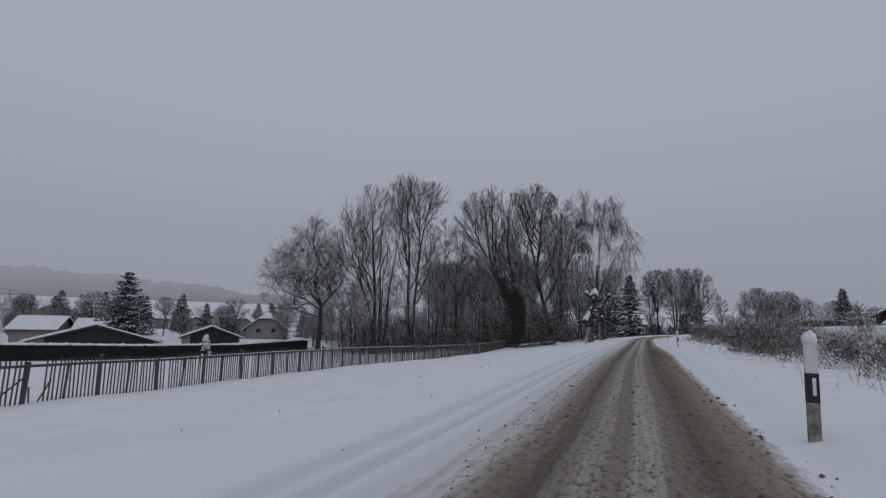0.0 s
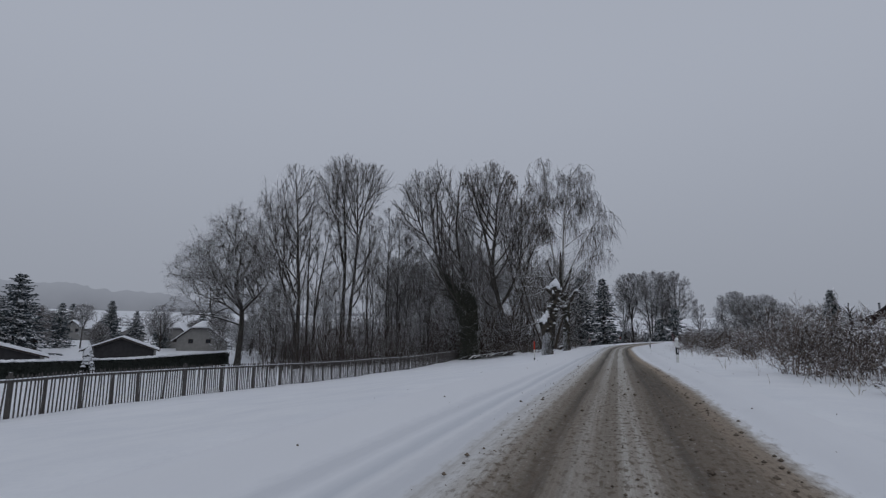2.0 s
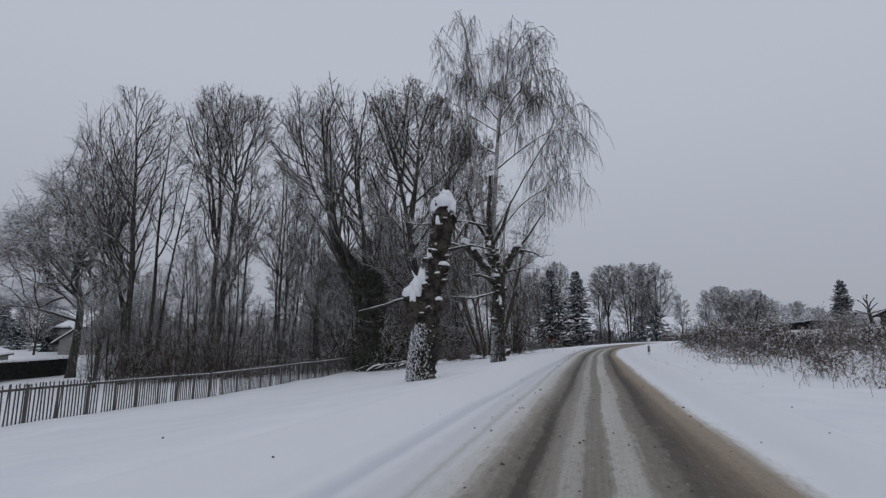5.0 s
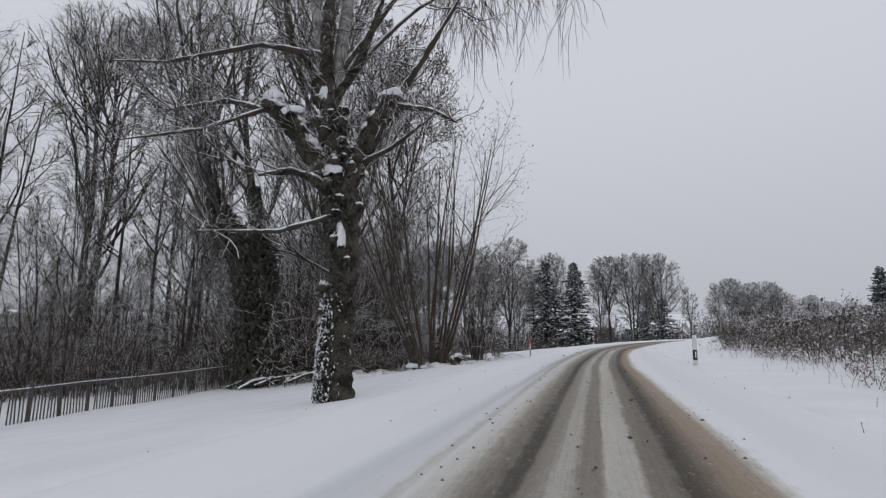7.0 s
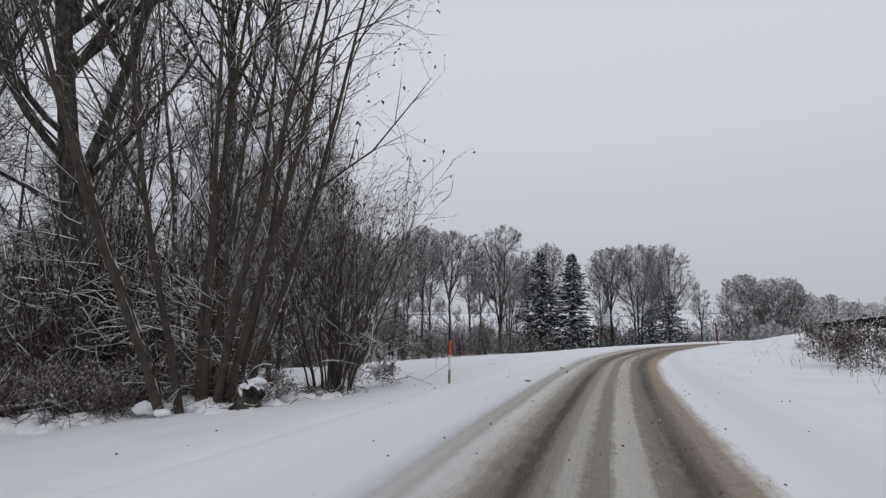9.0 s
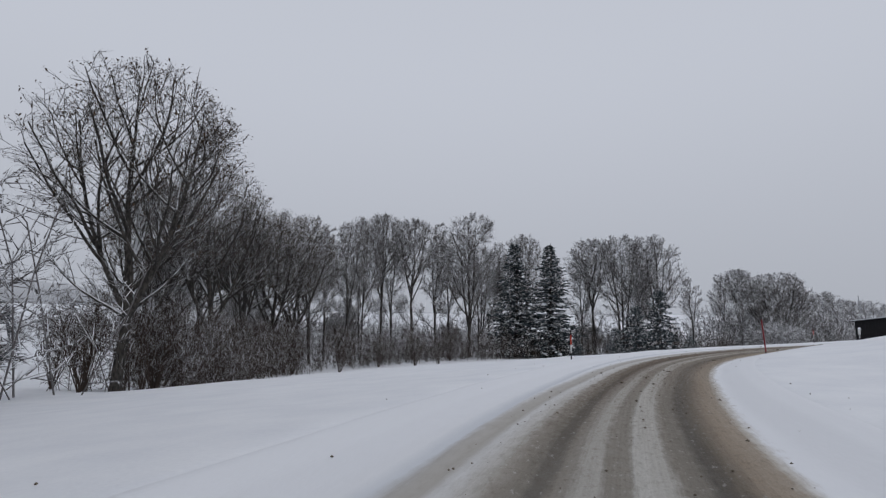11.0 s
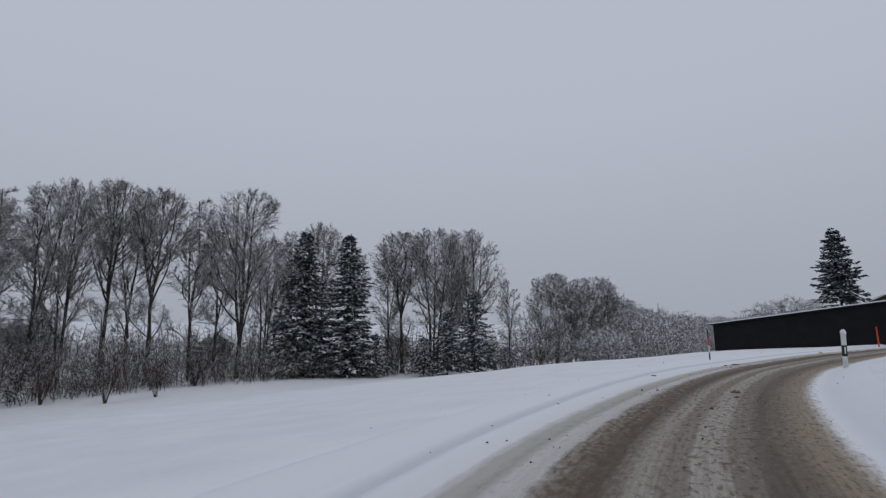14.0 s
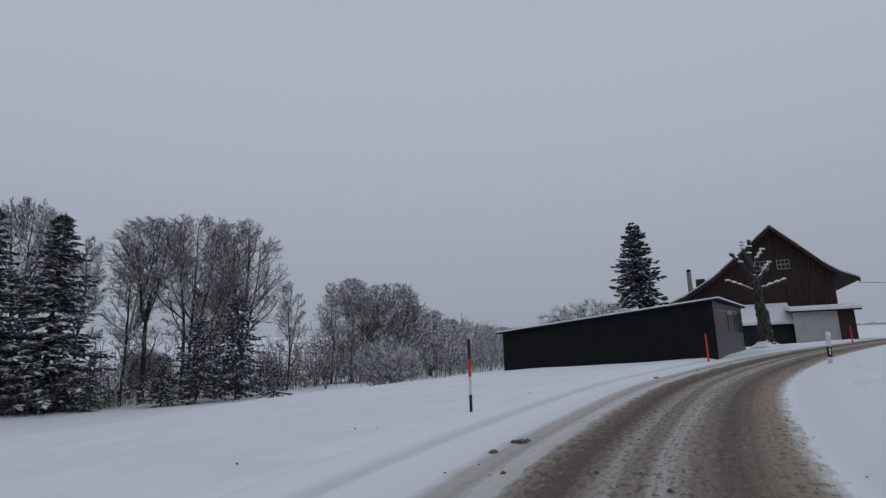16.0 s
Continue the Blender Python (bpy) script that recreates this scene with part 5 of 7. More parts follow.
def snow_caps(rng, rows):
    """Lumps of settled snow with an uneven, overhanging rim; rows: middle, half sizes."""
    vs, qs, at = [], [], 0
    m, k = 22, 9
    a = np.arange(m) * 2 * np.pi / m
    for x, y, z, sx, sy, sz in rows:
        b = np.linspace(-0.5, np.pi / 2, k)
        ring, up = np.cos(b)[:, None] * np.ones(m), np.sin(b)[:, None] * np.ones(m)
        seed = int(rng.integers(1, 9999))
        ring = ring * (1 + 0.22 * waves(np.cos(a) * 2, np.sin(a) * 2, 1.6, seed)[None]) + 0.09 * waves(np.cos(a)[None] * 3 + b[:, None] * 3, np.sin(a)[None] * 3 - b[:, None] * 2, 1.3, seed + 1)
        up = up * (1 + 0.3 * waves(np.cos(a)[None] * ring * 2, np.sin(a)[None] * ring * 2, 1.5, seed + 2)) - 0.35 * (b[:, None] < 0) * np.abs(waves(np.cos(a) * 3, np.sin(a) * 3, 1.3, seed + 3))[None]
        vs.append(np.stack([x + sx * ring * np.cos(a), y + sy * ring * np.sin(a), z + sz * up], -1).reshape(-1, 3))
        idx = np.arange(m * k).reshape(k, m) + at
        qs.append(np.stack([idx[:-1], np.roll(idx, -1, 1)[:-1], np.roll(idx, -1, 1)[1:], idx[1:]], -1).reshape(-1, 4))
        at += m * k
    return mesh_from("snow_cap", np.concatenate(vs), np.concatenate(qs), "snow")


def foot_ivy(rng, parent, radius, height, count, drift=0.0, white=0.5):
    """Small leaves that hug the foot of a trunk on its windward side, plastered with snow."""
    a = rng.normal(-2.45, 0.65, count)
    z = height * rng.random(count) ** 1.25
    r = radius * (1.08 - 0.12 * z / height) + rng.random(count) * 0.06 * (1.15 - z / height)
    c = np.stack([np.cos(a) * r + drift * z, np.sin(a) * r, z], 1)
    part("ivy", mesh_from("ivy", *flakes(rng, c, 0.055, 0.6), "ivy", smooth=False), None, parent, "snow-dusted ivy at the foot")
    pick = c[rng.random(count) < white] * np.array([1.05, 1.07, 1])
    tagged(part("snow_load", mesh_from("snow_load", *flakes(rng, pick, 0.048, 0.6), "snow", smooth=False), None, parent, "snow plastered on the ivy"), kind="stuff")


def build_planes():
    rng = np.random.default_rng(41)
    x, y = -4.15, 46.5
    a = thing("plane_tree", Matrix.Translation((x + 0.06, y, gz(x, y))) @ Matrix.Scale(0.955, 4), "old leaning pollarded tree stump capped with snow", "tree", "old trees by the road")
    part("trunk", knotty_mesh(rng, [([(0, 0, -0.4), (0.02, 0, 0.3), (0.1, 0, 1.2), (0.2, 0, 2.3), (0.38, 0, 3.3), (0.5, 0, 4.2), (0.58, 0, 5.0)], [0.4, 0.31, 0.27, 0.27, 0.24, 0.27, 0.26]),
                                    ([(0.02, 0, 0.7), (-0.14, -0.06, 1.6), (-0.26, -0.08, 2.35)], [0.24, 0.27, 0.29]),
                                    ([(0.6, 0, 4.1), (0.8, 0, 4.5), (0.92, 0, 4.55)], [0.18, 0.17, 0.14]), ([(0.5, 0, 3.0), (0.72, -0.1, 3.15)], [0.16, 0.12])], "trunk", "plane"), None, a)
    for path, radii in (([(-0.2, 0, 2.3), (-0.8, 0.1, 2.2), (-1.3, 0.1, 2.05), (-2.1, 0.2, 1.9)], [0.06, 0.05, 0.04, 0.02]), ([(-0.2, 0, 2.7), (-0.5, 0.2, 3.1), (-0.8, 0.3, 3.7)], [0.05, 0.04, 0.02]), ([(0.7, 0, 3.6), (1.3, 0.2, 3.75), (2.0, 0.4, 3.6)], [0.04, 0.03, 0.015])):
        part("branch", knotty_mesh(rng, [(path, radii)], "branch", "bark"), None, a)
    cap_parts(rng, [(0.58, -0.01, 4.96, 0.33, 0.3, 0.24), (0.62, 0.0, 5.08, 0.2, 0.2, 0.28), (0.42, -0.15, 4.86, 0.16, 0.14, 0.22), (0.8, -0.1, 4.8, 0.13, 0.12, 0.2), (-0.27, -0.08, 2.4, 0.33, 0.32, 0.2), (-0.17, -0.1, 2.54, 0.22, 0.22, 0.28), (-0.02, -0.14, 2.8, 0.12, 0.13, 0.3),
                                    (-0.22, -0.36, 2.26, 0.09, 0.06, 0.22), (0.6, -0.2, 3.18, 0.14, 0.1, 0.07), (0.24, -0.24, 3.45, 0.09, 0.08, 0.18), (0.5, -0.26, 2.2, 0.1, 0.06, 0.06), (0.46, -0.26, 4.4, 0.07, 0.05, 0.16)], a, "thick snow caps on the cut ends")
    for _ in range(16):
        z, w = rng.uniform(0.9, 4.8), rng.uniform(-2.9, 0.1)
        c = np.array([np.interp(z, [0, 2.3, 3.3, 5], [0, 0.2, 0.38, 0.58]), 0, z])
        o = np.array([np.cos(w), np.sin(w), 0.25]) * np.interp(z, [0, 2.3, 5], [0.33, 0.3, 0.2])
        k = rng.uniform(0.05, 0.1)
        part("knot", knotty_mesh(rng, [([c + o * 0.6, c + o * 1.1, c + o * (1.25 + rng.random() * 0.3)], [k, k * 1.1, k * 0.7])], "knot", "plane"), None, a)
    foot_ivy(rng, a, 0.40, 1.55, 3000, 0.06)
    x, y = -3.72, 56.0
    b = thing("birch_tree", Matrix.Translation((x, y, gz(x, y))), "old weeping birch with a knobbly trunk and snow in its forks", "tree", "old trees by the road")
    part("trunk", knotty_mesh(rng, [([(0, 0, -0.4), (0, 0, 0.3), (0.02, 0, 1.5), (0.1, 0, 2.7), (0.02, 0, 3.6), (-0.25, 0, 4.8), (-0.38, 0, 6.2), (-0.3, 0.1, 8.4)], [0.33, 0.245, 0.21, 0.235, 0.23, 0.15, 0.12, 0.06])], "trunk", "plane"), None, b)
    limbs = [([(0, 0, 3.5), (-0.6, 0, 4.2), (-1.1, 0.1, 4.9), (-1.65, 0.1, 5.3)], [0.2, 0.2, 0.2, 0.16]), ([(0.05, 0, 3.4), (0.3, 0, 3.9), (0.62, 0, 4.6), (0.95, 0, 4.95)], [0.16, 0.13, 0.17, 0.2]),
             ([(0, -0.1, 3.2), (-0.35, -0.3, 3.6), (-0.7, -0.4, 3.75), (-1.3, -0.5, 3.7)], [0.1, 0.08, 0.06, 0.03]), ([(-0.3, 0, 5.0), (0.2, 0.2, 5.9), (0.6, 0.3, 7.2)], [0.1, 0.08, 0.03]),
             ([(-0.4, 0, 5.4), (-1.1, 0, 6.4), (-1.5, 0.2, 7.8)], [0.1, 0.075, 0.03]), ([(-1.2, 0.1, 5.0), (-2.4, 0, 5.4), (-4.0, 0.2, 5.5)], [0.07, 0.05, 0.02]), ([(-0.1, -0.1, 3.0), (-1.0, -0.3, 2.75), (-2.6, -0.3, 2.85)], [0.05, 0.04, 0.015]),
             ([(-0.4, 0, 6.0), (-1.6, -0.2, 6.3), (-3.6, -0.3, 6.2), (-5.0, -0.2, 6.5)], [0.07, 0.05, 0.035, 0.015]), ([(-1.5, 0.1, 5.2), (-2.6, -0.4, 4.7), (-4.2, -0.6, 4.6)], [0.05, 0.035, 0.012]), ([(0.95, 0, 4.95), (1.5, -0.1, 5.6), (2.2, -0.2, 6.6)], [0.07, 0.05, 0.02]), ([(0.9, 0, 4.9), (1.6, 0.1, 4.75), (2.0, 0.1, 4.5)], [0.06, 0.04, 0.015]), ([(0.3, 0, 3.9), (1.0, -0.3, 4.0), (1.7, -0.4, 4.4)], [0.05, 0.035, 0.012])]
    for path, radii in limbs:
        part("limb", knotty_mesh(rng, [(path, radii)], "limb", "plane" if max(radii) > 0.075 else "bough_snow"), None, b)
    hosts = [np.array(l[0]) for l in limbs] + [np.array([(0.1, 0, 2.7), (0.02, 0, 3.6), (-0.25, 0, 4.8), (-0.38, 0, 6.2), (-0.3, 0.1, 8.4)])]
    p0 = []
    for h in hosts:
        run = np.r_[0, np.cumsum(np.linalg.norm(np.diff(h, axis=0), axis=1))]
        for u in rng.uniform(0.15, 1.0, int(11 * run[-1])) * run[-1]:
            p0.append([np.interp(u, run, h[:, k]) for k in range(3)])
    p0 = np.array(p0)
    d = unit(rng.normal(size=p0.shape) * np.array([1.0, 0.9, 0.5]) + np.array([0, 0, 0.3]))
    size = rng.uniform(0.25, 1.05, len(p0))[:, None] / 6
    shoots = [p0]
    for _ in range(6):
        d = unit(d + rng.normal(size=d.shape) * 0.17 + np.array([0, 0, 0.06]))
        shoots.append(shoots[-1] + d * size)
    sp = np.stack(shoots, 1)
    sr = (0.006 + 0.05 * size) * np.linspace(1, 0.4, 7)
    more = twig_levels(rng, sp, sr, [(5, (0.2, 1), 40, 0.45, 3, 0.02, 0.14), (3, (0.2, 1), 38, 0.5, 2, 0.0, 0.14)], 0.0042)
    part("crown", mesh_from("crown", *mixed([tube_arrays(sp, sr, 4), tube_arrays(*more[0], 3), spikes(more[1][0][:, [0, -1]], more[1][1][:, [0, -1]])]), "bough_snow"), None, b)
    for i in range(42):
        z, w = rng.uniform(1.2, 5.6) if i < 18 else rng.uniform(3.0, 5.6), rng.uniform(-3.3, 0.4)
        c = np.array([np.interp(z, [0, 2.7, 3.6, 4.8, 6.2], [0, 0.1, 0.02, -0.25, -0.38]), 0, z])
        o = np.array([np.cos(w), np.sin(w), 0.3]) * np.interp(z, [0, 3.6, 6], [0.23, 0.23, 0.16])
        k = rng.uniform(0.045, 0.115)
        part("knot", knotty_mesh(rng, [([c + o * 0.6, c + o * 1.1, c + o * (1.3 + rng.random() * 0.4)], [k, k * 1.1, k * 0.7])], "knot", "plane"), None, b)
    cap_parts(rng, [(0.95, -0.02, 5.05, 0.2, 0.18, 0.12), (0.5, 0, 4.55, 0.16, 0.12, 0.08), (-0.05, -0.2, 3.75, 0.2, 0.14, 0.12), (-1.0, 0, 5.0, 0.24, 0.16, 0.1), (0.12, -0.24, 2.6, 0.09, 0.07, 0.22), (-0.5, 0, 4.35, 0.16, 0.12, 0.08), (-1.5, 0.1, 5.4, 0.2, 0.16, 0.12), (-0.34, -0.1, 5.2, 0.09, 0.09, 0.16)], b, "snow in the forks")
    for name, mesh, label in weeping_birch(18):
        part(name, mesh, None, b, label)
    foot_ivy(rng, b, 0.27, 1.7, 2400, 0.0, 0.3)
    c = np.array([(rng.normal() * 0.12 + 0.05, -0.26 + rng.normal() * 0.05, z) for z in rng.uniform(1.6, 4.4, 420)])
    part("ivy", mesh_from("ivy", *flakes(rng, c, 0.09, 0.6), "ivy", smooth=False), None, b, "thin ivy climbing the trunk")


build_planes()


def build_far_trees():
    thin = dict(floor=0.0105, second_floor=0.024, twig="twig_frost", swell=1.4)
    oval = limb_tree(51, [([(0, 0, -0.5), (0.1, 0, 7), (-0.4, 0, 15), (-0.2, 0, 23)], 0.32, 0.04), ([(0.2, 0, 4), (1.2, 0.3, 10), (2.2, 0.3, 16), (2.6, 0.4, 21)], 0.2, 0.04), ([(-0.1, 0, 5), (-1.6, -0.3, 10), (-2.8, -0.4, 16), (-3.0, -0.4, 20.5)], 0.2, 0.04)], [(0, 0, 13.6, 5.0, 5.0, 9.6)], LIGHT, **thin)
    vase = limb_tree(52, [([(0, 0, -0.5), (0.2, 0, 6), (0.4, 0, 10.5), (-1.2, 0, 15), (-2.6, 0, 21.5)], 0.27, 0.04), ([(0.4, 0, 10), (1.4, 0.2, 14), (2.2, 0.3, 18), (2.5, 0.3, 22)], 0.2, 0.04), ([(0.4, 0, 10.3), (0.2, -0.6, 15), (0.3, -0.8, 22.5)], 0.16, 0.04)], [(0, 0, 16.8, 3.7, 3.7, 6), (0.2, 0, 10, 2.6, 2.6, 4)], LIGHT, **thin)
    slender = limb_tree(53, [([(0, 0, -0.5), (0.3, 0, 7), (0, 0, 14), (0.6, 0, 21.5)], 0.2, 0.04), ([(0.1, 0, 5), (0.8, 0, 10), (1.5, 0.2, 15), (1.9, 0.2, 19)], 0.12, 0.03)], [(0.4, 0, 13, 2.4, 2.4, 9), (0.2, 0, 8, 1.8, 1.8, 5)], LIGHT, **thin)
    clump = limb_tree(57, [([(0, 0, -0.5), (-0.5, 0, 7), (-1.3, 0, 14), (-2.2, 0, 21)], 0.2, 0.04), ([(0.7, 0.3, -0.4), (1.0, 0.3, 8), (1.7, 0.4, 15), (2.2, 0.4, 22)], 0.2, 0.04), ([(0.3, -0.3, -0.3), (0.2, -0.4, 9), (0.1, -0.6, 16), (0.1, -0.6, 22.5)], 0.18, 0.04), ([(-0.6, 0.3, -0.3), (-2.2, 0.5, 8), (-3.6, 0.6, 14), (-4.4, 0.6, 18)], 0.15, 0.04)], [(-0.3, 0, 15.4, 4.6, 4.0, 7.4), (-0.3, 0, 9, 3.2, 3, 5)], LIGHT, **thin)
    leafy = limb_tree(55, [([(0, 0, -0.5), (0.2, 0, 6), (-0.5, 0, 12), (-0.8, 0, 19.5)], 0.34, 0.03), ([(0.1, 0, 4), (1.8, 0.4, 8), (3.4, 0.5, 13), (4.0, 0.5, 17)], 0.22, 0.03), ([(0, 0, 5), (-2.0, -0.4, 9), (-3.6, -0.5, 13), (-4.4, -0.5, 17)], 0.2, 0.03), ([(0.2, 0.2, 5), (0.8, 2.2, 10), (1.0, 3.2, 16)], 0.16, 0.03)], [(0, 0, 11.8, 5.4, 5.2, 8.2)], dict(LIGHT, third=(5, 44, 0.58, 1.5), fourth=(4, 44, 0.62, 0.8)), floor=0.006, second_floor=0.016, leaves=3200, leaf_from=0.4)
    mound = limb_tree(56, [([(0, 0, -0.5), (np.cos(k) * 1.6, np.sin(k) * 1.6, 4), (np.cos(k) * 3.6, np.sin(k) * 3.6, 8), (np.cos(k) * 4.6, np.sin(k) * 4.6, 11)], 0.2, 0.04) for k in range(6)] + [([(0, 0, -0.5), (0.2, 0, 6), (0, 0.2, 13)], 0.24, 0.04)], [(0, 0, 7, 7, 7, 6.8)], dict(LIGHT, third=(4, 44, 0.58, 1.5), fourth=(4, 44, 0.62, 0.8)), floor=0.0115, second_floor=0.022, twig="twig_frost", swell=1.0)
    bush = tree_shapes(54, 5.2, 0.05, BUSH, top=1.0, stems=10, fan=0.4, floor=0.012, bark="brush", twig="brush")
    g = "treeline across the snowy field"
    tall = "distant bare deciduous tree dusted with snow"
    rows = [(leafy, -28.6, 109.4, 20.5, 1.0), (leafy, -42.1, 135.3, 22.2, 1.0), (leafy, -42.7, 143.3, 19.4, 0.9), (leafy, -41.9, 149.4, 19.4, 1.0), (leafy, -42.8, 157.4, 20.6, 0.9), (slender, -44.2, 165.2, 22.8, 1.2), (slender, -46.4, 175.0, 23.0, 1.0), (leafy, -54.0, 178.1, 25.1, 0.8), (slender, -44.2, 179.4, 25.0, 1.0), (clump, -42.7, 183.6, 26.2, 0.75), (vase, -41.2, 191.8, 28.8, 0.9), (vase, -33.2, 189.9, 26.9, 1.0), (slender, -41.2, 199.9, 28.9, 1.0), (slender, -29.9, 197.3, 27.9, 1.1), (oval, -22.7, 199.3, 29.3, 1.0), (slender, -29.8, 207.4, 26.8, 1.0), (clump, -11.2, 211.9, 26.6, 0.8), (slender, -17.3, 213.1, 25.7, 1.0), (vase, 5.3, 211.0, 24.7, 1.25), (clump, 11.8, 207.8, 25.0, 1.15), (oval, 18.8, 207.7, 24.1, 0.95), (slender, 15.3, 213.3, 25.8, 1.2), (slender, 2.2, 213.6, 22.1, 1.0), (slender, 26.0, 208.6, 15.3, 1.0), (slender, 36.8, 226.2, 17.8, 1.2), (vase, 41.5, 228.8, 18.8, 1.1), (clump, -49.1, 136.4, 20.7, 0.9), (leafy, -48.4, 132.4, 19.6, 0.9), (clump, -59.4, 147.1, 21.4, 0.9), (leafy, -62.7, 159.8, 23.2, 0.9), (clump, -58.6, 165.4, 22.9, 0.9), (oval, 62.7, 251.7, 15.8, 1.1), (clump, 76.6, 268.6, 15.8, 1.3), (vase, 87.6, 280.1, 13.9, 1.3), (oval, 99.4, 291.7, 14.0, 1.3), (clump, 112.9, 303.6, 13.2, 1.4), (vase, 127.3, 315.5, 13.2, 1.4), (oval, 142.6, 327.6, 13.7, 1.4), (clump, 156.6, 336.4, 13.7, 1.5), (vase, 174.3, 346.8, 13.6, 1.5), (oval, 191.4, 355.1, 13.9, 1.5), (clump, 209.9, 361.5, 14.2, 1.5), (clump, -22.6, 216.4, 24.5, 0.9), (slender, -4.4, 216.8, 22.8, 1.0)]
    size = {id(oval): 23.4, id(vase): 23.2, id(slender): 22.4, id(clump): 23.2, id(leafy): 20.4}
    for i, (shape, x, y, top, w) in enumerate(rows):
        plant("tree", shape, x, y, (top - gz(x, y)) / size[id(shape)], 47 * i, "bare tree with clinging brown leaves" if shape is leafy else tall, group=g, wide=w, sink=0.2)
    for i, (x, y, s) in enumerate([(47.5, 222, 1.2), (-52, 158, 0.7), (-46, 182, 0.6), (-30, 210, 0.5), (4, 222, 0.5), (66, 246, 0.6)]):
        plant("tree", mound, x, y, s * 1.17, 47 * i, tall, group=g, sink=0.2)
    r = random.Random(9)
    for i in range(22):
        x, y = -29.5 - 11 * i / 21 + r.uniform(-3, 2), 109 + 44 * i / 21 + r.uniform(-3, 3)
        plant("shrub", bush, x, y, r.uniform(0.9, 1.5), r.uniform(0, 360), "leafless brown shrub at the field's edge", "shrub", "shrubs along the treeline", sink=0.2)
    for i in range(12):
        t = i / 11
        x, y = -40 + 26 * t + r.uniform(-3, 3), 118 + 78 * t + r.uniform(-4, 8)
        if i > 8:
            x, y = r.uniform(-6, 60), r.uniform(200, 222)
        plant("shrub", bush, x, y, r.uniform(0.7, 1.15) * (0.85 if i > 14 else 1.15), r.uniform(0, 360), "leafless brown shrub at the field's edge", "shrub", "shrubs along the treeline", sink=0.2)
    spruce = fir_shapes(61, 22, 5.2, snow=0.5, low=0.03, dense=0.72)
    spruce2 = fir_shapes(62, 8.5, 4.6, snow=0.7, low=0.0)
    plant("spruce_tree", spruce, -4.4, 200.6, 1.17, 0, "tall dark spruce lightly dusted with snow", group=g, wide=1.34, sink=0.2)
    plant("spruce_tree", spruce, -12.3, 201.5, 1.2, 120, "tall dark spruce lightly dusted with snow", group=g, wide=1.26, sink=0.2)
    plant("spruce_tree", spruce2, 13.0, 196, 1.35, 0, "low broad spruce laden with snow", group=g, wide=0.82)
    plant("spruce_tree", spruce2, 17.8, 197, 1.75, 140, "broad spruce laden with snow", group=g, wide=0.66)
    plant("spruce_tree", spruce2, 9, 196, 0.8, 80, "low broad spruce laden with snow", group=g)
    plant("spruce_tree", spruce2, 22, 190, 0.55, 200, "small spruce laden with snow", group=g)
    plant("spruce_tree", spruce2, 1, 197, 0.8, 250, "small spruce laden with snow", group=g, wide=0.6)
    fruit = grown_tree(63, 5.6, 0.16, (0.6, 0.7, 0.42), fork=0.28, step=0.25, points=1100, floor=0.016, twigs=3, shoots=3, reach=0.5, twig="twig_frost", twist=0.25)
    plant("fruit_tree", fruit, 31.2, 171.5, 1.0, 0, "bare spreading fruit tree covered with snow")
    plant("fruit_tree", fruit, 40.2, 150.2, 0.75, 130, "low round bare fruit tree behind the shed", wide=1.2)
    garden = fir_shapes(64, 11.5, 3.3, snow=0.55, low=0.0, droop=0.28, dense=1.2)
    plant("fir_tree", garden, 46.5, 151.6, 0.97, 0, "conical garden fir with snow on every tier", wide=1.02)
    # the village side
    g = "trees between the houses"
    house_fir = fir_shapes(65, 15, 5.2, snow=0.6, low=0.0, droop=0.3, dense=1.0)
    plant("fir_tree", house_fir, -107, 79.5, 1.15, 30, "broad dark fir with snow on its boughs", group=g, wide=1.25)
    plant("fir_tree", house_fir, -122, 52, 0.8, 80, "broad dark fir with snow on its boughs", group=g)
    for i, (x, y, s) in enumerate([(-150, 60, 0.95), (-142, 66, 0.7), (-150, 92, 0.75), (-140, 112, 0.8), (-134, 130, 0.7), (-120, 126, 0.65), (-165, 80, 0.9), (-128, 58, 0.6), (-112, 140, 0.75), (-160, 108, 0.8), (-150, 135, 0.9), (-124, 150, 0.8), (-170, 66, 0.8), (-182, 84, 0.9), (-178, 112, 0.85), (-190, 136, 0.9), (-168, 150, 0.8), (-145, 168, 0.85), (-126, 172, 0.8), (-104, 158, 0.7), (-92, 146, 0.65), (-206, 100, 0.9), (-200, 160, 0.9), (-84, 136, 0.55), (-158, 52, 0.75), (-176, 48, 0.8)]):
        plant("fir_tree", house_fir, x, y, s, 60 * i, "dark garden conifer dusted with snow", group=g)
    for i, (x, y, s) in enumerate([(-128, 98, 0.6), (-138, 84, 0.55), (-155, 120, 0.7), (-118, 136, 0.6), (-104, 128, 0.6), (-116, 104, 0.5), (-176, 100, 0.8), (-172, 128, 0.8), (-146, 150, 0.7), (-96, 132, 0.6), (-156, 76, 0.7), (-136, 74, 0.5)]):
        plant("tree", mound, x, y, s, 71 * i, "broad bare garden tree dusted with snow", group=g, wide=0.75)
    for i, (x, y, s) in enumerate([(-110, 116, 0.5), (-98, 124, 0.45), (-76, 112, 0.4), (-70, 100, 0.32), (-66, 92, 0.3), (-132, 112, 0.5), (-146, 100, 0.55)]):
        plant("tree", (oval, clump, vase)[i % 3], x, y, s, 71 * i, "bare garden tree dusted with snow", group=g, wide=1.4)


build_far_trees()


# ---- fence along the field ----
FENCE = np.array([(-15.5, -14), (-15.9, 5), (-16.6, 25), (-17.2, 45), (-18.2, 62), (-18.9, 75)], dtype=float)


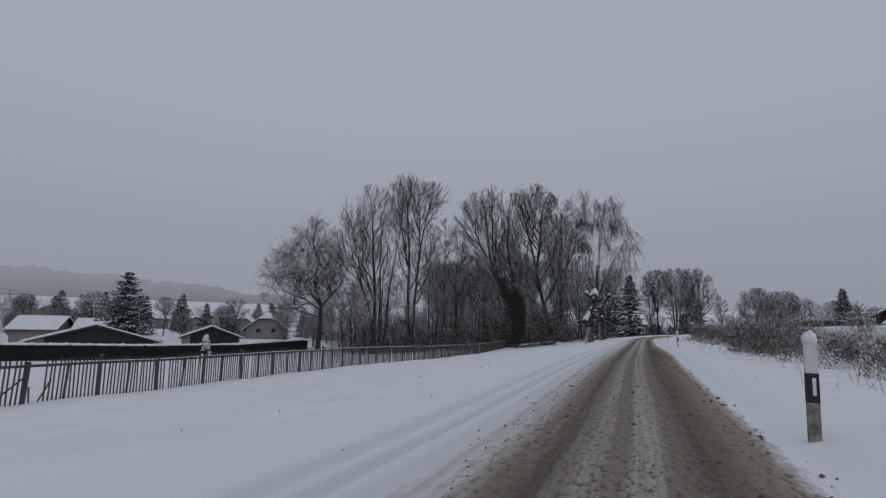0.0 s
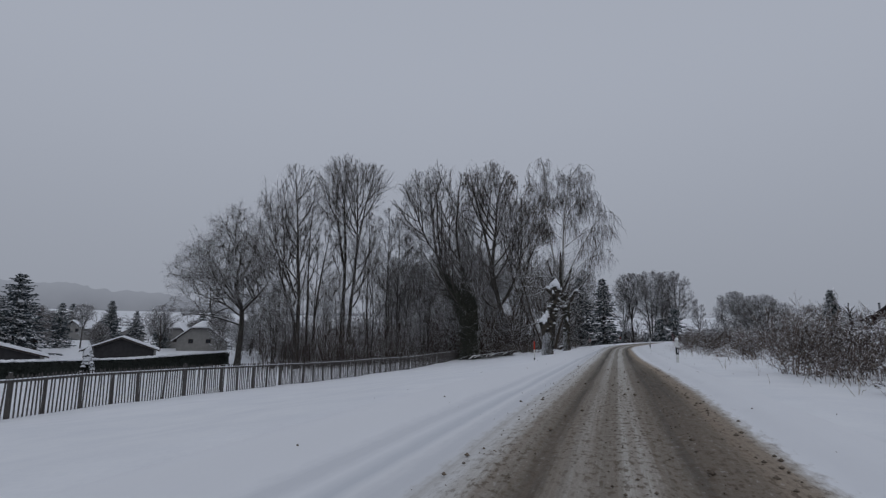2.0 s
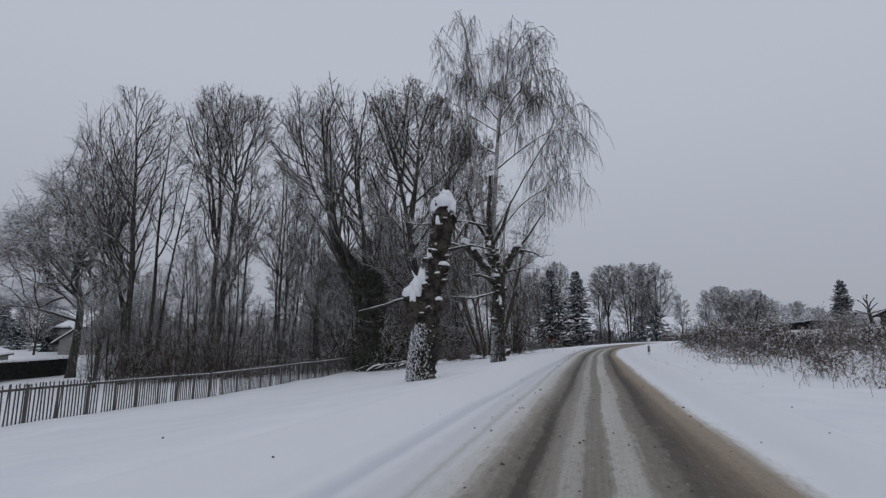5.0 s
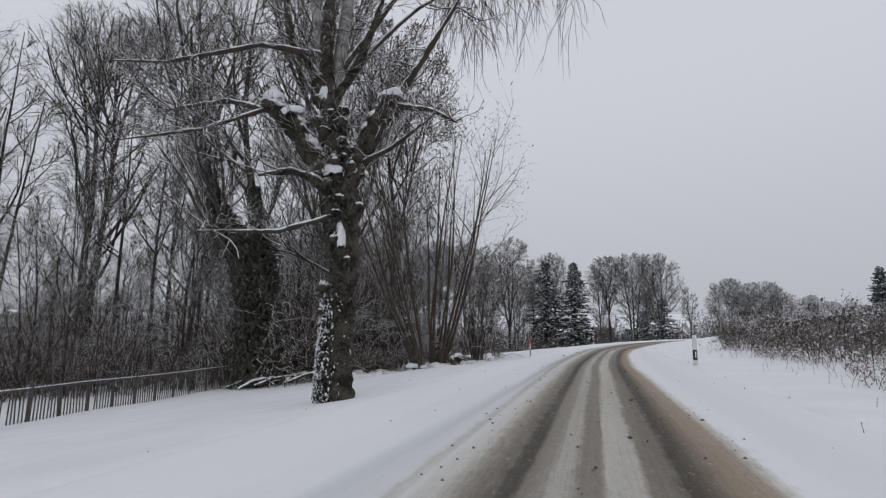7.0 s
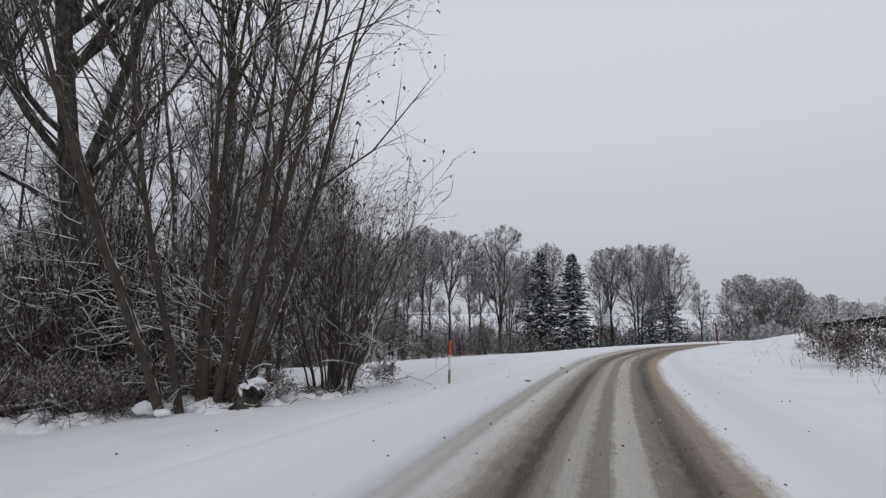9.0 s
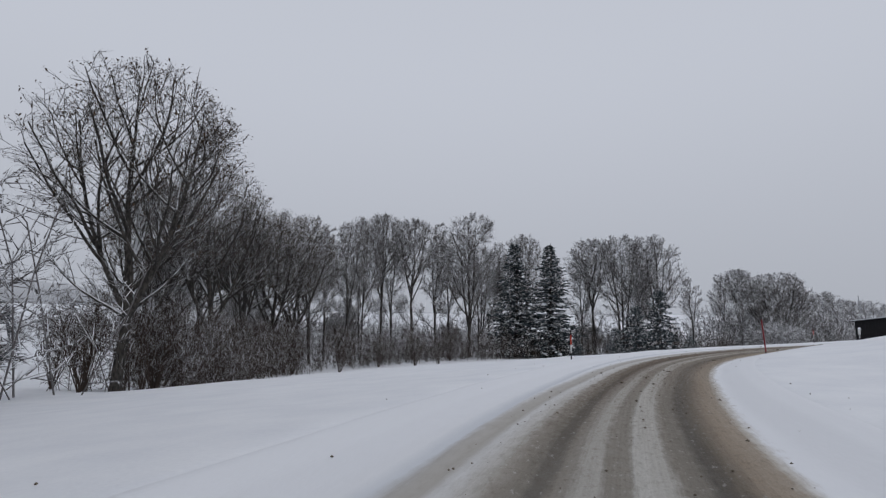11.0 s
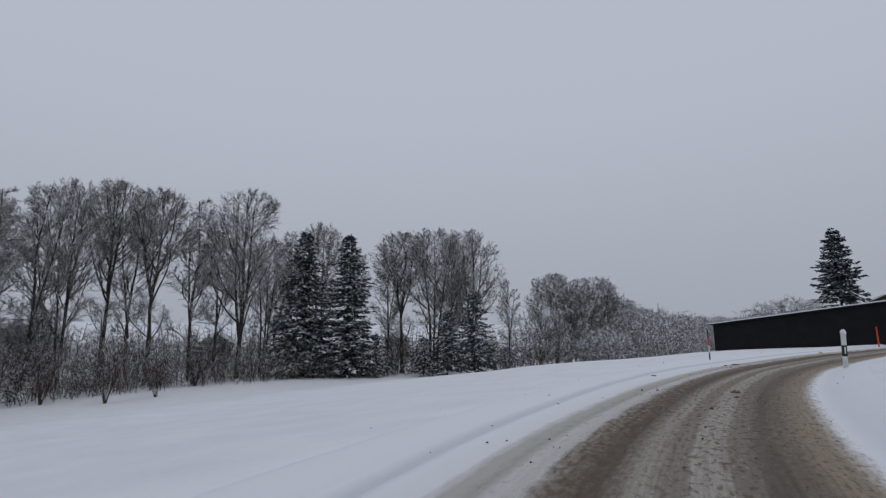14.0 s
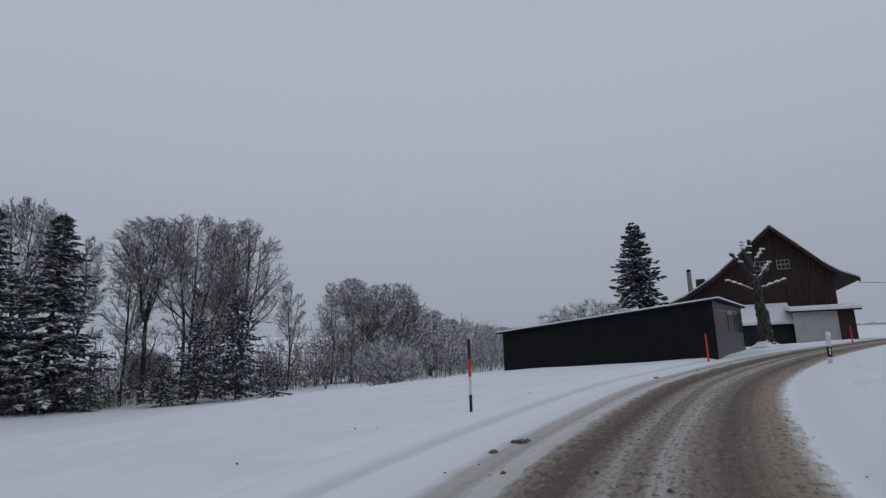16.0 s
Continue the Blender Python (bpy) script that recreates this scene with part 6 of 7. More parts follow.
def build_fence():
    line = smooth_line(FENCE, 0.05)
    s = np.r_[0, np.cumsum(np.linalg.norm(np.diff(line, axis=0), axis=1))]
    z = ground_z(line[:, 0], line[:, 1])
    z = np.convolve(np.pad(z, 30, mode="edge"), np.ones(61) / 61, mode="valid")
    fence = thing("picket_fence", Matrix(), "weathered wooden picket fence with snow on its rail", "fence")
    picket = mesh_of(prism([(-0.021, -0.15), (0.021, -0.15), (0.021, 1.2), (0.0, 1.24), (-0.021, 1.2)], 0.02), "picket", "fence")
    post = mesh_of(box((0.09, 0.09, 1.6), (0, 0, 0.5), 0.01), "post", "fence")
    stake = mesh_of(box((0.06, 0.06, 1.5), (0, 0, 0.5), 0.008), "post", "fence")
    r = random.Random(3)
    where = lambda v: (float(np.interp(v, s, line[:, 0])), float(np.interp(v, s, line[:, 1])), float(np.interp(v, s, z)))
    heading = lambda v: math.atan2(where(v + 0.3)[1] - where(v - 0.3)[1], where(v + 0.3)[0] - where(v - 0.3)[0])
    far, at, count, v = [], 0, 0, 0.3
    base = np.array([p.co[:] for p in picket.vertices])
    quads = [list(p.vertices) for p in picket.polygons]
    while v < s[-1] - 0.2:
        x, y, h = where(v)
        if r.random() > 0.025 and not 4.7 < y < 5.2:
            m = Matrix.Translation((x, y, h + r.uniform(-0.02, 0.03))) @ Matrix.Rotation(heading(v), 4, "Z") @ Matrix.Rotation(radians(r.gauss(0, 1.2)), 4, "Y")
            if 4 <= y <= 47 and count < 300:
                part("picket", picket, None, fence, at=m)
                count += 1
            else:
                far.append(m)
        v += 0.128
    vs = np.concatenate([base @ np.array(m.to_3x3()).T + np.array(m.translation) for m in far])
    fours = [q for q in quads if len(q) == 4]
    fives = [q for q in quads if len(q) == 5]
    off = (np.arange(len(far)) * len(base))[:, None, None]
    tagged(part("picket_row", mesh_from("picket_row", vs, [(np.array(fours)[None] + off).reshape(-1, 4), (np.array(fives)[None] + off).reshape(-1, 5)], "fence", smooth=False), None, fence), kind="stuff")
    v, k = 0.3, 0
    while v < s[-1]:
        x, y, h = where(v)
        tall = 0.12 if k % 3 == 0 else 0.0
        part("post", post, None, fence, at=Matrix.Translation((x - 0.05, y, h + tall - 0.1)) @ Matrix.Rotation(heading(v), 4, "Z") @ Matrix.Rotation(radians(r.gauss(0, 1.5)), 4, "X"))
        if v + 1.15 < s[-1]:
            hx, hy, hh = where(v + 1.15 + r.uniform(-0.1, 0.1))
            part("post", stake, None, fence, at=Matrix.Translation((hx - 0.05, hy, hh - 0.14)) @ Matrix.Rotation(heading(v), 4, "Z") @ Matrix.Rotation(radians(r.gauss(0, 2.5)), 4, "Y"))
        w = min(v + 2.3, s[-1] - 0.01)
        if w - v > 0.5:
            for up in (1.06,):
                a, b = Vector(where(v)), Vector(where(w))
                mid, d = (a + b) / 2, b - a
                rail = box((d.length, 0.035, 0.075))
                part("rail", rail, "fence", fence, at=Matrix.Translation(mid + Vector((-0.03, 0, up))) @ d.to_track_quat("X", "Z").to_matrix().to_4x4())
            snow = box((d.length, 0.06, 0.035), (0, 0, 0), 0.012)
            part("snow_strip", snow, "snow", fence, at=Matrix.Translation(mid + Vector((-0.03, 0, 1.115))) @ d.to_track_quat("X", "Z").to_matrix().to_4x4())
        v += 2.3
        k += 1

    for y, length, tilt in ((3.7, 1.25, 40), (5.05, 0.7, 62), (4.8, 0.45, 95)):
        x = float(np.interp(y, line[:, 1], line[:, 0]))
        part("slat", box((length, 0.02, 0.05), (length / 2, 0, 0), 0.004), "fence", fence, "loose slat at a broken place", at=Matrix.Translation((x + 0.04, y, gz(x, y) + 0.02)) @ Matrix.Rotation(radians(90), 4, "Z") @ Matrix.Rotation(radians(-tilt), 4, "Y"))


build_fence()


# ---- marker posts and snow poles ----
def build_marker(x, y, z, turn, lean=0.0, top=1.1, label="", group="white marker posts along the road", grimy=True):
    ob = thing("delineator_post", Matrix.Translation((x, y, z)) @ Matrix.Rotation(radians(turn), 4, "Z") @ Matrix.Rotation(radians(lean), 4, "Y"), label or "white plastic marker post with a black band and snow cap", "marker post", group)
    rim = [(-0.06, -0.05), (0.06, -0.05), (0.065, 0.0), (0.03, 0.06), (-0.03, 0.06), (-0.065, 0.0)]
    def section(lo, hi, grow=0.0, slope=0.0):
        bm = bmesh.new()
        one = [bm.verts.new((a * (1 + grow), b * (1 + grow), lo)) for a, b in rim]
        two = [bm.verts.new((a * (1 + grow), b * (1 + grow), hi + slope * (b + 0.05))) for a, b in rim]
        bm.faces.new(one[::-1]), bm.faces.new(two)
        for i in range(6):
            bm.faces.new((one[i], one[(i + 1) % 6], two[(i + 1) % 6], two[i]))
        return bm
    part("base", section(-0.25, 0.40), "grime" if grimy else "white", ob, "grimy lower end" if grimy else "")
    part("body", section(0.40, top - 0.03, 0.01, 0.25), "white", ob)
    band = part("band", section(0.40, 0.72, 0.035), "black", ob, "black band")
    part("reflector", box((0.035, 0.01, 0.19), (0.012, -0.056, 0.575), 0.003), "reflector", band, "white reflector strip")
    rng = np.random.default_rng(int(abs(x * 10)) + 3)
    part("snow_cap", snow_caps(rng, [(0.0, 0.0, top - 0.01, 0.072, 0.068, 0.085), (0.012, 0.004, top + 0.03, 0.05, 0.05, 0.055)]), None, ob, "rounded cap of snow")
    return ob


def build_markers():
    for x, y, turn, lean, z in ((2.63, 1.45, 0, 1.5, 0.06), (3.02, 36.6, 0, 0.5, 0.06), (3.37, 66.75, 0, 1.5, -0.05), (18.62, 119.9, -32, 2.5, gz(18.62, 119.9) + 0.12), (32.0, 128.85, -55, 3, None), (46.5, 134.2, -70, 1, None)):
        build_marker(x, y, gz(x, y) - 0.02 if z is None else z, turn, lean, grimy=y < 10)


def build_pole(x, y, bands, radius=0.028, lean=(0, 0), label="", top_snow=False, z=None):
    """bands: height, material, from the foot up."""
    base = gz(x, y) if z is None else z
    ob = thing("snow_pole", Matrix.Translation((x, y, base)) @ Euler((radians(lean[1]), radians(lean[0]), 0)).to_matrix().to_4x4(), label, "snow pole", "snow poles along the road")
    lo = -0.2
    for hi, m, name in bands:
        bm = bmesh.new()
        bmesh.ops.create_cone(bm, cap_ends=True, segments=12, radius1=radius, radius2=radius * 0.98, depth=hi - lo)
        bmesh.ops.translate(bm, verts=bm.verts, vec=(0, 0, (hi + lo) / 2))
        part(name, bm, m, ob, {"red": "signal red band", "darkred": "dull red band", "black": "black band", "white": "white band", "grime": "grey weathered foot"}[m])
        lo = hi


def build_poles():
    text = "round snow pole banded black, red and white"
    std = [(0.12, "black", "foot"), (0.48, "white", "band"), (0.86, "red", "band"), (1.22, "black", "tip")]
    build_pole(-3.19, 34.24, std, label=text)
    build_pole(-2.8, 75.3, [(0.3, "grime", "foot"), (0.62, "white", "band"), (0.94, "red", "band"), (1.26, "black", "tip")], label=text)
    build_pole(0.67, 103.25, [(0.25, "black", "foot"), (0.6, "white", "band"), (1.0, "red", "band"), (1.24, "black", "tip")], label=text, z=0.3)
    build_pole(18.85, 127.3, [(0.3, "black", "foot"), (0.62, "white", "band"), (0.95, "red", "band"), (1.3, "black", "tip")], label=text)
    build_pole(9.05, 106.5, [(0.3, "black", "foot"), (1.7, "darkred", "shaft"), (1.86, "black", "tip")], 0.03, (-3, 0), "tall dull red snow pole in the verge", z=0.36)
    build_pole(33.66, 134.68, [(1.35, "red", "shaft")], 0.04, (0, 0), "orange-red snow pole beside the black shed")
    build_pole(52.0, 139.3, [(1.25, "red", "shaft")], 0.04, (0, 0), "orange-red snow pole before the barn")


build_markers()
build_poles()


# ---- black shed, barn ----
def wall_panel(a, b, thick, tops, bottoms, bm=None):
    """An upright panel between plan points a and b with its own heights at each end."""
    bm = bm or bmesh.new()
    a, b = Vector(a), Vector(b)
    n = Vector((b.y - a.y, a.x - b.x)).normalized() * thick
    v = [bm.verts.new((*p, z)) for p, z in ((a, bottoms[0]), (b, bottoms[1]), (b, tops[1]), (a, tops[0]), (a - n, bottoms[0]), (b - n, bottoms[1]), (b - n, tops[1]), (a - n, tops[0]))]
    for f in ((0, 1, 2, 3), (7, 6, 5, 4), (4, 5, 1, 0), (3, 2, 6, 7), (5, 6, 2, 1), (0, 3, 7, 4)):
        bm.faces.new([v[i] for i in f])
    return bm


def build_shed():
    tl, tr, br = (28.75, 143.3), (35.58, 135.74), (42.6, 139.7)
    bl = (tl[0] + br[0] - tr[0], tl[1] + br[1] - tr[1])
    shed = thing("shed", Matrix(), "long low shed with black cladding and a snow-covered sloping roof", "shed")
    zt = {tl: 2.93, tr: 4.08, br: 4.15, bl: 3.0}
    # upright black boards on the long front
    n = 34
    d = Vector(tr) - Vector(tl)
    out = Vector((d.y, -d.x)).normalized()
    part("wall", wall_panel(tl, tr, 0.12, (zt[tl], zt[tr]), (0.7, 1.3)), "shed", shed, "black front wall")
    for i in range(n):
        p, q = Vector(tl) + d * (i / n + 0.0006), Vector(tl) + d * ((i + 1) / n - 0.0006)
        o = out * (0.014 + 0.004 * (i % 2))
        za, zb = zt[tl] + 1.15 * i / n, zt[tl] + 1.15 * (i + 1) / n
        part("board", wall_panel(p + o, q + o, 0.02, (za - 0.1, zb - 0.1), (0.7, 1.2)), "shed", shed)
    part("wall", wall_panel(tr, br, 0.12, (zt[tr], zt[br]), (1.3, 1.6)), "shed_end", shed, "dark grey sheet end wall")
    e = Vector(br) - Vector(tr)
    eo = Vector((e.y, -e.x)).normalized() * 0.03
    for lo, hi in ((0.42, 0.60), (0.66, 0.95)):
        part("window", wall_panel(Vector(tr) + e * lo + eo, Vector(tr) + e * hi + eo, 0.02, (3.85, 3.88), (2.75, 2.75)), "glass", shed, "dark plain window")
    part("trim", wall_panel(Vector(tr) + e * 0.1 + eo, Vector(tr) + e * 0.38 + eo, 0.02, (3.72, 3.74), (3.67, 3.69)), "steel", shed, "pale trim strip")
    part("wall", wall_panel(br, bl, 0.12, (zt[br], zt[bl]), (1.0, 1.0)), "shed", shed)
    part("wall", wall_panel(bl, tl, 0.12, (zt[bl], zt[tl]), (0.7, 0.7)), "shed", shed)
    def slab(lift, thick, over):
        bm = bmesh.new()
        c = sum((Vector(p) for p in zt), Vector((0, 0))) / 4
        low, high = [], []
        for p, z in zt.items():
            q = Vector(p) + (Vector(p) - c).normalized() * over
            low.append(bm.verts.new((q.x, q.y, z + lift))), high.append(bm.verts.new((q.x, q.y, z + lift + thick)))
        bm.faces.new(low[::-1]), bm.faces.new(high)
        for i in range(4):
            j = (i + 1) % 4
            bm.faces.new((low[i], low[j], high[j], high[i]))
        return bm
    roof = part("roof", slab(0.004, 0.07, 0.35), "shed", shed, "dark roof edge")
    part("snow_cover", slab(0.078, 0.07, 0.36), "snow", roof, "even layer of snow")


BARN = Matrix.Translation((60.36, 149.32, -0.32)) @ Matrix.Rotation(math.atan2(-0.768, 0.64), 4, "Z") @ Matrix.Scale(1.17, 4)


def build_barn():
    barn = thing("barn", BARN, "large brown wooden barn with a swept snow-covered gable roof", "barn")
    # gable outline: across, up
    line = [(-8.6, 5.0), (-6.4, 5.95), (-4.2, 7.3), (-2.2, 9.0), (0, 10.95), (1.6, 9.3), (3.0, 7.8), (3.9, 7.05), (5.0, 6.5)]
    n = 46
    xs = np.linspace(-7.9, 3.6, n + 1)
    roof_at = lambda x: float(np.interp(x, [p[0] for p in line], [p[1] for p in line]))
    part("wall", prism([(-7.9, 1.6), (3.6, 1.6), (3.6, roof_at(3.6) - 0.1), *[(a, z - 0.1) for a, z in line[-3:0:-1]], (-7.9, roof_at(-7.9) - 0.1)], 0.15, start=0.03), "barnwood", barn, "gable wall")
    for i in range(n):
        a, b = xs[i] + 0.012, xs[i + 1] - 0.012
        step = 0.012 * ((i * 7) % 3)
        part("board", prism([(a, 3.9), (b, 3.9), (b, roof_at(b) - 0.15), (a, roof_at(a) - 0.15)], 0.03 + step, start=-step), "barnwood", barn)
    part("beam", box((11.6, 0.16, 0.2), (-2.15, -0.06, 3.9), 0.02), "barnwood", barn)
    for x in (-0.78, 0.6):
        w = part("window", box((0.85, 0.06, 0.75), (x, -0.06, 8.0), 0.01), "greyplaster", barn, "small window with pale glazing bars")
        for dx in (-0.26, 0.0, 0.26):
            for dz in (-0.18, 0.18):
                part("pane", box((0.21, 0.02, 0.28), (x + dx, -0.1, 8.0 + dz)), "glass", w)
    part("wall", box((0.15, 12, 5.4), (3.52, 6.2, 4.2)), "plaster", barn, "pale side wall")
    part("wall", box((0.15, 12, 3.6), (-7.85, 6.2, 3.2)), "barnwood", barn)
    part("wall", box((11.4, 0.15, 4.2), (-2.15, 12.2, 3.7)), "barnwood", barn)
    def sheet(lift, thick, front):
        top = [(a, z + lift + thick) for a, z in line]
        low = [(a, z + lift) for a, z in line]
        bm = bmesh.new()
        for i in range(len(line) - 1):
            prism([low[i], low[i + 1], top[i + 1], top[i]], 13.6, bm, start=front)
        return bm
    roof = part("roof", sheet(-0.1, 0.16, -0.7), "barnroof", barn, "dark roof with flared eaves")
    part("snow_cover", sheet(0.064, 0.12, -0.62), "snow", roof, "thin layer of snow")
    for (a, z), (b, y) in zip(line, line[1:]):
        bm = bmesh.new()
        prism([(a, z - 0.26), (b, y - 0.26), (b, y + 0.05), (a, z + 0.05)], 0.05, bm, start=-0.76)
        part("bargeboard", bm, "barnroof", barn)
    for x, y, r, h, z in ((-6.0, 1.5, 0.2, 2.3, 5.9),):
        bm = bmesh.new()
        bmesh.ops.create_cone(bm, cap_ends=True, segments=14, radius1=r, radius2=r * 0.9, depth=h)
        bmesh.ops.translate(bm, verts=bm.verts, vec=(x, y, z + h / 2))
        flue = part("flue", bm, "steel", barn, "steel chimney pipe")
        part("cowl", box((0.34, 0.34, 0.22), (x, y, z + h + 0.12), 0.05), "black", flue)
    part("chimney", box((0.7, 0.6, 1.2), (-5.2, 2.2, 7.0), 0.02), "darkwall", barn, "dark brick chimney")
    # low annexe before the gable
    annexe = thing("annexe", BARN, "low pale annexe with a snow-covered lean-to roof", "annexe")
    part("wall", box((2.5, 0.2, 2.8), (1.5, -4.0, 2.9)), "plaster", annexe, "pale front wall")
    part("wall", box((0.9, 0.2, 2.8), (3.2, -4.02, 2.9)), "barnwood", annexe, "brown boarded front")
    part("wall", box((5.2, 0.2, 2.0), (-2.3, -2.6, 2.3)), "darkwall", annexe, "dark low wall")
    part("wall", box((0.2, 3.9, 2.8), (3.55, -2.0, 2.9)), "darkwall", annexe)
    part("door", box((0.7, 0.08, 1.9), (3.15, -4.17, 2.7), 0.02), "barnwood", annexe, "brown wooden door")
    r1 = part("roof", prism([(-3.2, 3.32), (-0.3, 4.75), (-0.3, 4.85), (-3.2, 3.42)], 5.4, axis="x", start=-5.0), "barnroof", annexe)
    part("snow_cover", prism([(-3.25, 3.424), (-0.2, 4.9), (-0.2, 5.1), (-3.25, 3.62)], 5.5, axis="x", start=-5.05), "snow", r1, "snow on the lean-to roof")
    r2 = part("roof", prism([(-4.5, 4.1), (-0.3, 4.45), (-0.3, 4.55), (-4.5, 4.2)], 3.9, axis="x", start=0.1), "barnroof", annexe)
    part("snow_cover", prism([(-4.55, 4.204), (-0.2, 4.56), (-0.2, 4.8), (-4.55, 4.4)], 4.0, axis="x", start=0.06), "snow", r2, "snow on the flat roof")


def build_barn_tree():
    rng = np.random.default_rng(77)
    x, y = 46.6, 141.2
    t = thing("pollard_tree", Matrix.Translation((x, y, gz(x, y))) , "pollarded tree with stubby snow-topped limbs", "tree")
    part("trunk", knotty_mesh(rng, [([(0, 0, -0.4), (0, 0, 0.4), (-0.05, 0, 1.8), (-0.3, 0, 3.6), (-0.35, 0, 4.6)], [0.6, 0.4, 0.31, 0.27, 0.16])], "trunk", "bark"), None, t)
    limbs = [[(-0.3, 0, 3.6), (0.6, -0.2, 3.9), (1.9, -0.5, 4.3)], [(-0.3, 0, 3.5), (-1.2, 0.3, 3.9), (-2.2, 0.5, 4.2)], [(-0.35, 0, 4.2), (-1.0, 0.2, 5.3), (-1.7, 0.4, 6.0)], [(-0.35, 0, 4.5), (0.1, 0, 5.6), (0.7, -0.1, 6.3)],
             [(-0.35, 0, 4.5), (-0.5, 0, 5.8), (-0.35, 0, 6.9)], [(-0.3, 0, 4.0), (0.4, -0.2, 4.9), (0.9, -0.3, 5.4)], [(-0.4, 0, 5.2), (-0.9, 0.1, 6.2), (-0.9, 0.1, 6.7)]]
    caps = []
    for l in limbs:
        part("limb", knotty_mesh(rng, [(l, [0.12, 0.09, 0.10])], "limb", "bark"), None, t)
        a, b = np.array(l[1]), np.array(l[2])
        for f in (0.15, 0.55, 0.95):
            p = a * (1 - f) + b * f
            caps.append((p[0], p[1], p[2] + 0.07, 0.19, 0.12, 0.08))
    cap_parts(rng, caps, t, "snow on the limb")
    part("snow_mound", mesh_from("snow_mound", *domes(rng, np.array([[0, 0, -0.05], [0.4, -0.3, -0.1], [-0.5, 0, -0.1]]), np.array([[1.1, 0.9, 0.4], [1.2, 0.9, 0.3], [1.0, 0.9, 0.28]]), 12), "snow"), None, t, "mound of snow round the foot")


build_shed()
build_barn()
build_barn_tree()


# ---- houses beyond the field ----
def build_house(x, y, turn, width, depth, wall, rise, skin="plaster", gable=None, eave=0.6, windows=2, lift=0.0, label="", group="houses beyond the hedge", door=False, hip=0.0):
    z = gz(x, y) + lift
    h = thing("house", Matrix.Translation((x, y, z)) @ Matrix.Rotation(radians(turn), 4, "Z"), label or "low pale house with a snow-covered gable roof", "house", group)
    w = width / 2
    cut = (w * hip, wall + rise * (1 - hip))
    part("wall", prism([(-w, -2.5), (w, -2.5), (w, wall), cut, (-cut[0], cut[1]), (-w, wall)] if hip else [(-w, -2.5), (w, -2.5), (w, wall), (0, wall + rise), (-w, wall)], depth, start=0), skin, h)
    if gable:
        part("gable", prism([(-w * 0.72, wall - 2.2), (w * 0.94, wall - 2.2), (w * 0.94, wall + rise * 0.04), (0, wall + rise - 0.1), (-w * 0.72, wall + rise * 0.26)], 0.06, start=-0.062), gable, h, "dark timbered gable")
    k = rise / w
    lo = wall - k * eave
    def roof_sheet(lift, thick, over):
        bm = bmesh.new()
        for sign in (-1, 1):
            rims = []
            for up in (lift, lift + thick):
                p = [(sign * (w + eave), -over, lo + up), (sign * w * hip, -over, wall + rise * (1 - hip) + up), (0, -over + hip * w * 1.2, wall + rise + up), (0, depth + over, wall + rise + up), (sign * (w + eave), depth + over, lo + up)]
                rims.append([bm.verts.new(q) for q in (p if hip else p[:1] + p[2:])])
            bm.faces.new(rims[0]), bm.faces.new(rims[1])
            for k in range(len(rims[0])):
                m = (k + 1) % len(rims[0])
                bm.faces.new((rims[0][k], rims[0][m], rims[1][m], rims[1][k]))
        if hip:
            for up in (lift, lift + thick):
                bm.faces.new([bm.verts.new(q) for q in ((-w * hip, -over, wall + rise * (1 - hip) + up), (w * hip, -over, wall + rise * (1 - hip) + up), (0, -over + hip * w * 1.2, wall + rise + up))])
        bmesh.ops.recalc_face_normals(bm, faces=bm.faces)
        return bm
    roof = part("roof", roof_sheet(0.02, 0.22, 0.8), "barnroof", h)
    part("snow_cover", roof_sheet(0.244, 0.26, 0.85), "snow", roof, "thick snow")
    for i in range(windows):
        cx = (i - (windows - 1) / 2) * width / (windows + 0.6)
        win = part("window", box((1.2, 0.1, 1.1), (cx, -0.09, wall - 0.6), 0.01), "wood", h)
        part("pane", box((0.48, 0.02, 0.95), (cx - 0.28, -0.145, wall - 0.6)), "glass", win)
        part("pane", box((0.48, 0.02, 0.95), (cx + 0.28, -0.145, wall - 0.6)), "glass", win)
    if door:
        part("door", box((1.0, 0.1, 2.0), (w * 0.55, -0.08, 1.0), 0.01), "wood", h)
    return h


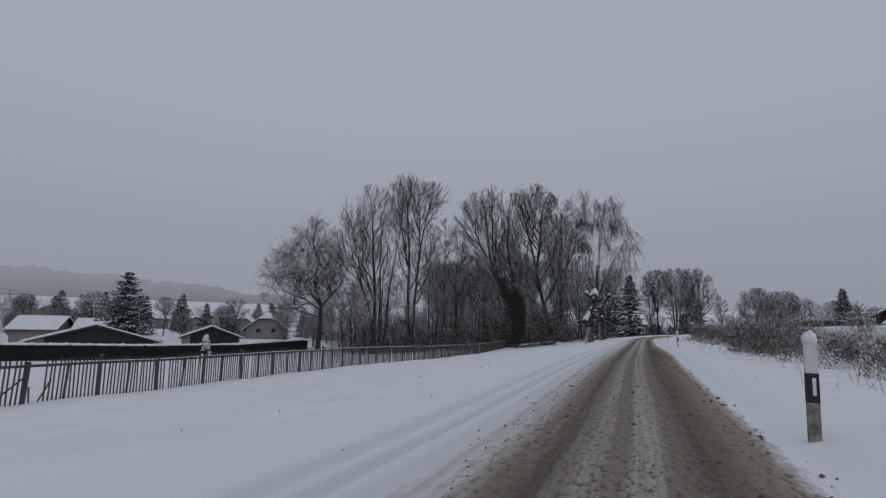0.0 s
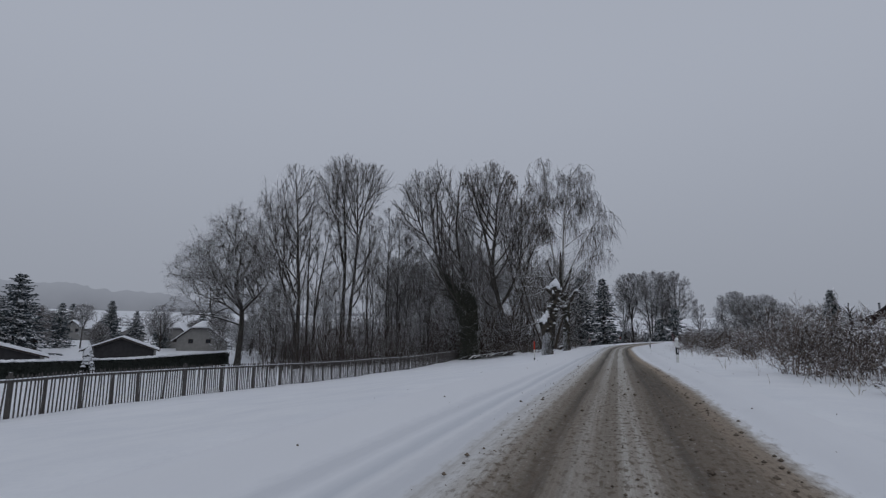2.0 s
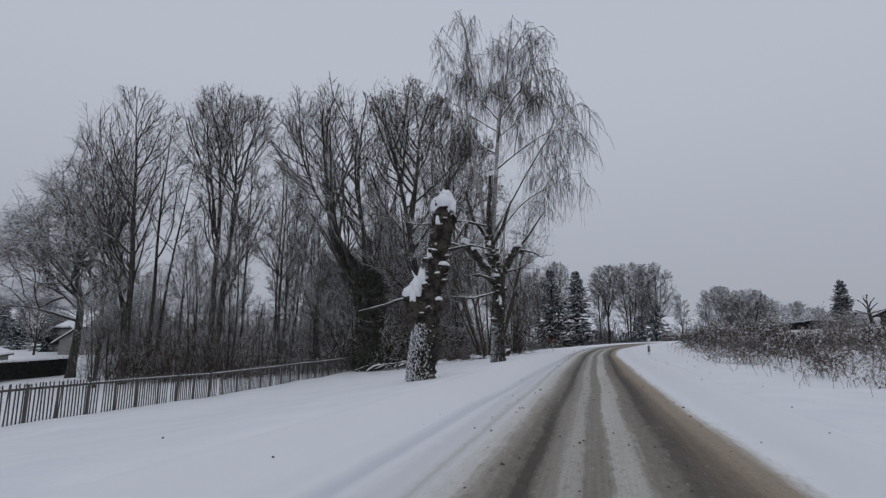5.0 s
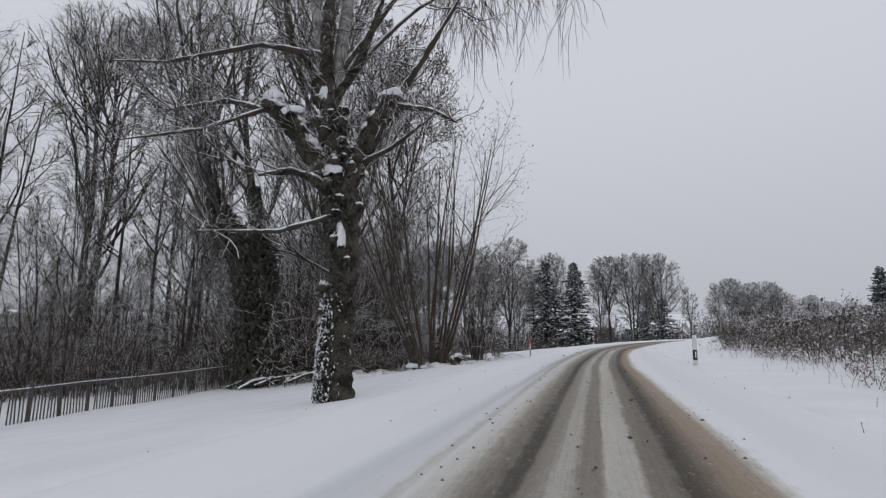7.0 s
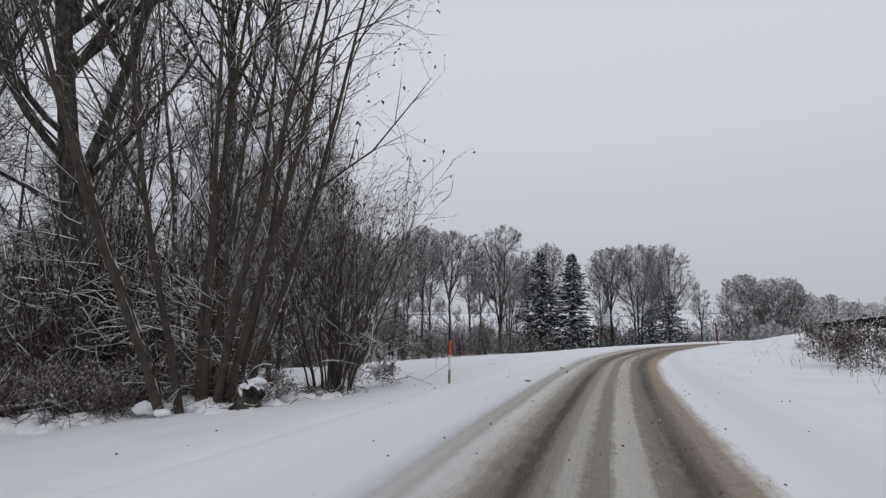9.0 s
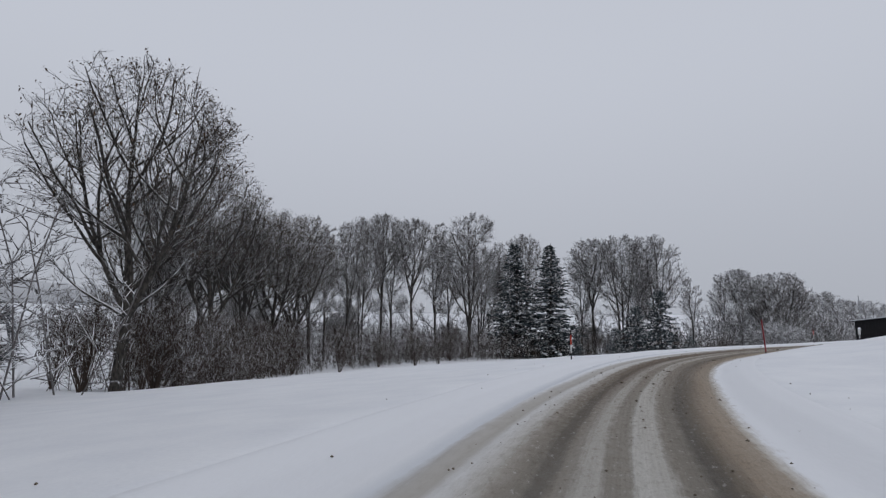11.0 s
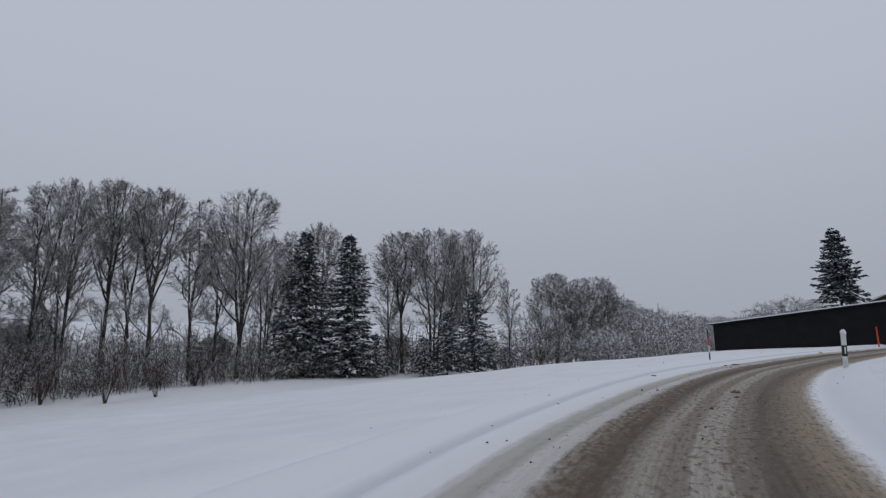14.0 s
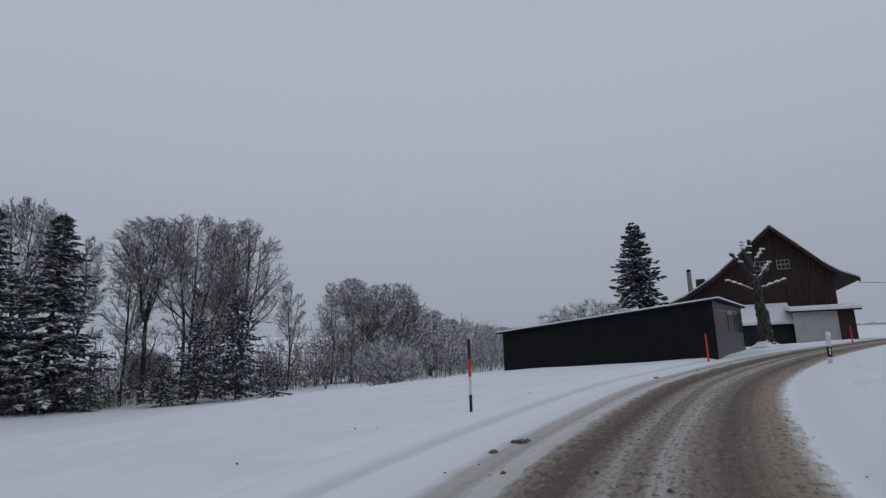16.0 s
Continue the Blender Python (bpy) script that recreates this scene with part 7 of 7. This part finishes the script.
def build_village():
    build_house(-94.8, 64.2, 56, 21, 12, 2.6, 3.1, "greyplaster", "darkwall", windows=0, lift=-0.6, label="wide low house with a dark gable and snowy roof")
    build_house(-90.5, 88.2, 46, 12, 10, 2.4, 2.3, "greyplaster", "darkwall", windows=0, lift=-0.4, label="low house with a dark boarded gable and snowy roof")
    build_house(-104, 123, 33, 11, 11, 3.8, 4.3, "greyplaster", windows=2, eave=1.2, lift=-0.7, label="chalet with a half-hipped roof under thick snow", hip=0.4)
    build_house(-117.5, 128, 25, 9, 10, 3.4, 3.6, "greyplaster", windows=2, eave=1.0, lift=-0.3, label="chalet with a half-hipped roof under thick snow", hip=0.4)
    build_house(-94, 136, -30, 10, 11, 3.0, 2.6, "greyplaster", windows=2, label="low house seen by its snowy roof")
    build_house(-112, 50, 62, 9, 9, 3.0, 2.4, "darkwall", windows=0, label="low dark house with a snowy roof")
    build_house(-116, 88, 130, 9, 10, 3.0, 2.6, "darkwall", windows=0, label="low dark house seen by its snowy roof")
    build_house(-124, 78, 120, 8, 9, 3.4, 2.6, "greyplaster", windows=0, label="low house seen by its snowy roof")
    r = random.Random(13)
    for i in range(14):
        x, y = r.uniform(-260, -160), r.uniform(70, 190)
        build_house(x, y, r.uniform(10, 100), r.uniform(7, 10), r.uniform(7, 10), r.uniform(2.6, 4), r.uniform(1.8, 2.6), "greyplaster", windows=2, label="far hillside house with a snowy roof", group="houses on the hillside")


def build_hedge():
    rng = np.random.default_rng(8)
    a, b = np.array([-63.8, 85.9]), np.array([-73.5, 37.5])
    c = a + (a - b) * 0.0
    n = 26000
    t, w, h = rng.random(n), rng.uniform(-0.75, 0.75, n), rng.random(n)
    shell = rng.random(n)
    w = np.where(shell < 0.55, np.where(rng.random(n) < 0.5, -0.75, 0.75) * rng.uniform(0.88, 1.05, n), w)
    h = np.where(shell > 0.8, rng.uniform(0.94, 1.02, n), h)
    end = b + (b - a) * 0.35
    p = a[None] + (end - a)[None] * t[:, None]
    d = unit((end - a)[None])[0]
    q = p + w[:, None] * np.array([d[1], -d[0]])
    g = np.interp(t, [0, 0.25, 0.5, 0.75, 1], [gz(*(a + (end - a) * f)) for f in (0, 0.25, 0.5, 0.75, 1)])
    hedge = thing("hedge", Matrix(), "long clipped dark evergreen hedge topped with snow", "hedge")
    part("foliage", mesh_from("foliage", *flakes(rng, np.stack([q[:, 0], q[:, 1], g + 0.05 + h * 1.85], 1), 0.24), "hedge", smooth=False), None, hedge)
    bm = bmesh.new()
    mid, L = (a + end) / 2, float(np.linalg.norm(end - a))
    for i in range(12):
        f0, f1 = i / 12, (i + 1) / 12
        p0, p1 = a + (end - a) * f0, a + (end - a) * f1
        z0, z1 = np.interp([f0, f1], [0, 0.25, 0.5, 0.75, 1], [gz(*(a + (end - a) * f)) for f in (0, 0.25, 0.5, 0.75, 1)])
        o = np.array([d[1], -d[0]]) * 0.6
        v = [bm.verts.new((*(p + s * o), z)) for p, z, s in ((p0, z0, -1), (p1, z1, -1), (p1, z1, 1), (p0, z0, 1), (p0, z0 + 1.75, -1), (p1, z1 + 1.75, -1), (p1, z1 + 1.75, 1), (p0, z0 + 1.75, 1))]
        for f in ((0, 1, 2, 3), (7, 6, 5, 4), (0, 4, 5, 1), (1, 5, 6, 2), (2, 6, 7, 3), (3, 7, 4, 0)):
            bm.faces.new([v[k] for k in f])
    part("core", bm, "hedge", hedge)
    m = 420
    tt = (np.arange(m) + rng.random(m)) / m
    top = a[None] + (end - a)[None] * tt[:, None] + rng.uniform(-0.5, 0.5, (m, 1)) * np.array([d[1], -d[0]])
    gg = np.interp(tt, [0, 0.25, 0.5, 0.75, 1], [gz(*(a + (end - a) * f)) for f in (0, 0.25, 0.5, 0.75, 1)])
    part("snow_cover", mesh_from("snow_cover", *domes(rng, np.stack([top[:, 0], top[:, 1], gg + 2.0], 1), np.stack([rng.uniform(0.4, 0.7, m), rng.uniform(0.4, 0.65, m), rng.uniform(0.16, 0.28, m)], 1), 7), "snow"), None, hedge, "uneven cap of snow")
    for x, y, s, text in ((-67.5, 63.5, 2.6, "conical clipped shrub under snow"), (-68, 76, 1.9, "round shrub buried under snow"), (-70.5, 80, 1.6, "round shrub buried under snow")):
        z = gz(x, y)
        tall = s > 2
        ob = thing("garden_shrub", Matrix.Translation((x, y, z)), text, "shrub", "snow-laden garden shrubs")
        k = 60
        u = rng.random(k)
        ang = rng.uniform(0, 2 * np.pi, k)
        rad = (1 - u) * (0.75 if tall else 1.5) + 0.05
        cc = np.stack([np.cos(ang) * rad, np.sin(ang) * rad, u * (3.6 if tall else 1.6)], 1)
        part("snow_load", mesh_from("snow_load", *domes(rng, cc, np.stack([0.35 + 0 * u, 0.35 + 0 * u, 0.3 + 0 * u], 1), 7), "snow"), None, ob)
        part("foliage", mesh_from("foliage", *flakes(rng, cc[rng.integers(0, k, 500)] * 0.97 + rng.normal(size=(500, 3)) * 0.2, 0.25), "hedge", smooth=False), None, ob)


build_village()
build_hedge()


# ---- weeds and clutter along the verges ----
def weed_edge(y):
    return np.interp(y, [0, 7, 13, 20, 26, 34, 41, 50, 59, 68, 76, 87, 98], [5.2, 5.2, 5.9, 4.9, 4.8, 5.5, 5.9, 5.3, 4.8, 5.9, 6.7, 7.6, 11.0])


def build_weeds():
    rng = np.random.default_rng(19)
    n = 6400
    y = rng.uniform(3, 97, n)
    depth = 0.5 + rng.random(n) ** 1.3 * 26
    front = weed_edge(y) + 0.5 * waves(y, 0 * y, 7, 21)
    x = front + depth
    keep = waves(x, y, 5, 22) + rng.normal(size=n) * 0.5 > -0.75
    x, y, depth = x[keep], y[keep], depth[keep]
    n = len(x)
    z = ground_z(x, y)
    tall = (0.65 + 0.5 * np.clip(depth / 3, 0, 1) + 0.5 * waves(x, y, 5, 23)) * rng.uniform(0.65, 1.25, n)
    tall = np.clip(tall * np.clip(0.35 + depth / 2.2, 0, 1), 0.25, 1.45) * np.interp(y, [3, 14, 23, 27, 30, 34, 46, 56], [0.5, 0.55, 0.72, 1.1, 1.1, 0.72, 0.75, 1.0])
    d = unit(np.stack([rng.normal(size=n) * 0.5, rng.normal(size=n) * 0.5, np.ones(n)], 1))
    pts = [np.stack([x, y, z - 0.05], 1)]
    for _ in range(4):
        d = unit(d + rng.normal(size=d.shape) * 0.2 - np.array([0, 0, 0.06]))
        pts.append(pts[-1] + d * (tall / 4)[:, None])
    pts = np.stack(pts, 1)
    rad = np.full(pts.shape[:2], 0.007) * np.linspace(1.1, 0.6, 5)
    side, srad = sprout(rng, pts, rad, 8, (0.25, 1.0), 46, 0.36, 0.8, 2, 0.03, 0.12)
    srad = np.maximum(srad, 0.005)
    tips = side[:, -1]
    pick = rng.random(len(tips)) < 0.85
    heads = flakes(rng, tips[pick] + rng.normal(size=(pick.sum(), 3)) * 0.05, 0.06, 0.4)
    stems = mixed([spikes(pts, rad), spikes(side[:, [0, -1]], srad[:, [0, -1]]), heads])
    ob = new("weed_thicket", mesh_from("weed_thicket", *stems, "weed", smooth=False))
    tagged(ob, "thicket of dead brown weeds and brambles under snow", "weeds", kind="stuff")
    pick = rng.random(len(tips)) < 0.24
    c = tips[pick]
    s = rng.uniform(0.02, 0.055, len(c))
    ob = new("snow_on_weeds", mesh_from("snow_on_weeds", *tufts(c, s), "snow"))
    tagged(ob, "small tufts of snow caught on the dead weeds", "snow", kind="stuff")
    # dry grass at the foot
    m = 500
    gy = rng.uniform(3, 97, m)
    gx = weed_edge(gy) + rng.normal(size=m) * 0.8 + 0.5
    g0 = np.stack([gx, gy, ground_z(gx, gy) - 0.03], 1)
    gd = unit(np.stack([rng.normal(size=m) * 0.35, rng.normal(size=m) * 0.35, np.ones(m)], 1))
    gl = rng.uniform(0.2, 0.6, m)[:, None]
    blades = np.stack([g0, g0 + gd * gl * 0.5, g0 + gd * gl + rng.normal(size=(m, 3)) * 0.06], 1)
    ob = new("dry_grass", mesh_from("dry_grass", *spikes(blades, np.full((m, 3), 0.004)), "straw", smooth=False))
    tagged(ob, "dry yellow grass blades poking through the snow", "grass", kind="stuff")
    bramble = [(8, (0.1, 1), 48, 0.45, 4, -0.02, 0.14), (6, (0.15, 1), 46, 0.5, 2, -0.02, 0.15), (2, (0.1, 1), 40, 0.5, 2, 0.0, 0.14)]
    bush = [tree_shapes(71 + k, 1.5, 0.014, bramble, top=1.0, stems=8, fan=0.75, base=0.5, floor=0.006, bark="weed", twig="weed", wander=0.12, leaves=700, leaf="bramble_leaf", leaf_size=0.1) for k in range(2)]
    r = random.Random(31)
    for i in range(70):
        by = r.uniform(10, 95)
        edge = float(weed_edge(by))
        plant("bramble_bush", bush[i % 2], edge + 0.7 + 9 * r.random() ** 1.7, by, r.uniform(0.6, 1.1) * (0.6 if by < 23 else 0.95 if by < 29 else 0.68 if by < 50 else 1.0), r.uniform(0, 360), "tangled leafless bramble bush dusted with snow", "bush", "brambles in the weedy verge")
    # tall stalks with round dark seed heads
    k = 150
    sy = np.concatenate([rng.uniform(26, 31, 30), rng.uniform(52, 95, k - 30)])
    sx = weed_edge(sy) + 0.8 + 5 * rng.random(k) ** 1.5
    foot = np.stack([sx, sy, ground_z(sx, sy) - 0.05], 1)
    lean = unit(np.stack([rng.normal(size=k) * 0.12, rng.normal(size=k) * 0.12, np.ones(k)], 1))
    high = rng.uniform(1.2, 2.0, k)[:, None]
    stalk = np.stack([foot, foot + lean * high * 0.55, foot + lean * high + rng.normal(size=(k, 3)) * 0.05], 1)
    arm, arm_r = sprout(rng, stalk, np.full((k, 3), 0.008), 5, (0.55, 1.0), 34, 0.22, 0.8, 2, 0.1, 0.1)
    tops = np.concatenate([stalk[:, -1], arm[:, -1]])
    ob = new("seed_stalks", mesh_from("seed_stalks", *mixed([spikes(stalk, np.full((k, 3), 0.009)), spikes(arm, np.maximum(arm_r, 0.006)), tufts(tops, rng.uniform(0.022, 0.04, len(tops)))]), "brush_snow", smooth=False))
    tagged(ob, "tall dead stalks with round dark seed heads", "weeds", kind="stuff")
    for i, (bx, by, s) in enumerate([(-8.0, 73.3, 0.6), (-9.2, 72.8, 0.7), (-6.3, 73.7, 0.5), (-7.1, 73.2, 0.55), (-10.3, 72.6, 0.8), (-5.4, 75.8, 0.5), (-8.6, 74.6, 0.7), (-4.7, 76.1, 0.4), (-11.6, 72.4, 0.8), (-12.6, 73.2, 0.9)]):
        plant("bramble_bush", bush[i % 2], bx, by, s, 70 * i, "low bramble tangle at the foot of the hazels", "bush", "brambles under the hazels")
    tall = tree_shapes(75, 2.4, 0.022, BUSH, top=1.0, stems=14, fan=0.5, base=0.3, floor=0.006, bark="weed", twig="weed", wander=0.08)
    for i, (bx, by, s) in enumerate([(5.5, 28.2, 0.8), (6.5, 29.2, 0.85), (7.8, 28.4, 0.8), (9.2, 29.0, 0.8), (12, 47, 0.9), (11, 61, 0.85), (13, 78, 0.9), (18, 70, 1.1), (20, 56, 1.2), (22, 90, 1.1)]):
        plant("thorn_bush", tall, bx, by, s, 50 * i, "leafless thorn bush with snow on its twigs", "bush", "bushes in the weedy verge")


def build_clutter():
    rng = np.random.default_rng(23)
    # fallen boughs, a snowed-in pile and a hollow stump at the foot of the grove
    for i, (x, y, L, turn) in enumerate([(-14.8, 72.0, 2.6, 30), (-13.9, 72.4, 3.0, 15), (-13.0, 72.2, 2.8, 40), (-12.3, 72.7, 2.2, 5), (-11.5, 72.5, 2.4, 25), (-15.6, 71.6, 2.4, 50), (-12.8, 72.9, 3.0, -15), (-14.2, 72.7, 2.0, 70), (-16.4, 71.8, 2.6, 10)]):
        z = gz(x, y)
        t = thing("fallen_bough", Matrix.Translation((x, y, z)) @ Matrix.Rotation(radians(turn), 4, "Z"), "fallen grey bough half covered by snow", "branch", "fallen boughs at the grove's edge")
        part("wood", knotty_mesh(rng, [([(-L / 2, 0, 0.04), (-L / 5, 0.25, 0.34), (L / 5, 0.1, 0.5), (L / 2, -0.25, 0.22)], [0.06, 0.09, 0.07, 0.03])], "wood", "bough_snow"), None, t)
        side, side_r = sprout(rng, np.array([[(-L / 2, 0, 0.04), (-L / 5, 0.25, 0.34), (L / 5, 0.1, 0.5), (L / 2, -0.25, 0.22)]]), np.full((1, 4), 0.05), 7, (0.2, 1), 45, 0.35, 0.4, 3, 0.1, 0.15)
        for one, r1 in zip(side, side_r):
            part("twig", mesh_from("twig", *tube_arrays(one[None], r1[None], 5), "bough_snow"), None, t)
    for px, py, k in ((-10.7, 72.7, 1.0), (-9.5, 72.4, 0.8), (-6.6, 72.9, 0.8), (-5.4, 74.4, 0.7)):
        pile = thing("brush_pile", Matrix.Translation((px, py, gz(px, py))), "heap of cut branches half buried in snow", "pile", "brush heaps at the grove's edge")
        c = rng.normal(size=(22, 3)) * np.array([0.8, 0.65, 0.03]) * k
        tagged(part("snow_cover", snow_caps(rng, [(*q, *(rng.uniform(0.12, 0.4) * k * np.array([1.2, 1.0, 0.55]))) for q in c]), None, pile), kind="stuff")
        st = rng.normal(size=(170, 3)) * np.array([0.6, 0.5, 0.06]) * k + np.array([0, 0, 0.12 * k])
        d = unit(rng.normal(size=st.shape) * np.array([1, 1, 0.7])) * rng.uniform(0.1, 0.34, (len(st), 1))
        sticks = np.stack([st - d, st - d * 0.3 + rng.normal(size=st.shape) * 0.04, st + d * 0.4 + rng.normal(size=st.shape) * 0.04, st + d], 1)
        tagged(part("brushwood", mesh_from("brushwood", *tube_arrays(sticks, np.full((len(st), 4), 0.006), 3), "brush"), None, pile, "thin cut sticks"), kind="stuff")
    for x, y, s in ((-6.1, 72.6, 0.24),):
        t = thing("tree_stump", Matrix.Translation((x, y, gz(x, y))), "dark rotten stump with snow on top", "stump", "stumps under the hazel")
        part("wood", knotty_mesh(rng, [([(0, 0, -0.2), (0.03, 0, 0.15), (0.25, 0.05, 0.4)], [s * 1.5, s * 1.05, s * 0.8])], "wood", "plane"), None, t)
        part("snow_cap", snow_caps(rng, [(0.22, 0.03, 0.5, s * 0.7, s * 0.5, 0.07)]), None, t)
    # clods of slush on the road
    n = 3200
    s = np.where(rng.random(n) < 0.4, rng.uniform(-4, 34, n), rng.uniform(-8, 150, n))
    lane = np.where(rng.random(n) < 0.5, rng.normal(1.12, 0.25, n), np.where(rng.random(n) < 0.55, rng.normal(-1.2, 0.22, n), rng.normal(0.1, 0.3, n)))
    p = np.array([beside(a, b) for a, b in zip(s, lane)])
    size = rng.uniform(0.004, 0.016, n) * np.where(rng.random(n) < 0.09, 2.2, 1)
    c = np.stack([p[:, 0], p[:, 1], road_z(s) + 0.005], 1)
    # ragged clumps along the right edge, and crumbs thrown onto the snow
    k = 310
    es, ed = rng.uniform(-3, 34, k), rng.normal(1.5, 0.14, k)
    es[90:], ed[90:] = rng.uniform(-3, 140, k - 90), np.where(rng.random(k - 90) < 0.6, rng.uniform(-4.6, -1.8, k - 90), rng.uniform(1.7, 3.6, k - 90))
    ep = np.array([beside(a, b) for a, b in zip(es, ed)])
    ez = np.where(np.arange(k) < 90, road_z(es) + 0.01, ground_z(ep[:, 0], ep[:, 1], 0.0) + 0.01)
    c = np.concatenate([c, np.stack([ep[:, 0], ep[:, 1], ez], 1)])
    size = np.concatenate([size, np.where(np.arange(k) < 90, rng.uniform(0.012, 0.032, k), rng.uniform(0.005, 0.016, k))])
    ob = new("slush_clods", mesh_from("slush_clods", *tufts(c, size * 1.3), "clod"))
    tagged(ob, "small frozen clods of brown slush on the road", "slush", kind="stuff")
    for x, y, r in ((-1.24, 77.0, 0.1), (-0.7, 82.0, 0.09), (12.49, 115.68, 0.12), (12.0, 114.9, 0.08), (6.3, 103.8, 0.1), (3.6, 97.6, 0.09), (18.2, 124.6, 0.12), (17.6, 124.2, 0.08), (26.6, 130.6, 0.1), (13.0, 120.4, 0.08)):
        r = r * 0.6
        sx, dx = nearest([x], [y])
        t = thing("slush_lump", Matrix.Translation((x, y, float(road_z(sx)[0]) + 0.01)), "lump of dirty frozen slush lying on the road", "slush", "loose lumps on the road")
        part("lump", mesh_from("lump", *domes(rng, rng.normal(size=(12, 3)) * r * 0.55 * np.array([1, 1, 0.08]), np.full((12, 3), r) * rng.uniform(0.2, 0.65, (12, 1)) * np.array([1.2, 1, 0.75]), 7), "clod"), None, t)


build_weeds()
build_clutter()


# ---- far distance ----
def build_distance():
    m = bpy.data.materials.new("ridge_painted_haze")
    m.use_nodes = True
    n, l = m.node_tree.nodes, m.node_tree.links
    out = n["Material Output"]
    # the ridge glows by itself, in dull colours that imitate haze
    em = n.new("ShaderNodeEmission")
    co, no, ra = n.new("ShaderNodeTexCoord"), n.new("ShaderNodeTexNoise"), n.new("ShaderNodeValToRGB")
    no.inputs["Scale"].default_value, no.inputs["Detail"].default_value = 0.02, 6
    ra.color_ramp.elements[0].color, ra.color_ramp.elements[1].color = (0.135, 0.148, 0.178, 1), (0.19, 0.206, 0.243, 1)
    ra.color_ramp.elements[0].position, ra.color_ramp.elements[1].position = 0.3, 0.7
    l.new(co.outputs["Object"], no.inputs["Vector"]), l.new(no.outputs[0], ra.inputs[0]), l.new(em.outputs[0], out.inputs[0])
    # painted haze: the colour pales with height towards the sky's tone
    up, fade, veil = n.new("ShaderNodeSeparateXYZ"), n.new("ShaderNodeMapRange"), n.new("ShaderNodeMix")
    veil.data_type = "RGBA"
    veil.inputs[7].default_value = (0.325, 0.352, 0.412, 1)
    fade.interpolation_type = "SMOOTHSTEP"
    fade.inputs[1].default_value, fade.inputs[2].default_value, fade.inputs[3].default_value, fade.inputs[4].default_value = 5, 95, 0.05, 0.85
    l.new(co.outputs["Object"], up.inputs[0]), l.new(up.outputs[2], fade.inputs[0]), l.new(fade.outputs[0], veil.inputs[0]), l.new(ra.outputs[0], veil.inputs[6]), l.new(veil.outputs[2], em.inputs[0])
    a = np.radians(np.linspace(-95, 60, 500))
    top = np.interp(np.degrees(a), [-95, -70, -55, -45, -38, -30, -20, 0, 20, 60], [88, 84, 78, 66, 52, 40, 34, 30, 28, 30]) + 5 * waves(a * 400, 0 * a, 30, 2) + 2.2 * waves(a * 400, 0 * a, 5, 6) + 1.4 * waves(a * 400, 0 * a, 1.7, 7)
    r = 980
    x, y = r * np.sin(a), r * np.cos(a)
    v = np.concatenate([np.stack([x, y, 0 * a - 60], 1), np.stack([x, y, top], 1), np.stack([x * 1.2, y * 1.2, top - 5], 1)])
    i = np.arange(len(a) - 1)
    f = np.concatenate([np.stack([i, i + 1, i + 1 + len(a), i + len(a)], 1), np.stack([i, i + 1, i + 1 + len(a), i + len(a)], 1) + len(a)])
    tagged(new("backdrop", mesh_from("backdrop", v, f, m)), "glowing wooded ridge with haze painted paler towards its top", "hill", kind="structure")
    mast = thing("radio_mast", Matrix.Translation((77.5, 250.5, gz(77.5, 250.5))), "thin grey mast above the far trees", "mast")
    bm = bmesh.new()
    bmesh.ops.create_cone(bm, cap_ends=True, segments=6, radius1=0.3, radius2=0.12, depth=16)
    bmesh.ops.translate(bm, verts=bm.verts, vec=(0, 0, 8))
    part("pole", bm, "mast", mast)
    for z in (12, 14):
        part("antenna", box((0.9, 0.25, 1.2), (0.2, 0, z), 0.05), "mast", mast)
    pts = np.array([[(64.0, 144.8, 7.0), (72, 141, 6.6), (84, 136, 6.3), (98, 131, 6.6)]])
    cable = new("cable", mesh_from("cable", *tube_arrays(pts, np.full((1, 4), 0.018), 5), "black"))
    tagged(cable, "thin black overhead cable from the barn", "cable")


build_distance()
